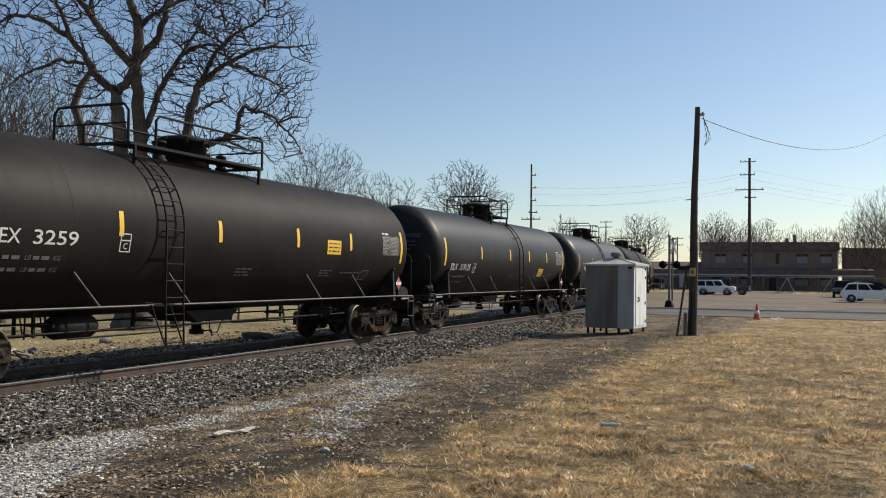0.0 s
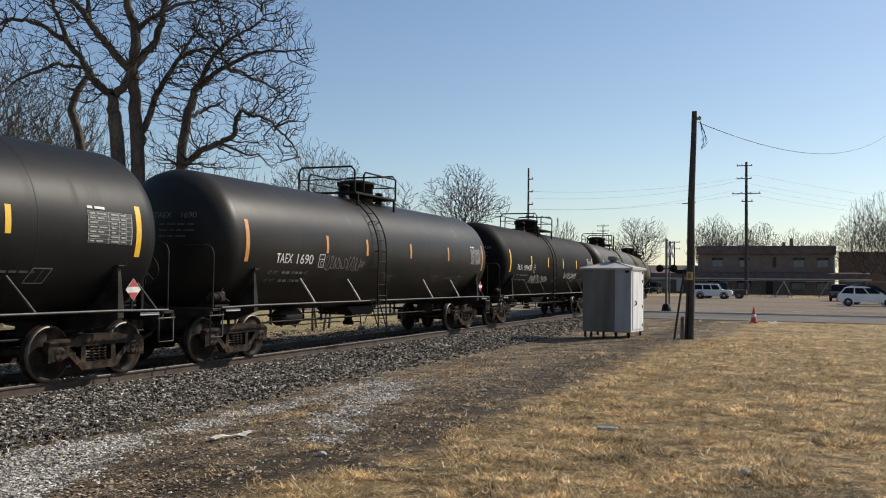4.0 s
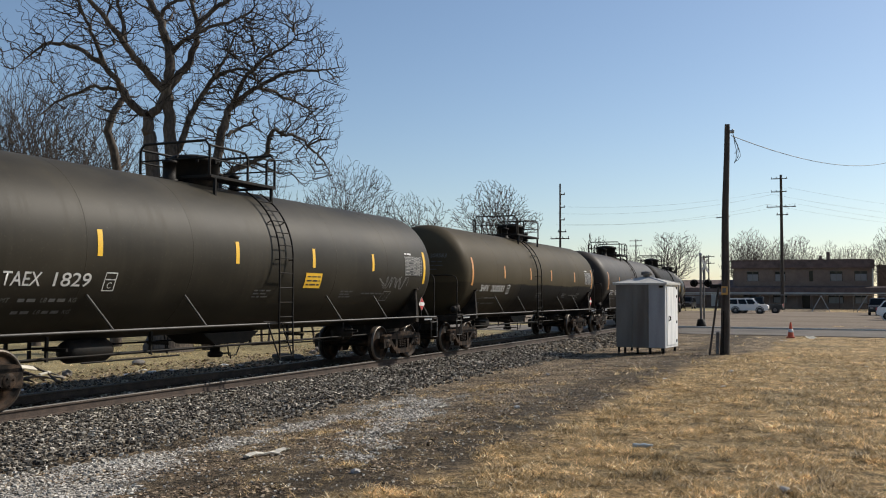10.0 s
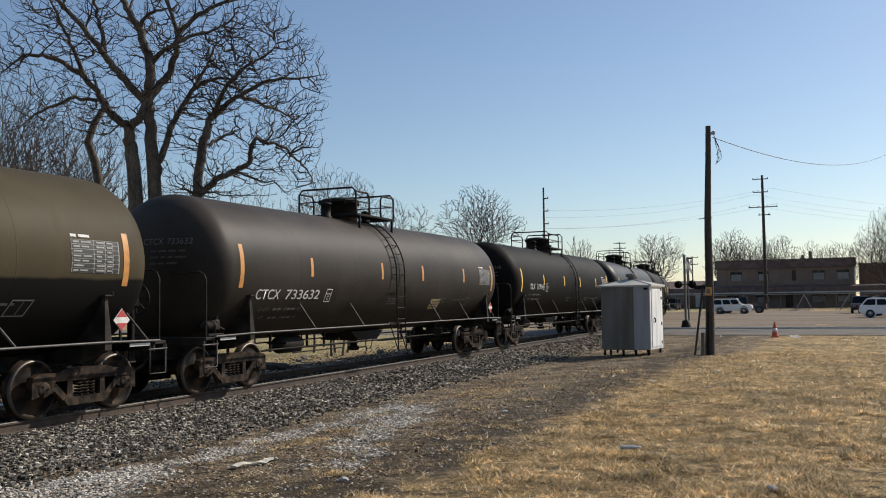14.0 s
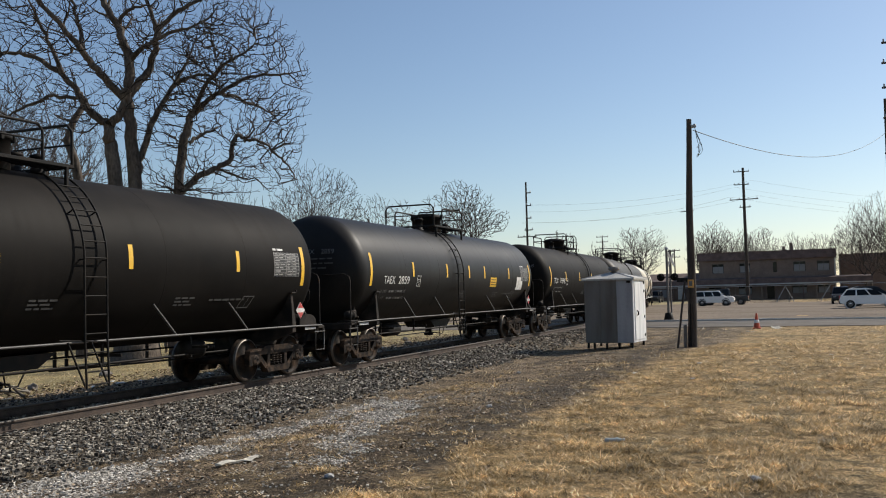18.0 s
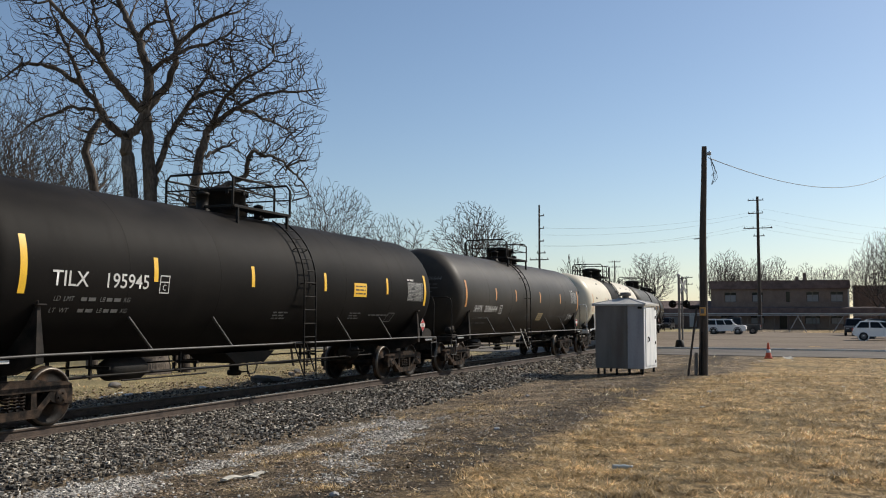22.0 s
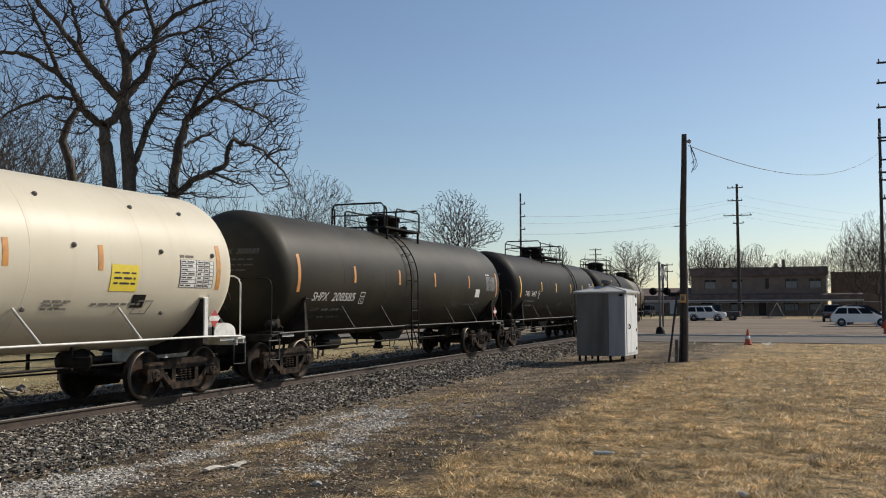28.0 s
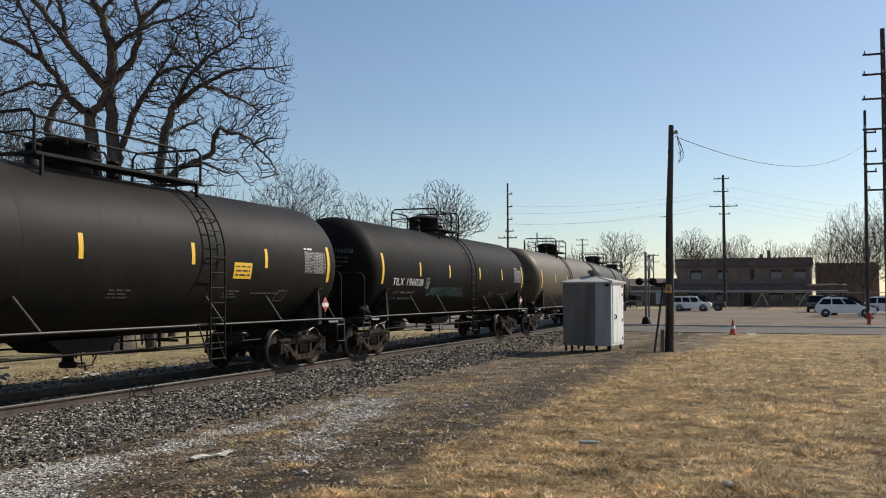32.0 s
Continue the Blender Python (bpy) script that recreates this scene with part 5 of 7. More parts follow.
    for y in (-0.2, 3.25):
        writing("small_writing", [(-0.3, 0.3, 0.07, 0.035), (-0.3, 0.2, 0.0, 0.035), (-0.3, 0.25, -0.07, 0.035)], dim if pale else M["letter_faint"], tank, lambda me: bent_to_side(me, y, 1.76))
    if spec.get("yellow_y") is not None:
        yl = part("yellow_label", bent_to_side(sheet_mesh(0.68, spec.get("yellow_h", 0.34), "yellow_label", M[spec.get("label_mat", "lemon" if spec["paint"] == "white" else "yellow")]), spec["yellow_y"], spec.get("yellow_z", 2.05), 1, 0.007), None, tank, "yellow warning label")
        writing("printed_word", [(-0.27, 0.27, 0.09, 0.028), (-0.27, 0.27, 0.0, 0.034), (-0.27, 0.27, -0.09, 0.034)], M["letter_black"], yl, lambda me: bent_to_side(me, spec["yellow_y"], spec.get("yellow_z", 2.05), 1, 0.011))
    if spec.get("plate"):
        part("dark_plate", bent_to_side(sheet_mesh(0.34, 0.25, "dark_plate", M["iron"]), *spec["plate"], 1, 0.007), None, tank, "small dark plate")
    if spec.get("white_y") is not None:
        part("white_label", bent_to_side(sheet_mesh(spec.get("white_w", 0.44), spec.get("white_w", 0.44) * 0.64, "white_label", M["white"]), spec["white_y"], 2.16, 1, 0.007), None, tank, "white label")
    writing("small_writing", [(-0.6, 0.6, 0, 0.04)], dim if pale else M["letter_faint"], tank, lambda me: bent_to_side(me, 4.6, 1.78))
    frame_mark = Geo()
    for a, b in (((-0.2, -0.14), (0.2, -0.12)), ((-0.2, 0.12), (0.2, 0.14)), ((-0.2, -0.12), (-0.18, 0.12)), ((0.18, -0.12), (0.2, 0.12)), ((0.02, -0.12), (0.03, 0.12))):
        frame_mark.add([(p + 0.35 * q, q, 0) for p, q in ((a[0], a[1]), (b[0], a[1]), (b[0], b[1]), (a[0], b[1]))], [(0, 1, 2, 3)])
    part("stencil_frame", bent_to_side(frame_mark.mesh("stencil_frame", dim), 5.3, 1.72), None, tank)
    for key in ("scrawl", "scrawl2"):
        if key in spec:
            q0, q1, qz = spec[key]
            rn = random.Random(spec["mark"] + key)
            u, mid = q0, (q0 + q1) / 2
            while u < q1:
                st = Geo()
                r1, r2, f1, f2, turn = rn.uniform(0.05, 0.13), rn.uniform(0.08, 0.2), rn.uniform(0.7, 1.6), rn.uniform(0.8, 1.9), rn.uniform(0, 6.3)
                pts = [(u + 0.3 * i / 18 + r1 * math.cos(turn + f1 * i * 0.5), r2 * math.sin(turn + f2 * i * 0.45)) for i in range(19)]
                vs = []
                for i, (px, py) in enumerate(pts):
                    (ax_, ay), (bx_, by) = pts[max(0, i - 1)], pts[min(len(pts) - 1, i + 1)]
                    d = Vector((by - ay, ax_ - bx_, 0)).normalized() * 0.011
                    vs += [(px - d.x - mid, py - d.y, 0), (px + d.x - mid, py + d.y, 0)]
                st.add(vs, [(2 * i, 2 * i + 1, 2 * i + 3, 2 * i + 2) for i in range(len(pts) - 1)])
                part("chalk_stroke", bent_to_side(st.mesh("chalk_stroke", M[spec.get("chalk", "letter_dim")]), mid, qz), None, tank, "pale illegible chalk scrawl")
                u += rn.uniform(0.22, 0.4)
    pl = part("placard", shared("placard", diamond_shape, M["white"]), None, car, "red and white hazard placard")
    pl.location = (1.46, 7.3, 1.5)
    part("placard_bracket", shared("placard_bracket", lambda g: (g.box((1.44, 7.3, 1.36), (0.03, 0.05, 0.5), 0.006), g.box((1.44, 7.3, 1.5), (0.03, 0.3, 0.04), 0.006)), M["iron"]), None, car)
    if spec.get("cover"):
        part("equipment_cover", shared("equipment_cover", lambda g: g.prism([(7.42, 1.12)] + [(7.82 - 0.38 * math.cos(math.pi * i / 10), 1.15 + 0.25 * math.sin(math.pi * i / 10) ** 0.7) for i in range(11)] + [(8.22, 1.12)], "x", 0.95, 1.36), M["white"] if spec["paint"] == "white" else frame_m), None, car, "rounded equipment cover on the end platform")
    part("end_brace", shared("end_brace", lambda g: g.tube([(1.22, 7.5, 1.78), (1.3, 8.15, 1.12)], 0.02, 5), M["grey"]), None, car)
    for e in (-1, 1):
        part("lifting_lug", shared(f"lifting_lug{e}", lambda g: (g.box((1.46, e * 6.97, 1.9), (0.1, 0.2, 0.03), 0.01), g.box((1.5, e * 7.05, 1.93), (0.03, 0.03, 0.07), 0.01)), frame_m), None, car)
    for k in (-1, 1):
        part("placard_print", shared(f"placard_print{k}", lambda g: g.prism([(-0.13, k * 0.05), (0.13, k * 0.05), (0, k * 0.18)], "x", 0.009, 0.012), M["red"]), None, pl)
    if spec.get("un"):
        w = label_mesh(spec["un"], 0.1, "placard_number", M["letter_black"])
        ob = part("placard_number", w, None, pl)
        ob.matrix_basis = Matrix(((0, 0, 1, 0.013), (1, 0, 0, 0), (0, 1, 0, 0), (0, 0, 0, 1)))
    return car, spun


TILX = dict(lad=0.5, man=-0.45, deck=(-1.3, 0.95))
SHPX = dict(lad=-0.8, man=0.45, deck=(-1.3, 1.35))
CARS = [
    dict(cover=1, mark="TAEX  3259", mark_z=2.23, plate_gap=1.09, at=(-6.97, -5.0), st=(-4.03, -1.23, 1.72, 4.28), lad=-2.74, man=-0.5, deck=(-3.15, 1.2), paint="grey_black", yellow_y=3.41, yellow_z=2.38,
         label="faded black railway tank car with long roof platform"),
    dict(TILX, mark="TILX 319125", mark_z=2.01, at=(-6.81, -4.98), st=(-3.94, -0.64, 1.9, 4.54), paint="sheen_black", shear=0.2, yellow_y=3.82, yellow_z=1.9,
         label="black railway tank car with slanted white lettering"),
    dict(SHPX, mark="TAEX 1690", mark_z=2.15, at=(-6.2, -4.6), st=(-3.95, -1.8, 1.05, 4.05), lad=-1.1, paint="shiny_grey", tape="orange", braces=1, scrawl=(-4.0, -2.2, 2.1),
         label="faded black tank car with chalk scrawls on its side"),
    dict(SHPX, mark="TILX  191438", mark_z=2.24, at=(-6.45, -4.35), st=(-4.42, -1.7, 1.0, 3.7), lad=-0.95, man=-0.1, paint="black", scrawl=(-4.3, -1.6, 1.78), scrawl2=(1.35, 3.7, 1.98), chalk="letter",
         label="grimy black tank car with white lettering and scrawls"),
    dict(TILX, mark="TAEX  1829", mark_z=1.94, at=(-6.6, -4.93), st=(-4.83, -1.24, 1.55, 4.33), lad=0.3, man=-0.7, paint="olive", yellow_y=1.6, label="dusty olive-brown railway tank car",
         scrawl=(4.75, 6.2, 2.06)),
    dict(SHPX, mark="SHPX 208583", mark_z=1.97, at=(-6.55, -4.3), st=(-4.4, -1.55, 1.05, 4.44), paint="olive_stained", tape="orange", shear=0.15,
         label="olive tank car with black spill over its lower side"),
    dict(TILX, mark="CTCX  733632", mark_z=1.92, at=(-6.75, -4.2), st=(-4.65, -1.1, 1.5, 4.7), lad=-0.2, man=-0.66, paint="brown", tape="orange", yellow_y=2.77, yellow_z=1.66, label_mat="faded_label", label="dusty dark brown railway tank car"),
    dict(TILX, cover=1, mark="TILX  319145", mark_z=2.25, at=(-6.3, -4.35), st=(-4.41, -1.21, 1.6, 4.78), lad=0.65, man=-0.2, paint="black",
         label="clean black railway tank car with yellow reflectors"),
    dict(SHPX, mark="TAEX  2859", mark_z=2.21, at=(-6.55, -4.85), plate_gap=0.7, st=(-4.57, -1.87, 0.18, 1.77, 4.59), lad=-0.9, man=0.14, paint="sheen_black", yellow_y=2.76, yellow_z=2.2, white_y=6.0, white_w=0.78, un="1987",
         label="black railway tank car with yellow and white labels"),
    dict(TILX, cover=1, un="1987", mark="TILX       195945", mark_z=2.30, at=(-6.8, -4.63), st=(-4.45, -1.47, 1.5, 4.82), lad=0.63, panel_z=2.44, paint="black", yellow_y=3.27, yellow_z=2.4, mark_size=0.34, label="glossy black railway tank car with yellow label"),
    dict(SHPX, mark="SHPX 206644", mark_z=2.01, at=(-6.5, -4.15), st=(-4.38, -2.08, 1.13, 4.25), paint="dusty_grey", tape="orange", label_mat="faded_label", panel_z=2.62, yellow_y=1.48, yellow_z=1.75, shear=0.15, scrawl=(5.9, 6.8, 1.74), chalk="letter", struts=1,
         label="faded grey-black tank car with orange reflectors"),
    dict(TILX, cover=1, mark="DPRX   259735", mark_z=2.24, at=(-6.4, -4.0), st=(-3.88, -1.19, 2.08, 4.05), lad=0.3, man=-0.2, paint="white", tape="orange", frame="white", band=1, yellow_y=4.65, yellow_z=2.22, yellow_h=0.46, panel_z=2.35, plate=(5.13, 1.83),
         label="cream-white tank car with black middle band"),
    dict(SHPX, mark="SHPX 208585", mark_z=1.95, at=(-6.6, -4.36), st=(-4.5, -1.65, 1.1, 4.28), man=0.46, paint="olive", tape="orange", white_y=5.2, shear=0.15,
         label="dark olive railway tank car with orange reflectors"),
    dict(mark="TAEX   3467", mark_z=2.21, at=(-6.65, -4.9), st=(-4.0, -1.33, 1.72, 4.4), lad=2.4, man=-0.1, deck=(-1.7, 2.85), paint="grey_black", yellow_y=3.48, yellow_z=2.25,
         label="black tank car with long railed roof platform"),
    dict(TILX, mark="TILX  196028", mark_z=2.12, at=(-6.6, -4.2), st=(-4.5, -1.8, 1.49, 4.33), paint="black", scrawl=(-3.6, -0.4, 1.85), chalk="teal", label="black tank car with pale scrawl on its side"),
    dict(SHPX, mark="", st=(-4.4, -1.5, 1.1, 4.4), paint="tan", label="tan-brown railway tank car with dark lower side"),
    dict(TILX, mark="", st=(-4.4, -1.5, 1.1, 4.4), paint="brown", label="dusty brown railway tank car at the train's tail"),
    dict(TILX, mark="", st=(-4.4, -1.5, 1.1, 4.4), paint="grey_black", label="faded black railway tank car far along the curve"),
]
TRAIN = [tank_car(spec) for spec in CARS]

# ---- equipment shed beside the track ----


def build_shed():
    w, d, z0, z1 = 1.74, 1.57, 0.12, 2.35
    shed = thing("equipment_shed", pose(-7.48, 32.38, LAWN + 0.02, 0, 0, -6.0), "weathered grey sheet-metal equipment shed on short feet", "shed")
    body = part("body", Geo().box((w / 2, d / 2, (z0 + z1) / 2), (w - 0.04, d - 0.04, z1 - z0), 0.01), M["shed_paint"], shed)
    pw = w / 3
    for i in range(3):
        g = Geo().box(((i + 0.5) * pw, 0.006, (z0 + z1) / 2), (pw - 0.012, 0.035, z1 - z0 - 0.02), 0.008)
        part("panel", g, M["shed_pale"] if i == 2 else M["shed_paint"], body, "pale grey panel" if i == 2 else "stained grey panel")
    for i in range(2):
        part("panel_lip", Geo().box(((i + 1) * pw, -0.018, (z0 + z1) / 2), (0.03, 0.03, z1 - z0 - 0.02), 0.006), M["shed_paint"], body)
    part("side_panel", Geo().box((w - 0.004, d / 2, (z0 + z1) / 2), (0.03, d - 0.02, z1 - z0 - 0.02), 0.008), M["shed_white"], body, "pale painted side panel")
    door = part("door", Geo().box((w + 0.022, d / 2, (z0 + z1) / 2 - 0.02), (0.03, d - 0.3, z1 - z0 - 0.22), 0.01), M["shed_white"], shed, "white sheet-metal door")
    part("handle", Geo().tube([(w + 0.04, 0.36, 1.22), (w + 0.08, 0.36, 1.2), (w + 0.08, 0.4, 1.1), (w + 0.04, 0.4, 1.06)], 0.022, 6), M["iron"], door, "black latch handle")
    for z in (0.35, 1.0, 1.9, 2.2):
        part("hinge", Geo().box((w + 0.045, d - 0.28, z), (0.03, 0.07, 0.1), 0.008), M["iron"], door)
    o = 0.09
    cx, cy = w / 2, d / 2
    g = Geo()
    rim = [(-o, -o), (w + o, -o), (w + o, d + o), (-o, d + o)]
    g.add([(*p, z1 - 0.05) for p in rim] + [(*p, z1 + 0.01) for p in rim] + [(cx, cy, z1 + 0.25)],
          [(0, 1, 5, 4), (1, 2, 6, 5), (2, 3, 7, 6), (3, 0, 4, 7), (4, 5, 8), (5, 6, 8), (6, 7, 8), (7, 4, 8), (3, 2, 1, 0)])
    roof = part("roof", g, M["kerb"], shed, "low pyramid roof of pale sheet metal")
    part("vent", Geo().lathe([(0.12, z1 + 0.12), (0.12, z1 + 0.3), (0.19, z1 + 0.3), (0.19, z1 + 0.42), (0.001, z1 + 0.44)], "z", 16, (cx, cy, 0)), M["weather"], roof, "dark round roof vent")
    for a in ((-o, -o), (w + o, -o), (w + o, d + o), (-o, d + o)):
        part("hip_seam", Geo().tube([(*a, z1 + 0.015), (cx, cy, z1 + 0.255)], 0.016, 5), M["shed_pale"], roof)
    for x in (0.08, 0.3, 0.75, 1.2, w - 0.08):
        for y in (0.08, d - 0.08):
            part("foot", Geo().box((x, y, 0.03), (0.07, 0.07, 0.22), 0.008), M["iron"], shed)
    part("gland", Geo().box((w - 0.12, -0.04, z1 - 0.12), (0.14, 0.07, 0.07), 0.015), M["iron"], shed, "dark cable gland under the eave")


build_shed()

# ---- poles and wires ----


def wire(name, a, b, sag, label, r=0.012, n=18, group="overhead wires"):
    a, b = Vector(a), Vector(b)
    pts = [a.lerp(b, i / n) - Vector((0, 0, sag * 4 * (i / n) * (1 - i / n))) for i in range(n + 1)]
    return single(name, Geo().tube(pts, r, 5), M["wire"], label, "wire", group)


def main_pole():
    h = 7.75
    pole = thing("utility_pole", pose(-3.8, 32.2, LAWN - 0.05, 0, 1.1, 0), "short dark wooden utility pole with orange sign", "utility pole")
    g = Geo().tube([(0.02 * math.sin(i), 0.015 * math.cos(2 * i), h * i / 8) for i in range(9)], [0.157 - 0.009 * i for i in range(9)], 16)
    part("post", g, M["pole"], pole)
    part("sign_plate", Geo().box((0.0, -0.185, 2.17), (0.2, 0.03, 0.28), 0.01), M["sign"], pole, "faded orange sign plate")
    part("sign_print", Geo().box((-0.01, -0.203, 2.18), (0.11, 0.006, 0.16), 0.002), M["letter_dim"], pole)
    part("bracket", Geo().box((0.14, 0, h - 0.25), (0.12, 0.08, 0.1), 0.01), M["galv"], pole)
    part("insulator", Geo().lathe([(0.03, 0), (0.06, 0.03), (0.045, 0.06), (0.06, 0.09), (0.03, 0.13)], "z", 12, (0.2, 0, h - 0.3)), M["galv"], pole)
    loops = Geo()
    for k, (dx, dz) in enumerate(((0.28, -0.7), (0.36, -0.95), (0.2, -1.0))):
        loops.tube([(0.2 + dx * math.sin(math.pi * i / 10) * (0.6 + 0.4 * math.sin(i)), 0.05 * k, h - 0.3 + dz * math.sin(math.pi * i / 10)) for i in range(11)], 0.008, 4)
    part("cable_loop", loops, M["wire"], pole, "slack black cable loops")
    part("conduit", Geo().tube([(-0.02, -0.19, 0.1), (-0.02, -0.19, 1.5)], 0.03, 8), M["iron"], pole)
    part("pedestal", Geo().box((-0.22, -0.06, 0.42), (0.11, 0.12, 0.74), 0.02), M["weather"], pole, "small grey cable box at the foot")
    cr = Geo().tube([(-0.32, 0.05, h * 0.595), (0.12, 0.05, h * 0.6)], 0.015, 5)
    part("step_peg", cr, M["iron"], pole)
    single("leaning_stake", Geo().tube([(-4.22, 31.65, LAWN - 0.05), (-3.95, 32.02, 2.05)], 0.035, 8), M["pole"], "dark stake leaning on the utility pole", "stake")


main_pole()


def far_pole(x, y, top, arms, r=0.16, label="tall weathered wooden power pole with crossarms", lean=0.0, name="power_pole", turn=0.0):
    pole = thing(name, pose(x, y, LAWN - 0.1, 0, lean, turn), label, "power pole", "power poles")
    part("post", Geo().tube([(0, 0, 0), (0, 0, top * 0.5), (0, 0, top)], [r, r * 0.85, r * 0.65], 10), M["pole"], pole)
    for z, x0, x1 in arms:
        arm = part("crossarm", Geo().box(((x0 + x1) / 2, -r, z), (x1 - x0, 0.1, 0.13), 0.01), M["pole"], pole)
        k = 2 if x1 - x0 < 2.2 else 4
        for i in range(k):
            u = x0 + (x1 - x0) * (i + 0.12) / (k - 0.76)
            part("insulator", Geo().lathe([(0.03, 0), (0.07, 0.05), (0.05, 0.12), (0.06, 0.2), (0.001, 0.24)], "z", 8, (u, -r, z + 0.06)), M["galv"], arm)
    return pole


far_pole(-9.1, 149.5, 20.6, [(20.0, -1.4, 0.9), (18.0, -1.4, 0.8), (15.7, -2.1, 2.1), (14.5, -0.7, 1.0)], 0.28)
far_pole(-35.2, 120.0, 17.1, [(15.6, 0, 0.7), (13.9, 0, 0.7), (12.2, 0, 0.7), (10.6, -0.3, 0.9), (9.7, -1.3, 1.3)], 0.17, "slim dark power pole with short side arms")
far_pole(-41.8, 200.0, 14.3, [(14.0, -1.3, 1.3), (12.9, -1.3, 1.3)], 0.16)
far_pole(-26.6, 200.0, 10.7, [(10.4, -1.2, 1.2), (9.0, -1.2, 1.2)], 0.16)
far_pole(-23.3, 170.0, 9.3, [(9.0, -0.8, 0.8)], 0.14)
far_pole(5.85, 80.0, 16.6, [(14.8, 0, 0.8), (13.3, 0, 0.8), (11.7, 0, 0.8)], 0.16, "wooden pole that takes the slack service wire", 0.4)
far_pole(6.45, 70.0, 20.4, [(18.6, -1.3, 0.1), (17.2, -1.35, 0.1), (15.5, -1.4, 0.1), (13.4, -1.4, 0.1), (11.0, -1.4, 0.1), (9.2, -1.2, 0.1)], 0.24,
         "tall steel power pole with a ladder of side arms")
wire("service_wire", (-3.5, 32.2, 7.13), (5.85, 80.0, 13.6), 1.35, "slack black service wire between two poles", 0.014, 30)
for z, dx in ((18.9, 1.2), (18.0, -1.2), (16.5, 2.0), (16.5, -2.0)):
    wire("power_line", (-9.1 + dx, 149.5, z - 0.6), (-35.2 + 0.3 * dx, 120.0, z - 5.2), 1.0, "thin power line between tall poles", 0.009)
    wire("power_line", (-9.1 + dx, 149.5, z - 0.6), (40 + dx, 190.0, z - 3), 1.6, "thin power line between tall poles", 0.009)


def signal_mast():
    mast = thing("crossing_signal", pose(-8.32, 58.9, LAWN, 0, 0, 0), "railway crossing signal mast with black lamp discs", "crossing signal")
    part("base", Geo().lathe([(0.3, 0), (0.3, 0.12), (0.22, 0.5), (0.1, 0.55)], "z", 12), M["iron"], mast)
    part("mast", Geo().tube([(0, 0, 0.3), (0, 0, 4.45)], 0.075, 10), M["weather"], mast)
    for x, z in ((-0.42, 2.75), (0.42, 2.75)):
        lamp = part("lamp", Geo().lathe([(0.001, 0.1), (0.24, 0.1), (0.24, 0.13), (0.12, 0.16), (0.12, 0.3)], "y", 18, (x, 0, z)), M["iron"], mast, "black lamp disc")
        part("hood", Geo().lathe([(0.12, 0.0), (0.13, -0.22)], "y", 14, (x, 0.1, z)), M["iron"], lamp)
    part("crossbar", Geo().tube([(-0.5, 0, 2.75), (0.5, 0, 2.75)], 0.035, 6), M["iron"], mast)
    part("gate_box", Geo().box((0.9, 0.1, 2.55), (0.7, 0.3, 0.25), 0.03), M["iron"], mast)
    part("bell", Geo().lathe([(0.001, 4.62), (0.09, 4.6), (0.12, 4.48), (0.05, 4.45)], "z", 12), M["galv"], mast)


signal_mast()


def crossbuck():
    """A post with two crossed white boards."""
    sign = thing("crossbuck", pose(-8.62, 62.4, LAWN, 0, 0, 62), "white crossed-board railway crossing sign on a post", "crossing sign")
    part("post", Geo().tube([(0, 0, 0), (0, 0, 4.6)], 0.06, 8), M["weather"], sign)
    for a in (-1, 1):
        part("board", Geo().box((0.0, -0.09 - 0.015 * a, 3.95), (1.1, 0.02, 0.2), 0.005, Euler((0, a * radians(50), 0)).to_matrix()), M["kerb"], sign)


crossbuck()


def traffic_cone():
    cone = thing("traffic_cone", pose(-2.5, 46.7, LAWN, 0, 0, 0), "faded orange traffic cone beside the road", "traffic cone")
    part("base", Geo().box((0, 0, 0.02), (0.38, 0.38, 0.05), 0.015), M["cone"], cone)
    part("cone", Geo().lathe([(0.17, 0.04), (0.14, 0.1), (0.085, 0.42), (0.035, 0.72), (0.03, 0.74), (0.001, 0.74)], "z", 18), M["cone"], cone)
    part("collar", Geo().lathe([(0.118, 0.27), (0.12, 0.28), (0.096, 0.42), (0.094, 0.42)], "z", 18), M["white"], cone, "dirty white reflective collar")


traffic_cone()


def hydrant():
    hy = thing("fire_hydrant", pose(4.85, 65.3, LAWN, 0, 0, 20), "red fire hydrant on the verge", "fire hydrant")
    part("barrel", Geo().lathe([(0.18, 0), (0.18, 0.05), (0.13, 0.07), (0.12, 0.55), (0.16, 0.57), (0.16, 0.62)], "z", 16), M["hydrant"], hy)
    part("bonnet", Geo().lathe([(0.16, 0.62), (0.15, 0.68), (0.1, 0.77), (0.04, 0.8), (0.04, 0.86), (0.001, 0.86)], "z", 16), M["hydrant"], hy)
    for x in (-1, 1):
        part("nozzle", Geo().lathe([(0.06, 0.1), (0.06, 0.2), (0.08, 0.2), (0.08, 0.26), (0.001, 0.26)], "x", 12, (0, 0, 0.45)) if x > 0 else
             Geo().lathe([(0.06, -0.1), (0.06, -0.2), (0.08, -0.2), (0.08, -0.26), (0.001, -0.26)], "x", 12, (0, 0, 0.45)), M["hydrant"], hy)


hydrant()

# ---- vehicles in the lot ----


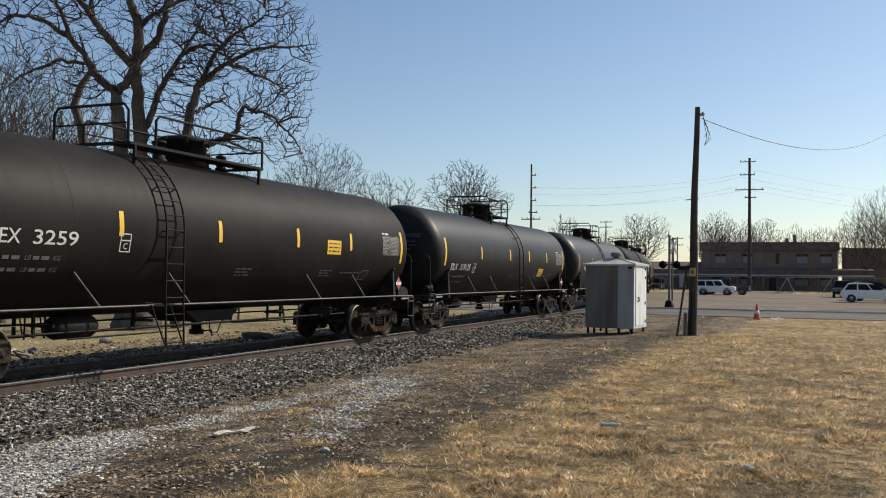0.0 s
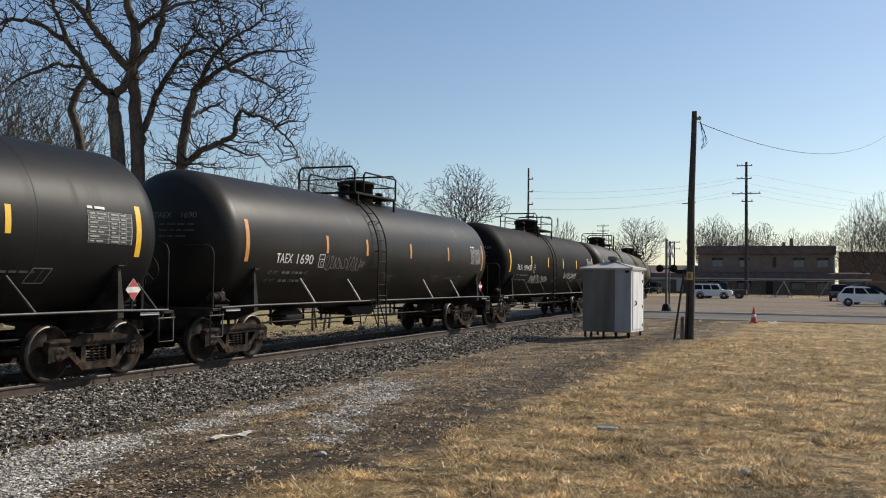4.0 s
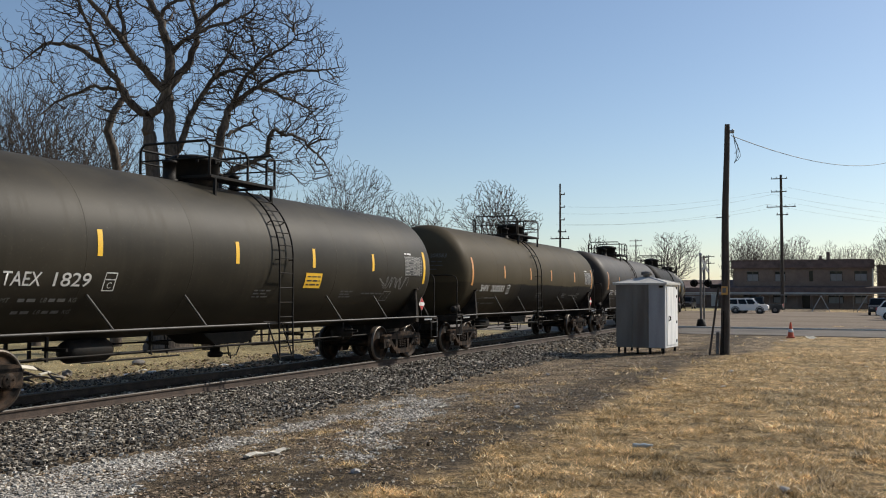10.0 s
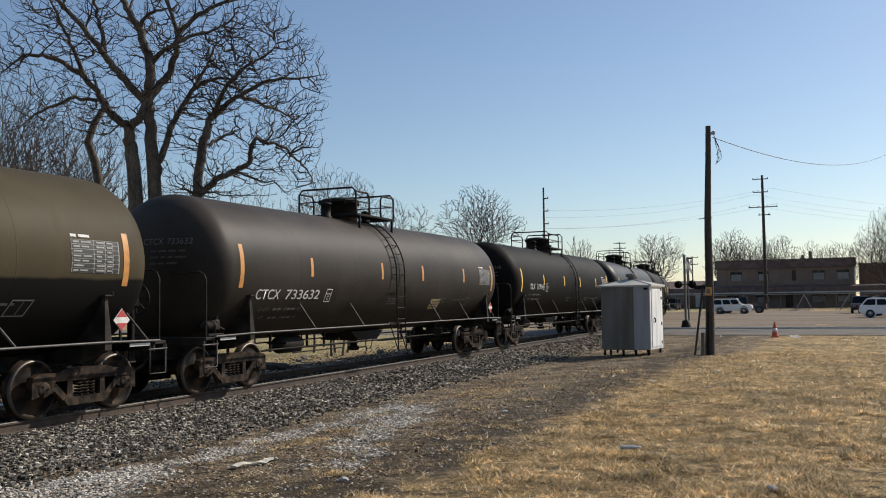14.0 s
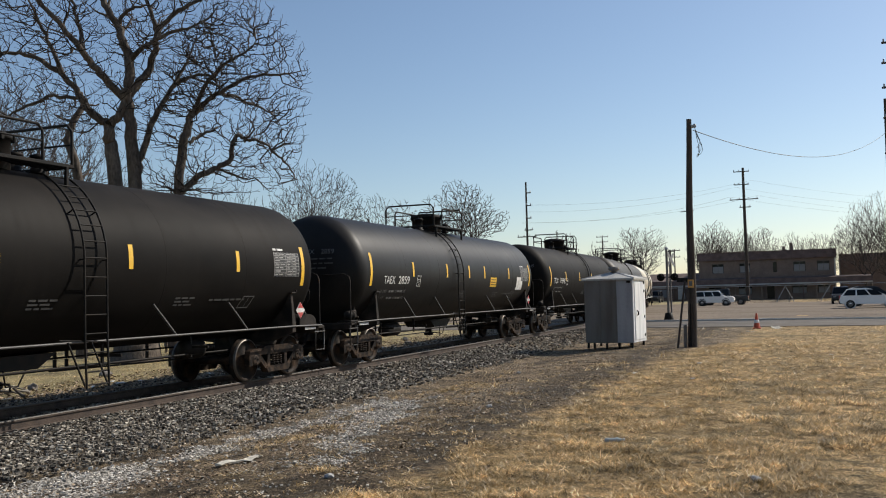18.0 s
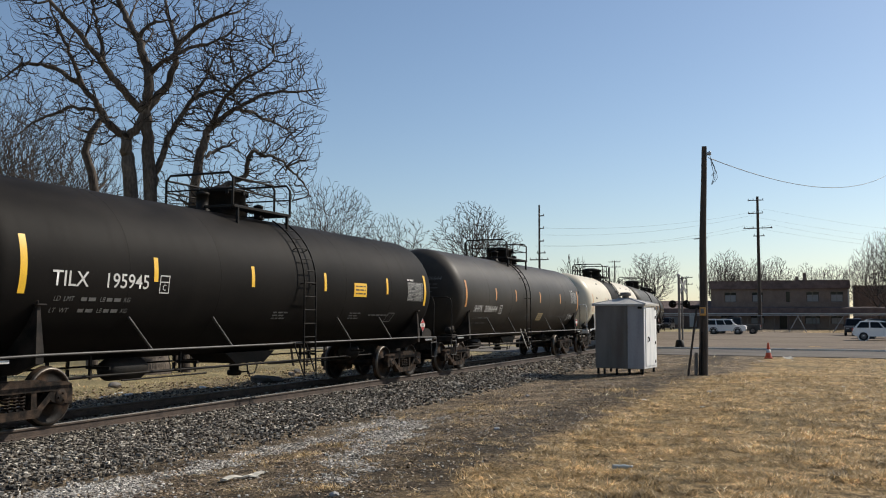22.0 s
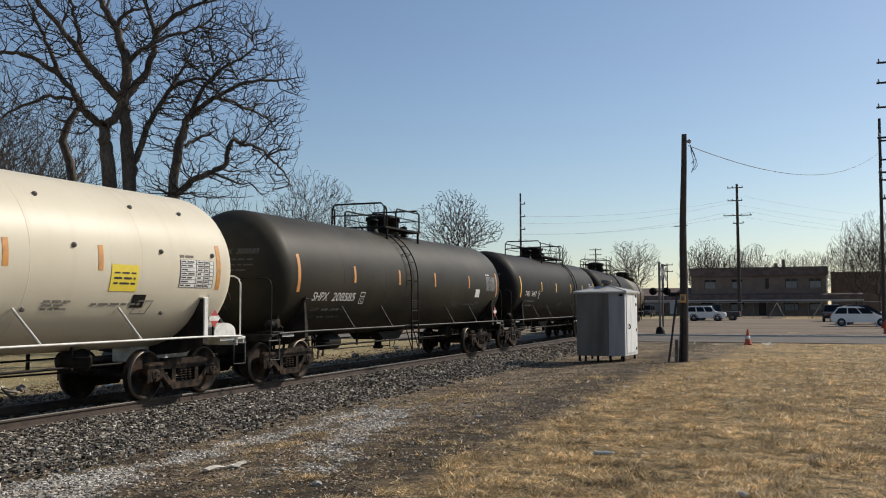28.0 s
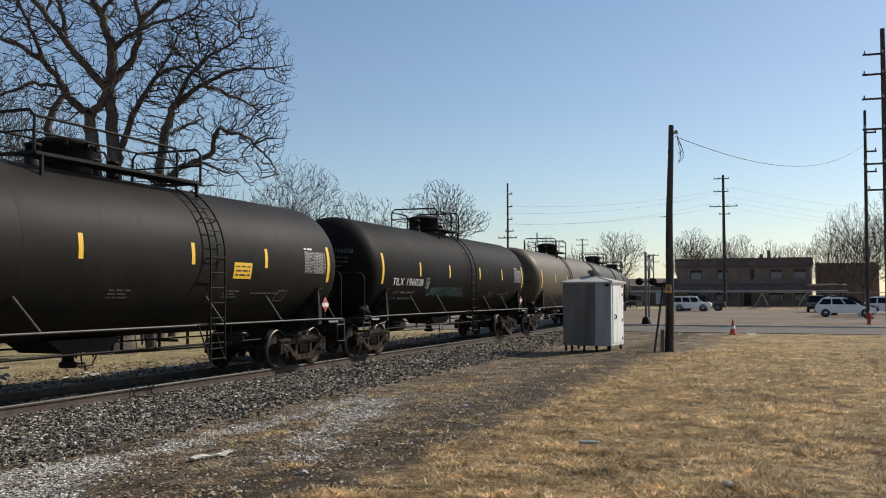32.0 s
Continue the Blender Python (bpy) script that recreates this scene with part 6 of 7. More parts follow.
def vehicle(kind, m, paint, label, length=4.6, width=1.85, height=1.72, category="car"):
    """A car built from its side outline: body, glasshouse, panes, wheels."""
    L, W, H = length, width, height
    car = thing("parked_" + kind, m, label, category, "parked vehicles")
    if kind == "pickup":
        low = [(0, 0.5), (0.02, 0.95), (0.05, 1.05), (2.1, 1.07), (2.15, 1.1), (3.9, 1.08), (L - 0.25, 1.0), (L, 0.85), (L, 0.45), (L - 0.3, 0.38), (0.3, 0.4)]
        cab = [(2.05, 1.05), (2.2, H - 0.05), (2.4, H), (3.5, H), (3.75, H - 0.1), (4.3, 1.06)]
    elif kind == "boxy_suv":
        low = [(0, 0.45), (0.0, 0.9), (0.04, 1.05), (3.3, 1.07), (L - 0.2, 1.02), (L, 0.9), (L, 0.42), (L - 0.3, 0.36), (0.3, 0.36)]
        cab = [(0.04, 1.03), (0.12, H - 0.1), (0.25, H), (2.6, H), (2.8, H - 0.05), (3.35, 1.05)]
    else:
        low = [(0, 0.5), (0.05, 0.95), (0.15, 1.03), (3.4, 1.0), (L - 0.45, 0.9), (L - 0.08, 0.74), (L, 0.42), (L - 0.3, 0.34), (0.3, 0.36)]
        cab = [(0.1, 1.0), (0.62, H - 0.1), (1.15, H), (2.25, H - 0.02), (2.65, H - 0.13), (3.72, 0.98)]
    g = Geo()
    g.prism(low, "y", -W / 2, W / 2)
    body = part("body", g, paint, car)
    g = Geo()
    n = len(cab)
    wb, wt = W / 2 - 0.02, W / 2 - 0.2
    ws = [wb if z < 1.2 else wt for x, z in cab]
    vs = [(x, -w, z) for (x, z), w in zip(cab, ws)] + [(x, w, z) for (x, z), w in zip(cab, ws)]
    g.add(vs, [tuple(range(n)), tuple(range(2 * n - 1, n - 1, -1))] + [(i, i + n, (i + 1) % n + n, (i + 1) % n) for i in range(n)])
    top = part("cabin", g, paint, car)
    zl, zh = 1.08, H - 0.14
    x0, x1 = cab[0][0] + 0.12, cab[-1][0] - 0.15
    q0, q1 = cab[1][0] + 0.12, cab[-2][0] - 0.1
    cuts = 3 if kind != "pickup" else 2
    for s in (-1, 1):
        for i in range(cuts):
            a, b = i / cuts + 0.02, (i + 1) / cuts - 0.02
            pts = []
            for f, z in ((a, zl), (b, zl), (b, zh), (a, zh)):
                u = (z - 1.05) / (H - 1.05)
                xx = (x0 + (x1 - x0) * f) * (1 - u) + (q0 + (q1 - q0) * f) * u
                pts.append((xx, s * (wb + (wt - wb) * u + 0.012), z))
            part("side_window", Geo().add(pts, [(0, 1, 2, 3)]), M["dark_glass"], top)
    for a, b, nm in ((cab[-1], cab[-2], "windscreen"), (cab[0], cab[1], "rear_window")):
        d = 0.015 if nm == "windscreen" else -0.015
        pts = [(a[0] * (1 - u) + b[0] * u + d, sy * (wb + (wt - wb) * u - 0.1), a[1] * (1 - u) + b[1] * u + 0.01) for u, sy in ((0.12, -1), (0.12, 1), (0.9, 1), (0.9, -1))]
        part(nm, Geo().add(pts, [(0, 1, 2, 3)]), M["dark_glass"], top)
    rw = 0.36
    for x in (0.85, L - 0.9):
        for s in (-1, 1):
            wl = part("wheel", Geo().lathe([(0.22, -0.11), (rw - 0.03, -0.11), (rw, -0.08), (rw, 0.08), (rw - 0.03, 0.11), (0.22, 0.11)], "y", 22, (x, s * (W / 2 - 0.1), rw)), M["tyre"], car)
            part("rim", Geo().lathe([(0.001, s * 0.09), (0.1, s * 0.1), (0.23, s * 0.105), (0.24, s * 0.09)], "y", 16, (x, s * (W / 2 - 0.1), rw)), M["weather"], wl)
            part("wheel_arch", Geo().lathe([(rw + 0.02, s * 0.108), (rw + 0.1, s * 0.112), (rw + 0.1, s * 0.09)], "y", 22, (x, s * (W / 2 - 0.1), rw + 0.02)), M["tyre"] if kind != "suv" else paint, body)
    for s in (-1, 1):
        part("headlight", Geo().box((L - 0.05, s * (W / 2 - 0.25), 0.78), (0.14, 0.34, 0.16), 0.03), M["blind"], car)
        part("tail_light", Geo().box((0.06, s * (W / 2 - 0.12), 0.9), (0.12, 0.16, 0.28), 0.03), M["red"], car)
        part("mirror", Geo().box((cab[-1][0] - 0.35, s * (W / 2 + 0.08), 1.12), (0.14, 0.18, 0.14), 0.03), paint, car)
    part("bumper", Geo().box((L - 0.03, 0, 0.5), (0.12, W - 0.1, 0.22), 0.04), M["tyre"], car)
    part("bumper", Geo().box((0.03, 0, 0.52), (0.12, W - 0.1, 0.22), 0.04), M["tyre"], car)
    return car


lot = LAWN + 0.02
vehicle("boxy_suv", pose(-12.72, 112.0, lot, 0, 0, 0), M["car_white"], "boxy white off-road car parked in the lot", 4.4, 1.8, 1.75)
vehicle("pickup", pose(-7.07, 117.0, lot, 0, 0, 180), M["car_black"], "black pickup truck parked behind a white car", 5.4, 1.9, 1.95, "pickup truck")
vehicle("suv", pose(2.15, 87.0, lot, 0, 0, 0), M["car_white"], "white family car parked in the lot", 4.85, 1.9, 1.7)
vehicle("suv", pose(3.0, 95.0, lot, 0, 0, 4), M["car_black"], "dark family car parked behind a white one", 4.8, 1.9, 1.85)
vehicle("suv", pose(6.9, 101.0, lot, 0, 0, -4), M["car_white"], "pale car parked farther back in the lot", 4.6, 1.85, 1.75)
vehicle("boxy_suv", pose(2.9, 112.0, lot, 0, 0, -90), M["car_black"], "dark off-road car seen end-on in the lot", 4.4, 1.85, 1.85)
vehicle("boxy_suv", pose(-23.4, 154.0, lot, 0, 0, -90), M["car_black"], "dark off-road car beside the low building", 4.4, 1.85, 1.9)

# ---- buildings ----


def main_building():
    bx0, bx1, by, h = -18.0, 3.7, 166.0, 8.1
    b = thing("brick_building", pose(bx0, by, LAWN, 0, 0, 0), "two-storey brown brick building with shingled parapet", "building")
    W, D = bx1 - bx0, 12.0
    wall = Geo()
    t = 0.3
    up = [(2.2, 4.1), (6.7, 8.4), (12.1, 12.7), (15.3, 17.2), (19.0, 20.9)]
    holes = [(a, c, 4.55, 6.3) for a, c in up] + [(1.5, 3.6, 0.9, 2.4), (6.4, 8.6, 0.9, 2.4), (11.0, 12.2, 0.1, 2.3), (15.0, 17.3, 0.9, 2.4), (19.0, 21.0, 0.9, 2.4)]
    xs = sorted({0.0, W, *[q for ho in holes for q in ho[:2]]})
    zs = sorted({0.0, h - 1.3, *[q for ho in holes for q in ho[2:]]})
    for x0, x1 in zip(xs, xs[1:]):
        for z0, z1 in zip(zs, zs[1:]):
            if not any(a <= (x0 + x1) / 2 <= c and e <= (z0 + z1) / 2 <= f for a, c, e, f in holes):
                wall.box(((x0 + x1) / 2, t / 2, (z0 + z1) / 2), (x1 - x0, t, z1 - z0))
    for x in (t / 2, W - t / 2):
        wall.box((x, D / 2, (h - 1.3) / 2), (t, D - 2 * t, h - 1.3))
    wall.box((W / 2, D - t / 2, (h - 1.3) / 2), (W, t, h - 1.3))
    part("wall", wall, M["brick_wall"], b)
    part("corner_strip", Geo().box((W + 0.02, -0.02, (h - 1.4) / 2), (0.22, 0.22, h - 1.5), 0.02), M["kerb"], b, "pale corner downpipe strip")
    part("parapet", Geo().prism([(-0.35, h - 1.35), (-0.1, h), (D + 0.1, h), (D + 0.35, h - 1.35)], "x", -0.3, W + 0.3), M["mansard"], b, "brown shingled parapet")
    part("coping", Geo().box((W / 2, D / 2, h + 0.05), (W + 0.5, D + 0.1, 0.1), 0.02), M["mansard"], b)
    can = part("canopy", Geo().prism([(-2.2, 2.6), (-2.0, 3.5), (0.0, 3.75), (0.0, 2.6)], "x", -9.0, W + 5.5), M["mansard"], b, "long brown shingled canopy")
    part("fascia", Geo().box((W / 2 - 1.75, -2.24, 2.58), (W + 14.4, 0.06, 0.22), 0.01), M["kerb"], can, "pale fascia board")
    for i, (a, c, e, f) in enumerate(holes):
        if c - a < 1 or e < 0.5:
            wn = part("door", Geo().box(((a + c) / 2, 0.2, (e + f) / 2), (c - a, 0.06, f - e), 0.01), M["dark_glass"], b)
            continue
        wn = part("window", Geo().box(((a + c) / 2, 0.22, (e + f) / 2), (c - a, 0.04, f - e)), M["dark_glass"], b)
        part("window_frame", Geo().box(((a + c) / 2, 0.18, (e + f) / 2), (0.07, 0.06, f - e)).box(((a + c) / 2, 0.18, e + 0.05), (c - a, 0.1, 0.1)).box(((a + c) / 2, 0.18, f - 0.05), (c - a, 0.1, 0.1)), M["weather"], wn)
        part("blind", Geo().box(((a + c) / 2, 0.19, e + 0.38 * (f - e)), (c - a - 0.16, 0.02, 0.62 * (f - e))), M["blind"], wn)
    for x, hh in ((13.8, 0.9), (15.0, 1.5)):
        part("chimney", Geo().box((x, 4, h + hh / 2), (0.55, 0.55, hh), 0.03), M["brick_wall"], b)
    for x in np.arange(-8.5, W + 5, 4.2):
        part("canopy_post", Geo().box((x, -1.9, 1.3), (0.14, 0.14, 2.6), 0.02), M["mansard"], b)
    # low wing beside it
    wg = thing("low_building", pose(-34.5, 172.0, LAWN, 0, 0, 0), "low building with brown roof and pale doors", "building")
    part("wall", Geo().box((8.0, 4.0, 1.45), (16.0, 8.0, 2.9)), M["brick_wall"], wg)
    part("roof", Geo().prism([(-0.6, 2.8), (-0.4, 3.7), (4.0, 5.0), (8.4, 3.7), (8.6, 2.8)], "x", -0.5, 16.5), M["mansard"], wg)
    for x, w, mt in ((1.2, 1.4, "house_white"), (6.0, 2.4, "blind"), (9.4, 2.2, "blind"), (12.6, 1.2, "house_white")):
        part("door" if mt == "house_white" else "window", Geo().box((x, -0.04, 1.35), (w, 0.1, 2.2 if mt == "house_white" else 1.4), 0.02), M[mt], wg)
    nb = thing("brick_annex", pose(4.8, 176.0, LAWN, 0, 0, 0), "plain brown brick annex behind the building", "building")
    part("wall", Geo().box((5.0, 4.0, 3.7), (10.0, 8.0, 7.4), 0.05), M["brick_wall"], nb)
    part("coping", Geo().box((5.0, 4.0, 7.46), (10.3, 8.3, 0.14), 0.02), M["mansard"], nb)


main_building()


def lot_fence():
    f = thing("fence", pose(-30, 131, LAWN, 0, 0, 0), "thin metal fence with braces behind the lot", "fence")
    for i in range(14):
        part("post", Geo().tube([(i * 3.4, 0, 0), (i * 3.4, 0, 2.25)], 0.025, 6), M["weather"], f)
    part("top_rail", Geo().tube([(0, 0, 2.2), (44.2, 0, 2.2)], 0.035, 6), M["galv"], f)
    for x, d in ((18.3, 0.9), (25.6, 1.2), (27.8, -1.1), (31.0, 1.3)):
        part("brace", Geo().tube([(x, 0.1, 0), (x + d, 0.1, 2.2)], 0.05, 6), M["galv"], f)


lot_fence()


def white_house():
    h = thing("white_house", pose(-48.0, 35.0, LAWN, 0, 0, 85), "white clapboard house beyond the track", "house")
    L, D, H = 10.0, 8.0, 5.0
    part("wall", Geo().box((L / 2, D / 2, H / 2), (L, D, H)), M["house_white"], h)
    for i in range(20):
        part("board", Geo().prism([(-0.035, 0.25 * i), (-0.012, 0.25 * i + 0.25), (0.0, 0.25 * i + 0.25), (0, 0.25 * i)], "x", 0, L), M["house_white"], h)
    part("roof", Geo().prism([(-0.5, H - 0.1), (D / 2, H + 2.2), (D + 0.5, H - 0.1)], "x", -0.4, L + 0.4), M["mansard"], h)
    for x in (2.4, 7.4):
        wn = part("window", Geo().box((x, -0.03, 1.6), (1.1, 0.1, 1.6), 0.01), M["dark_glass"], h)
        part("window_frame", Geo().box((x - 0.6, -0.06, 1.6), (0.12, 0.12, 1.8), 0.01).box((x + 0.6, -0.06, 1.6), (0.12, 0.12, 1.8), 0.01)
             .box((x, -0.06, 0.75), (1.3, 0.12, 0.12), 0.01).box((x, -0.06, 2.45), (1.3, 0.12, 0.12), 0.01).box((x, -0.06, 1.6), (1.1, 0.08, 0.06), 0.01), M["weather"], wn)


white_house()

# ---- trees, bare in winter ----


class Tree:
    def __init__(self, seed):
        self.rng = random.Random(seed)
        self.wood, self.twigs = [], []      # tubes: points, radii, sides

    def bent(self, p, d, length, wig, lift, steps):
        pts = [p]
        for _ in range(steps):
            d = (d + Vector([self.rng.gauss(0, wig) for _ in range(3)]) + Vector((0, 0, lift))).normalized()
            p = p + d * (length / steps)
            pts.append(p)
        return pts, d

    def limb(self, p, way, length, r0, r1, wig=0.08, lift=0.0, steps=8):
        pts, d = self.bent(p, Vector(way).normalized(), length, wig, lift, steps)
        self.wood.append((pts, [r0 + (r1 - r0) * i / steps for i in range(steps + 1)], 10))
        return pts

    def finish(self, x, y, label, height=0.0, width=0.0):
        kx = kz = 1.0
        if height:
            vs = [p for tubes in (self.wood, self.twigs) for pts, _, _ in tubes for p in pts]
            kz = height / max(v[2] for v in vs)
            kx = width / (max(v[0] for v in vs) - min(v[0] for v in vs)) if width else kz
        out = []
        for tubes in (self.wood, self.twigs):
            g = Geo()
            for pts, radii, sides in tubes:
                g.tube([(p[0] * kx, p[1] * kx, p[2] * kz) for p in pts], radii, sides, False)
            out.append(g)
        tr = thing("tree", pose(x, y, ground_z(x, y) - 0.1), label, "tree", "bare trees")
        part("trunk", out[0], M["bark"], tr)
        if self.twigs:
            part("crown", out[1], M["twig"], tr)
        return tr


def fill_crown(t, spots, nodes, fine, tip, balance=0.45, power=2.2, curl=1.0):
    """Grows twigs to every spot: each joins the branch that is near it and not too long a way from the root. The first nodes stand already."""
    pos = np.zeros((len(nodes) + len(spots), 3))
    way = np.zeros(len(pos))
    up = [-1] * len(pos)
    for i, (p, length) in enumerate(nodes):
        pos[i], way[i] = p, length
    k = len(nodes)
    root = pos[0]
    order = sorted(range(len(spots)), key=lambda q: (spots[q] - Vector(root)).length)
    for q in order:
        p = np.array(spots[q])
        gap = p[None] - pos[:k]
        d = np.sqrt((gap ** 2).sum(1))
        j = int(np.argmin(d + balance * way[:k] + 0.7 * np.maximum(0, -gap[:, 2])))
        pos[k], up[k], way[k] = p, j, way[j] + d[j]
        k += 1
    load = np.ones(k)
    for i in range(k - 1, len(nodes) - 1, -1):
        load[up[i]] += load[i]
    rad = np.maximum(fine, tip * load ** (1 / power))
    for i in range(len(nodes), k):
        a, b = Vector(pos[up[i]]), Vector(pos[i])
        j = up[i]
        ra = min(rad[j], rad[i] * 1.25) if j >= len(nodes) else rad[i] * 1.2
        d = (b - a).length
        before = (a - Vector(pos[up[j]])).normalized() if j >= len(nodes) and up[j] >= 0 else Vector((0, 0, 0.3))
        bow = before * (0.16 * d) + Vector([t.rng.gauss(0, 0.05 * d) for _ in range(3)]) - Vector((0, 0, 0.06 * d))
        mid = a.lerp(b, 0.45) + bow * (0.6 * curl)
        big = rad[i] > 4.5 * fine
        (t.wood if big else t.twigs).append(([a, mid, b], [ra, (ra + rad[i]) / 2, rad[i] if load[i] > 1 else 0.7 * fine], 6 if big else 3))


def simple_tree(x, y, height, width, seed, label, fine=0.012, trunk=0.3, stems=1, base=0.3, count=900, balance=0.45, lumps=0.5):
    """A bare tree: stems up to the crown, then limbs and twigs that spread into a lumpy round crown."""
    t = Tree(seed)
    deep = (1 - base) * height
    mid, low = height - 0.5 * deep, base * height
    spots = []
    o = Vector((seed * 1.7, seed * 0.9, seed * 0.3))
    while len(spots) < count:
        p = Vector([t.rng.gauss(0, 1) for _ in range(3)]).normalized() * t.rng.random() ** 0.48
        if t.rng.random() < 0.75 + lumps * 2.2 * noise.noise(p * 2.3 + o) and p.length < 0.86 + 0.5 * noise.noise(p.normalized() * 1.9 + o):
            spots.append(Vector((p.x * width / 2, p.y * width / 2, mid + p.z * deep / 2)))
    nodes = []
    for s in range(stems):
        a = 2 * math.pi * s / stems + seed
        lean = 0.0 if stems == 1 else 0.16
        foot = Vector((0.25 * math.cos(a), 0.25 * math.sin(a), 0)) * (stems > 1)
        pts = t.limb(foot, (lean * math.cos(a), lean * math.sin(a), 1), low * 1.15, trunk, trunk * 0.7, 0.06)
        nodes += [(tuple(p), 0.3 * i) for i, p in enumerate(pts[5:])]
    tip = 0.55 * trunk / (count / stems) ** (1 / 2.2)
    fill_crown(t, spots, nodes, fine, tip, balance, 2.2, 0.45)
    return t.finish(x, y, label)


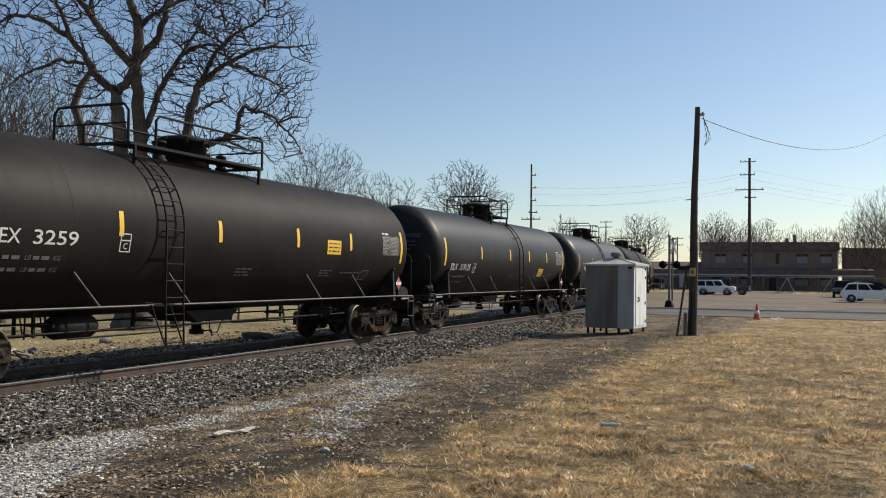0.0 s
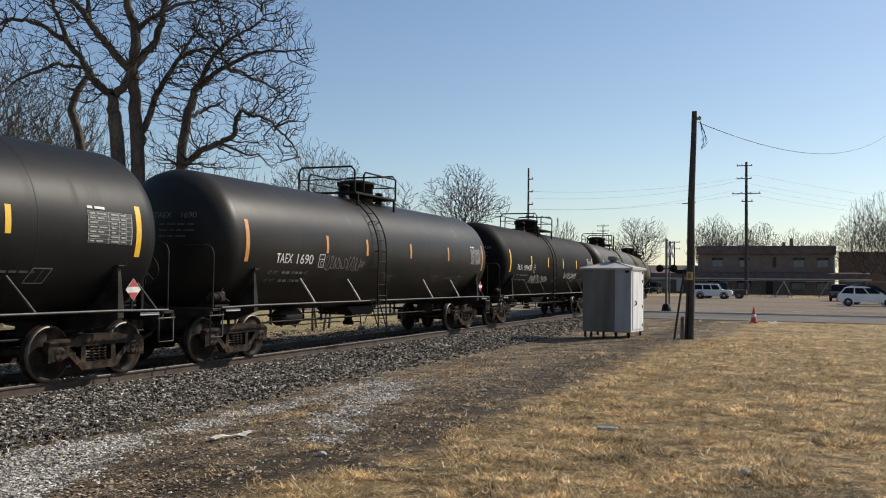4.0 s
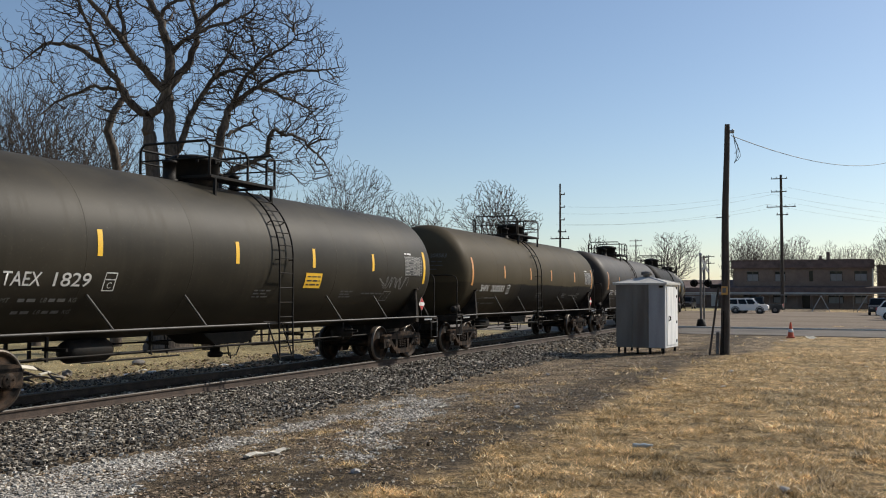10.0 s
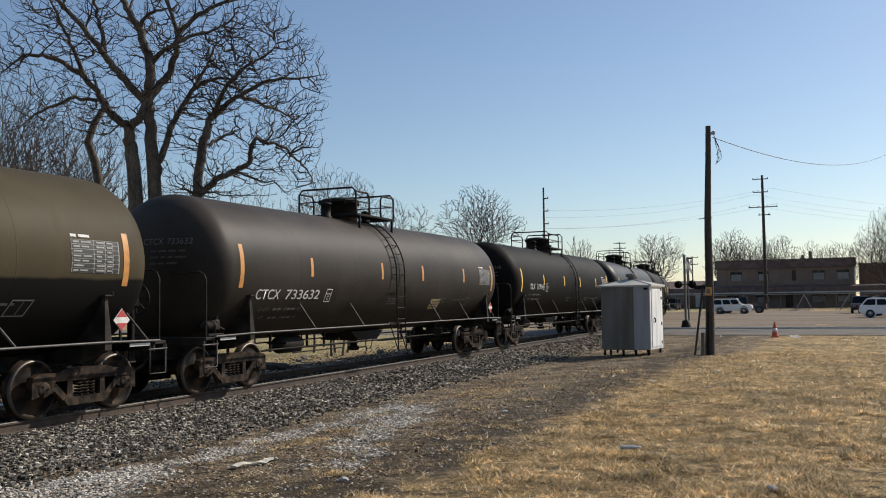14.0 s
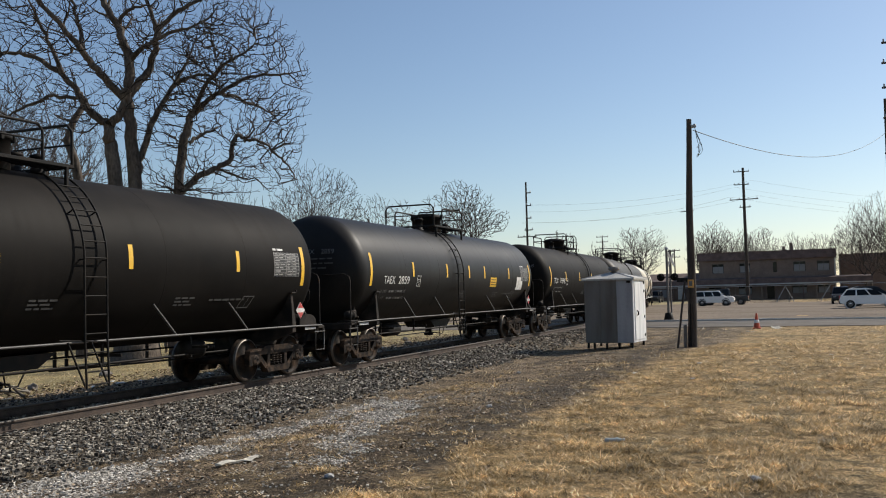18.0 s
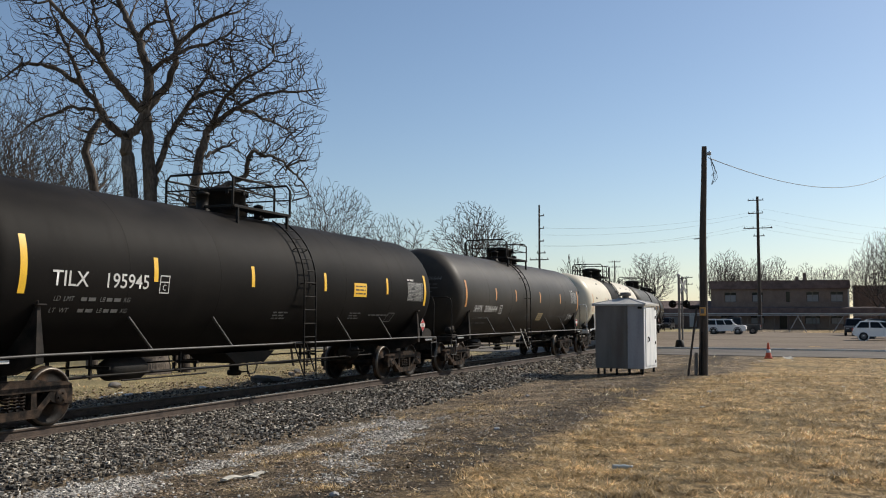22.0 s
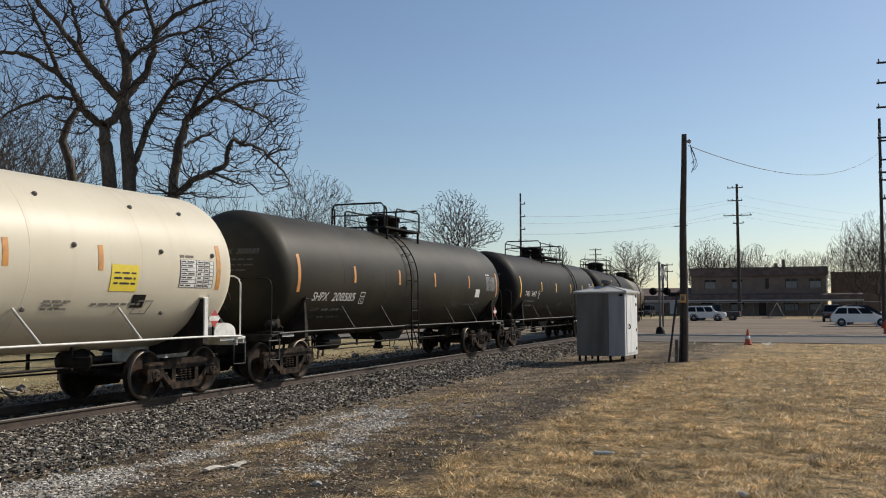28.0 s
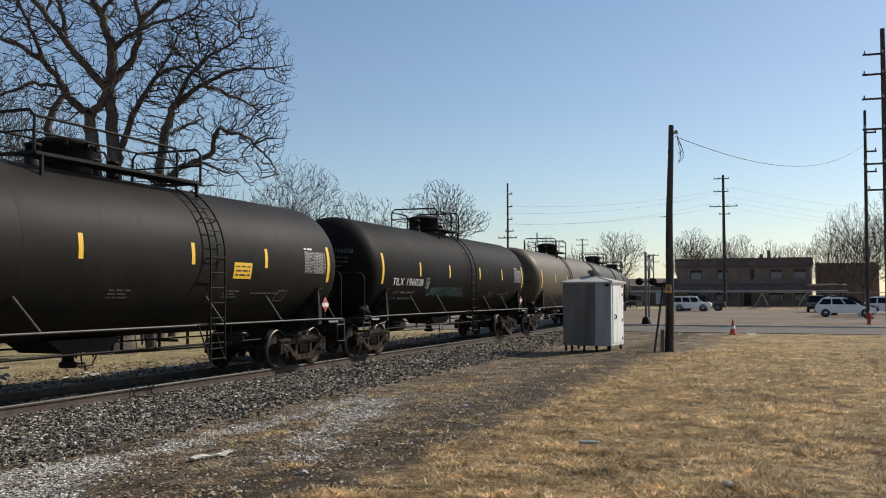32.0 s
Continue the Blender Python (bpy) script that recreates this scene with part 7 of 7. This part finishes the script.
def big_trees():
    """The two-stemmed tree and its neighbour with the crooked low limb. Limbs go through a few turning points: along, height, depth."""
    rt, fw = Vector((0.77, 0.64, 0)), Vector((-0.64, 0.77, 0))

    def at(a, z, d=0.0):
        return rt * a + fw * d + Vector((0, 0, z))

    def through_points(t, stops, r0, r1):
        ps = [at(*s) for s in stops]
        ps = [ps[0] * 2 - ps[1]] + ps + [ps[-1] * 2 - ps[-2]]
        out = []
        for i in range(1, len(ps) - 2):
            for k in range(5):
                u = k / 5
                a, b, c, d = ps[i - 1], ps[i], ps[i + 1], ps[i + 2]
                out.append(0.5 * (2 * b + (c - a) * u + (2 * a - 5 * b + 4 * c - d) * u * u + (3 * b - a - 3 * c + d) * u ** 3))
        out.append(ps[-2])
        out = [p + Vector([t.rng.gauss(0, 0.025) for _ in range(3)]) for p in out]
        n = len(out) - 1
        t.wood.append((out, [r0 + (r1 - r0) * i / n for i in range(n + 1)], 10))
        return out

    def dress(t, pts, r, length, count, f):
        """A few crooked side limbs along a limb and one that carries it on."""
        n = len(pts) - 1
        ends = [(pts[-1], (pts[-1] - pts[-3]).normalized(), length, r)]
        for i in range(count):
            j = int(n * (0.35 + 0.6 * (i + 0.5) / count))
            side = (rt * (1 if i % 2 else -1) * t.rng.uniform(0.5, 1.0) + fw * t.rng.uniform(-0.8, 0.8) + Vector((0, 0, t.rng.uniform(0.1, 0.8)))).normalized()
            ends.append((pts[j], ((pts[j + 1] - pts[j]).normalized() * 0.6 + side).normalized(), length * t.rng.uniform(0.6, 1.0), max(2 * f, 0.6 * r)))
        for p, d, ln, q in ends:
            way, _ = t.bent(p, d, ln, 0.22, 0.05, 6)
            t.wood.append((way, [q + (1.8 * f - q) * i / 6 for i in range(7)], 6))

    def crown(t, count, inside, low, high, f, near=1.5):
        """Fills the crown round the limbs that stand, from their upper parts."""
        nodes = [((0, 0, 4), 0.0)]
        for pts, radii, _ in t.wood:
            for i, p in enumerate(pts):
                if p.z > 5.5 and radii[i] < 0.16:
                    nodes.append((tuple(p), 0.35 * (0.5 + i / len(pts))))
        at_nodes = np.array([q[0] for q in nodes])
        spots = []
        while len(spots) < count:
            a, z, d = (t.rng.uniform(u, w) for u, w in zip(low, high))
            p = at(a, z, d)
            far = np.sqrt(((at_nodes - np.array(p)) ** 2).sum(1)).min()
            if inside(a, z, d) and far < near * t.rng.uniform(0.3, 1.0) ** 0.7 and noise.noise(p * 0.9) > -0.22:
                spots.append(p)
        fill_crown(t, spots, nodes, f, 0.0062, 0.32, 2.35)

    f = 0.0066
    t = Tree(11)
    through_points(t, [(-0.1, -0.2), (-0.12, 0.5), (-0.12, 1.0), (-0.14, 1.7)], 0.95, 0.4)
    for stops, r0, r1 in (([(-0.5, 0), (-0.62, 3.0), (-0.81, 6.8), (-0.93, 7.6), (-0.92, 8.13)], 0.3, 0.16),
                          ([(0.25, 0), (0.1, 3.0), (-0.19, 7.2), (-0.33, 9.1)], 0.3, 0.17)):
        through_points(t, stops, r0, r1)
    for stops, r0, r1, ln, n in (
            ([(-0.92, 8.1), (-1.5, 8.53, 0.2), (-1.82, 9.06, 0.3), (-2.37, 9.8, 0.4), (-3.55, 10.5, 0.6), (-4.4, 10.5, 0.7)], 0.15, 0.05, 1.32, 12),
            ([(-0.92, 8.1), (-0.58, 8.44), (-0.4, 9.04)], 0.15, 0.13, 0.46, 2),
            ([(-0.4, 9.0), (-1.19, 9.78, -0.3), (-1.65, 10.34, -0.5), (-2.12, 10.9, -0.6), (-2.67, 11.55, -0.7), (-3.4, 12.27, -0.8)], 0.14, 0.06, 1.38, 12),
            ([(-0.33, 9.1), (-0.23, 10.14), (-0.4, 10.9, 0.1), (-0.66, 11.6, 0.2), (-1.04, 12.27, 0.3), (-1.33, 13.0, 0.4)], 0.18, 0.09, 1.38, 9),
            ([(-0.34, 9.1), (0.3, 9.97, 0.2), (0.58, 10.8, 0.2), (0.67, 11.4, 0.1), (1.24, 12.05, 0.0), (2.0, 12.5, -0.2)], 0.14, 0.06, 1.26, 10),
            ([(-0.23, 10.34), (0.11, 10.66, -0.3), (0.86, 11.1, -0.5), (1.83, 11.44, -0.7)], 0.1, 0.045, 1.15, 9),
            ([(0.67, 11.4, 0.1), (0.47, 12.0, 0.1), (0.23, 13.0, 0.2)], 0.09, 0.05, 1.15, 5),
            ([(-0.66, 11.6, 0.2), (-0.29, 12.03, 0.0), (0.09, 12.16, -0.2)], 0.08, 0.04, 1.03, 5),
            ([(-0.05, 6.3), (0.15, 7.2, 0.1), (0.42, 8.1, 0.2), (0.79, 8.9, 0.3), (1.16, 9.52, 0.3), (1.64, 9.85, 0.2), (2.13, 9.98, 0.1)], 0.13, 0.05, 0.98, 7),
            ([(1.16, 9.52, 0.3), (1.54, 10.25, 0.5), (1.83, 10.9, 0.7)], 0.07, 0.04, 1.03, 5),
            ([(-2.37, 9.8, 0.4), (-2.84, 10.95, 0.3), (-3.21, 11.7, 0.2)], 0.08, 0.045, 1.26, 5),
            ([(-1.65, 10.34, -0.5), (-1.85, 11.4, -0.3), (-2.05, 12.2, -0.2)], 0.08, 0.045, 1.26, 5),
            ([(-1.82, 9.06, 0.3), (-2.9, 9.1, 0.8), (-4.0, 8.6, 1.1)], 0.07, 0.04, 1.15, 5)):
        dress(t, through_points(t, stops, r0, r1), r1, ln, 2 + n // 3, f)
    crown(t, 6200, lambda a, z, d: ((a + 1.3) / 5.6) ** 2 + ((z - 11.7) / 3.9) ** 2 + (d / 3.6) ** 2 < 1, (-7, 7.6, -3.4), (4.4, 15.2, 3.4), f, 1.7)
    t.finish(-21.1, 25.4, "large bare two-stemmed tree beyond the track")
    t = Tree(23)
    through_points(t, [(-0.45, 0), (-0.5, 3.0), (-0.17, 7.1), (0.05, 8.1), (0.15, 8.5), (0.6, 9.0, 0.1)], 0.2, 0.1)
    for stops, r0, r1, ln, n in (
            ([(0.15, 8.5), (0.63, 9.03, 0.1), (1.22, 9.46, 0.2), (2.22, 10.04, 0.2), (3.3, 10.15, 0.1)], 0.11, 0.04, 0.98, 27),
            ([(0.24, 8.6), (0.63, 9.53, -0.3), (1.22, 10.2, -0.5), (1.82, 10.63, -0.6)], 0.09, 0.04, 0.98, 21),
            ([(1.22, 9.46, 0.2), (2.0, 9.3, 0.6), (2.9, 9.0, 0.9)], 0.07, 0.035, 0.92, 17),
            ([(0.06, 7.59), (0.54, 7.91, 0.2), (0.97, 8.13, 0.3)], 0.07, 0.04, 0.46, 6),
            ([(-0.4, 5.6), (0.36, 6.39), (1.04, 6.72, 0.1), (1.49, 7.03, 0.1), (1.53, 7.54), (1.73, 7.85), (2.03, 7.77), (2.63, 7.69, 0.1), (3.2, 7.2, 0.2), (3.65, 6.75, 0.3)], 0.12, 0.03, 0.75, 19)):
        dress(t, through_points(t, stops, r0, r1), r1, ln, 1 + n // 8, f)
    crown(t, 4300, lambda a, z, d: ((a - 0.75) / 3.75) ** 2 + ((z - 9.4) / 4.4) ** 2 + (d / 3.0) ** 2 < 1, (-2.6, 5.8, -2.8), (4.6, 13.6, 2.8), f, 1.9)
    t.finish(-20.0, 26.6, "bare tree with a crooked drooping low limb")


big_trees()
THICKET = [(-30, 30, 11.5), (-35, 33, 14), (-31, 33.5, 10), (-40, 42, 14.5), (-33.5, 29.5, 13), (-27, 36, 8), (-27.5, 25.5, 9.5), (-37, 36, 13), (-29, 38, 7.5), (-38, 33.5, 14),
           (-36, 31.5, 14.5), (-25.5, 33, 5.5)]
for i, (x, y, h) in enumerate(THICKET):
    simple_tree(x, y, h, h * 0.68, 40 + i, "slender bare tree in the thicket beyond the field", 0.0115, 0.2, 1 + i % 2, 0.3, 800, 0.5)


def dead_snag():
    t = Tree(57)
    rt = Vector((0.74, 0.67, 0))
    pts = [rt * a + Vector((0, 0, z)) for a, z in ((0.1, -0.1), (0.05, 3.0), (0.0, 6.7), (-0.12, 7.4), (-0.38, 8.1), (-0.16, 8.85), (0.2, 9.45), (0.1, 9.95))]
    t.wood.append((pts, [0.22, 0.19, 0.17, 0.16, 0.14, 0.13, 0.11, 0.07], 10))
    for k, a, z, ln in ((3, -0.5, 0.5, 0.5), (4, 0.6, 0.5, 0.45), (5, -0.7, 0.3, 0.7), (6, 0.8, 0.5, 0.6), (6, -0.5, 0.8, 0.5), (2, 0.7, 0.6, 0.8)):
        way, _ = t.bent(pts[k], (rt * a + Vector((0, 0, z))).normalized(), ln, 0.2, 0.03, 4)
        t.wood.append((way, [0.06, 0.05, 0.04, 0.03, 0.02], 6))
    t.finish(-25.0, 26.8, "crooked dead snag beside the large tree")


dead_snag()
for x, y, h in ((-20.9, 30.6, 7.6), (-19.2, 32.0, 6.9), (-18.0, 32.6, 6.2), (-23.2, 29.6, 7.8), (-17.4, 31.2, 5.6)):
    simple_tree(x, y, h, 3.4, int(-10 * x), "slim bare sapling behind the large trees", 0.009, 0.05, 2, 0.3, 260, 0.7)
simple_tree(-46.6, 82, 16.4, 11.0, 60, "bare spreading tree in the distance", 0.02, 0.24, 2, 0.3, 3000)
simple_tree(-40.0, 84, 12.6, 9.6, 61, "bare spreading tree in the distance", 0.02, 0.2, 2, 0.3, 2200)
simple_tree(-36.9, 100, 15.6, 11.0, 62, "round-crowned bare tree in the distance", 0.026, 0.26, 2, 0.38, 2800)
simple_tree(-50, 120, 9.0, 7, 63, "small bare tree far off", 0.038, 0.2, 1, 0.25, 900)
simple_tree(-46, 128, 9.5, 7, 64, "small bare tree far off", 0.038, 0.2, 1, 0.25, 900)
simple_tree(-43.0, 170, 14.5, 8, 65, "thin bare tree far off", 0.038, 0.2, 1, 0.25, 420, 0.8)
simple_tree(-37.5, 175, 12.5, 5, 66, "thin bare tree far off", 0.03, 0.18, 1, 0.25, 280, 0.8)
simple_tree(-31.5, 185, 15.6, 13, 67, "broad bare tree behind the low building", 0.031, 0.4, 2, 0.3, 1700)
simple_tree(-40.0, 190, 11.0, 10, 68, "broad bare tree behind the low building", 0.031, 0.3, 1, 0.3, 1100)
for i, (x, y, h) in enumerate(((-18, 196, 16.3), (-13.5, 200, 15.6), (-9, 198, 14.5), (-21, 205, 14.8))):
    simple_tree(x, y, h, 9.5, 70 + i, "dense bare tree behind the brick building", 0.034, 0.34, 2, 0.2, 1800, 0.45, 0.2)
for i, (x, y, h) in enumerate(((-2.5, 210, 14.2), (2.0, 205, 13.8), (8, 190, 15.5), (12.5, 170, 18.5), (14.5, 140, 15), (17, 150, 19), (11, 155, 14), (8.5, 165, 16.5))):
    simple_tree(x, y, h, h * 0.75, 80 + i, "tall bare tree behind the lot", 0.024, 0.24, 2, 0.2, 1500, 0.6)

# ---- small things on the ground ----


def lump(name, x, y, size, material, label, category, flat=0.6, seed=1, m=None, z=None, group=""):
    """A small uneven lump: a subdivided ball pushed about."""
    bm = bmesh.new()
    bmesh.ops.create_icosphere(bm, subdivisions=2, radius=1)
    rn = random.Random(seed)
    o = Vector((rn.random() * 9, rn.random() * 9, rn.random() * 9))
    for v in bm.verts:
        k = 1 + 0.45 * noise.noise(v.co * 1.3 + o)
        v.co = Vector((v.co.x * size[0] * k, v.co.y * size[1] * k, v.co.z * size[2] * k))
    me = bpy.data.meshes.new(name)
    bm.to_mesh(me)
    bm.free()
    me.polygons.foreach_set("use_smooth", [False] * len(me.polygons))
    me.materials.append(material)
    ob = new(name, me)
    ob.matrix_basis = pose(x, y, (ground_z(x, y) if z is None else z) + size[2] * 0.55, 0, 0, rn.uniform(0, 360))
    return tagged(ob, label, category, group)


def crumpled_paper():
    g, rn = Geo(), random.Random(3)
    n = 9
    vs = []
    for i in range(n + 1):
        for s in (-1, 1):
            for h in (0, 1):
                w = 0.045 + 0.03 * rn.random()
                vs.append((-0.37 + 0.74 * i / n, s * w + 0.06 * math.sin(i * 0.9), 0.012 + h * 0.012 + 0.03 * rn.random()))
    for i in range(n):
        a, b = i * 4, i * 4 + 4
        g.f += [(a, a + 2, b + 2, b), (a + 1, b + 1, b + 3, a + 3), (a, b, b + 1, a + 1), (a + 2, a + 3, b + 3, b + 2)]
        g.s += [False] * 4
    g.v = vs
    g.f += [(0, 1, 3, 2), (n * 4, n * 4 + 2, n * 4 + 3, n * 4 + 1)]
    g.s += [False, False]
    x, y = -6.62, 9.8
    single("cardboard_scrap", g, M["paper"], "long pale crumpled cardboard scrap on the soil", "litter", "litter", m=pose(x, y, ground_z(x, y), 0, 0, 78))


crumpled_paper()


def bottle():
    x, y = -2.4, 11.7
    b = thing("plastic_bottle", pose(x, y, ground_z(x, y) + 0.045, 0, 0, 25), "crushed clear plastic bottle lying on the lawn", "bottle", "litter")
    g = Geo().lathe([(0.001, -0.1), (0.03, -0.1), (0.036, -0.09), (0.034, -0.05), (0.024, -0.01), (0.035, 0.03), (0.036, 0.06), (0.02, 0.1), (0.013, 0.12), (0.013, 0.14)], "x", 14)
    g.v = [(x, y, z * 0.8) for x, y, z in g.v]
    part("body", g, M["plastic"], b)
    part("cap", Geo().lathe([(0.016, 0.135), (0.016, 0.155), (0.001, 0.156)], "x", 12), M["white"], b)


bottle()
rn = random.Random(12)
lump("pale_stone", -0.6, 9.75, (0.06, 0.05, 0.04), M["stone_pale"], "pale fist-sized stone on the dry lawn", "stone", seed=5, group="loose stones")
lump("pale_stone", -2.78, 24.8, (0.07, 0.06, 0.04), M["stone_pale"], "pale stone on the dry lawn", "stone", seed=6, group="loose stones")
for i, (x, y) in enumerate(((-11.2, 25.2), (-9.0, 36.2), (-9.9, 8.6), (-10.6, 20.4), (-7.4, 16.1), (-5.2, 15.1), (-6.9, 22.4), (-4.9, 8.9))):
    z = bed_z(x - TRACK_X) + 0.01 if x < -8.4 else None
    lump("pale_stone", x, y, (0.05, 0.06, 0.035), M["stone_pale"], "small pale stone beside the track", "stone", seed=20 + i, z=z, group="loose stones")


def scrap(name, x, y, size, tilt, label, material, seed):
    """A bent flat scrap of card or foil."""
    g, r = Geo(), random.Random(seed)
    k = 4
    vs = [(size * (i / k - 0.5), size * 0.7 * (j / k - 0.5), size * 0.22 * r.random() + 0.004 * (h)) for h in (0, 1) for j in range(k + 1) for i in range(k + 1)]
    n = (k + 1) ** 2
    fs = [(j * (k + 1) + i, j * (k + 1) + i + 1, (j + 1) * (k + 1) + i + 1, (j + 1) * (k + 1) + i) for j in range(k) for i in range(k)]
    for i in range(n):
        vs[n + i] = (vs[i][0], vs[i][1], vs[i][2] + 0.006)
    g.add(vs, fs + [tuple(q + n for q in f[::-1]) for f in fs])
    return single(name, g, material, label, "litter", "litter", m=pose(x, y, ground_z(x, y) + 0.01, tilt, 0, r.uniform(0, 360)))


for i in range(26):
    y = rn.uniform(10, 34)
    x = rn.uniform(-17.0, -15.4)
    scrap("paper_scrap", x, y, rn.uniform(0.1, 0.3), rn.uniform(-12, 12), "dirty white paper scrap in the weeds", M["white"], 100 + i)
for i in range(7):
    x, y = rn.uniform(-5.8, 6), rn.uniform(12, 45)
    scrap("paper_scrap", x, y, rn.uniform(0.06, 0.12), 5, "small pale paper scrap on the grass", M["white"], 140 + i)
scrap("paper_scrap", -1.6, 46.3, 0.45, 10, "pale flattened box beside the cone", M["paper"], 160)


def brush_heap():
    """Broken branches and old boards thrown beside the far rail."""
    h = thing("brush_heap", pose(-16.9, 14.0, LAWN - 0.05), "heap of broken branches and old boards", "brush heap")
    r = random.Random(8)
    for i in range(64):
        a, d = r.uniform(0, 6.28), r.random() ** 0.7
        p = Vector((d * math.cos(a) * 1.0, d * math.sin(a) * 2.1, r.uniform(0.05, 0.85) * (1.15 - d)))
        w = Vector((r.gauss(0, 1), r.gauss(0, 1), r.gauss(0, 0.4))).normalized() * r.uniform(0.4, 1.2)
        q = r.uniform(0.6, 1.2)
        bend = Vector((r.gauss(0, 0.08), r.gauss(0, 0.08), 0.06))
        part("branch", Geo().tube([p - w * 0.5, p - w * 0.15 + bend, p + w * 0.2 + bend, p + w * 0.5], [0.045 * q, 0.038 * q, 0.028 * q, 0.014], 6), M["bark"] if i % 2 else M["weather"], h)
    for i in range(26):
        a, d = r.uniform(0, 6.28), r.random() ** 0.6
        p = Vector((d * math.cos(a), d * math.sin(a) * 2.2, 0.06 + r.uniform(0.0, 0.65) * (1.1 - d)))
        g = Geo().box(p, (r.uniform(0.2, 0.75), r.uniform(0.08, 0.2), 0.025), 0.006, Euler((r.uniform(-0.6, 0.6), r.uniform(-0.6, 0.6), r.uniform(0, 3))).to_matrix())
        part("board", g, M["paper"] if i % 3 == 0 else M["weather"] if i % 3 == 1 else M["white"], h)


brush_heap()
for i in range(9):
    x, y = rn.uniform(-18.5, -16.3), rn.uniform(10, 40)
    lump("clod", x, y, (rn.uniform(0.08, 0.2), rn.uniform(0.08, 0.2), rn.uniform(0.05, 0.12)), M["weather"], "dark clod of soil and stone beside the track", "clod", seed=60 + i, group="clods")
lump("clod", -15.6, 24.0, (0.35, 0.5, 0.16), M["bed"], "low dark heap of ballast beside the rail", "clod", seed=99, group="clods")


# ---- what moves ----
PITCH, FIRST = 18.12, 16.46      # metres from car to car; the first car's middle at the start
OFFSET = [0, 0, -0.08, -0.15, 0.0, 0.24, 0.11, 0.1, 0.24, 0.25, 0.24, 0.1, -0.15, -0.3, -0.35, -0.3, -0.3, -0.3]   # slack in the couplings


def gone(t):
    return 7.22 * t + 0.0071 * t * t


def motions():
    for k, (car, spun) in enumerate(TRAIN):
        rows = []
        for i in range(65):
            t = i * 0.5
            s = FIRST + PITCH * k + OFFSET[k] - gone(t)
            (a, _), (b, _) = track_at(s - BOLSTER), track_at(s + BOLSTER)
            mid, d = (a + b) / 2, b - a
            rows.append((t, pose(mid.x, mid.y, 0, 0, 0, math.degrees(math.atan2(-d.x, d.y)))))
        walk(car, rows)
        for ax, y in spun:
            walk(ax, [(i / 15, pose(0, y, WHEEL_R, math.degrees(gone(i / 15) / WHEEL_R), 0, 0)) for i in range(481)])


motions()
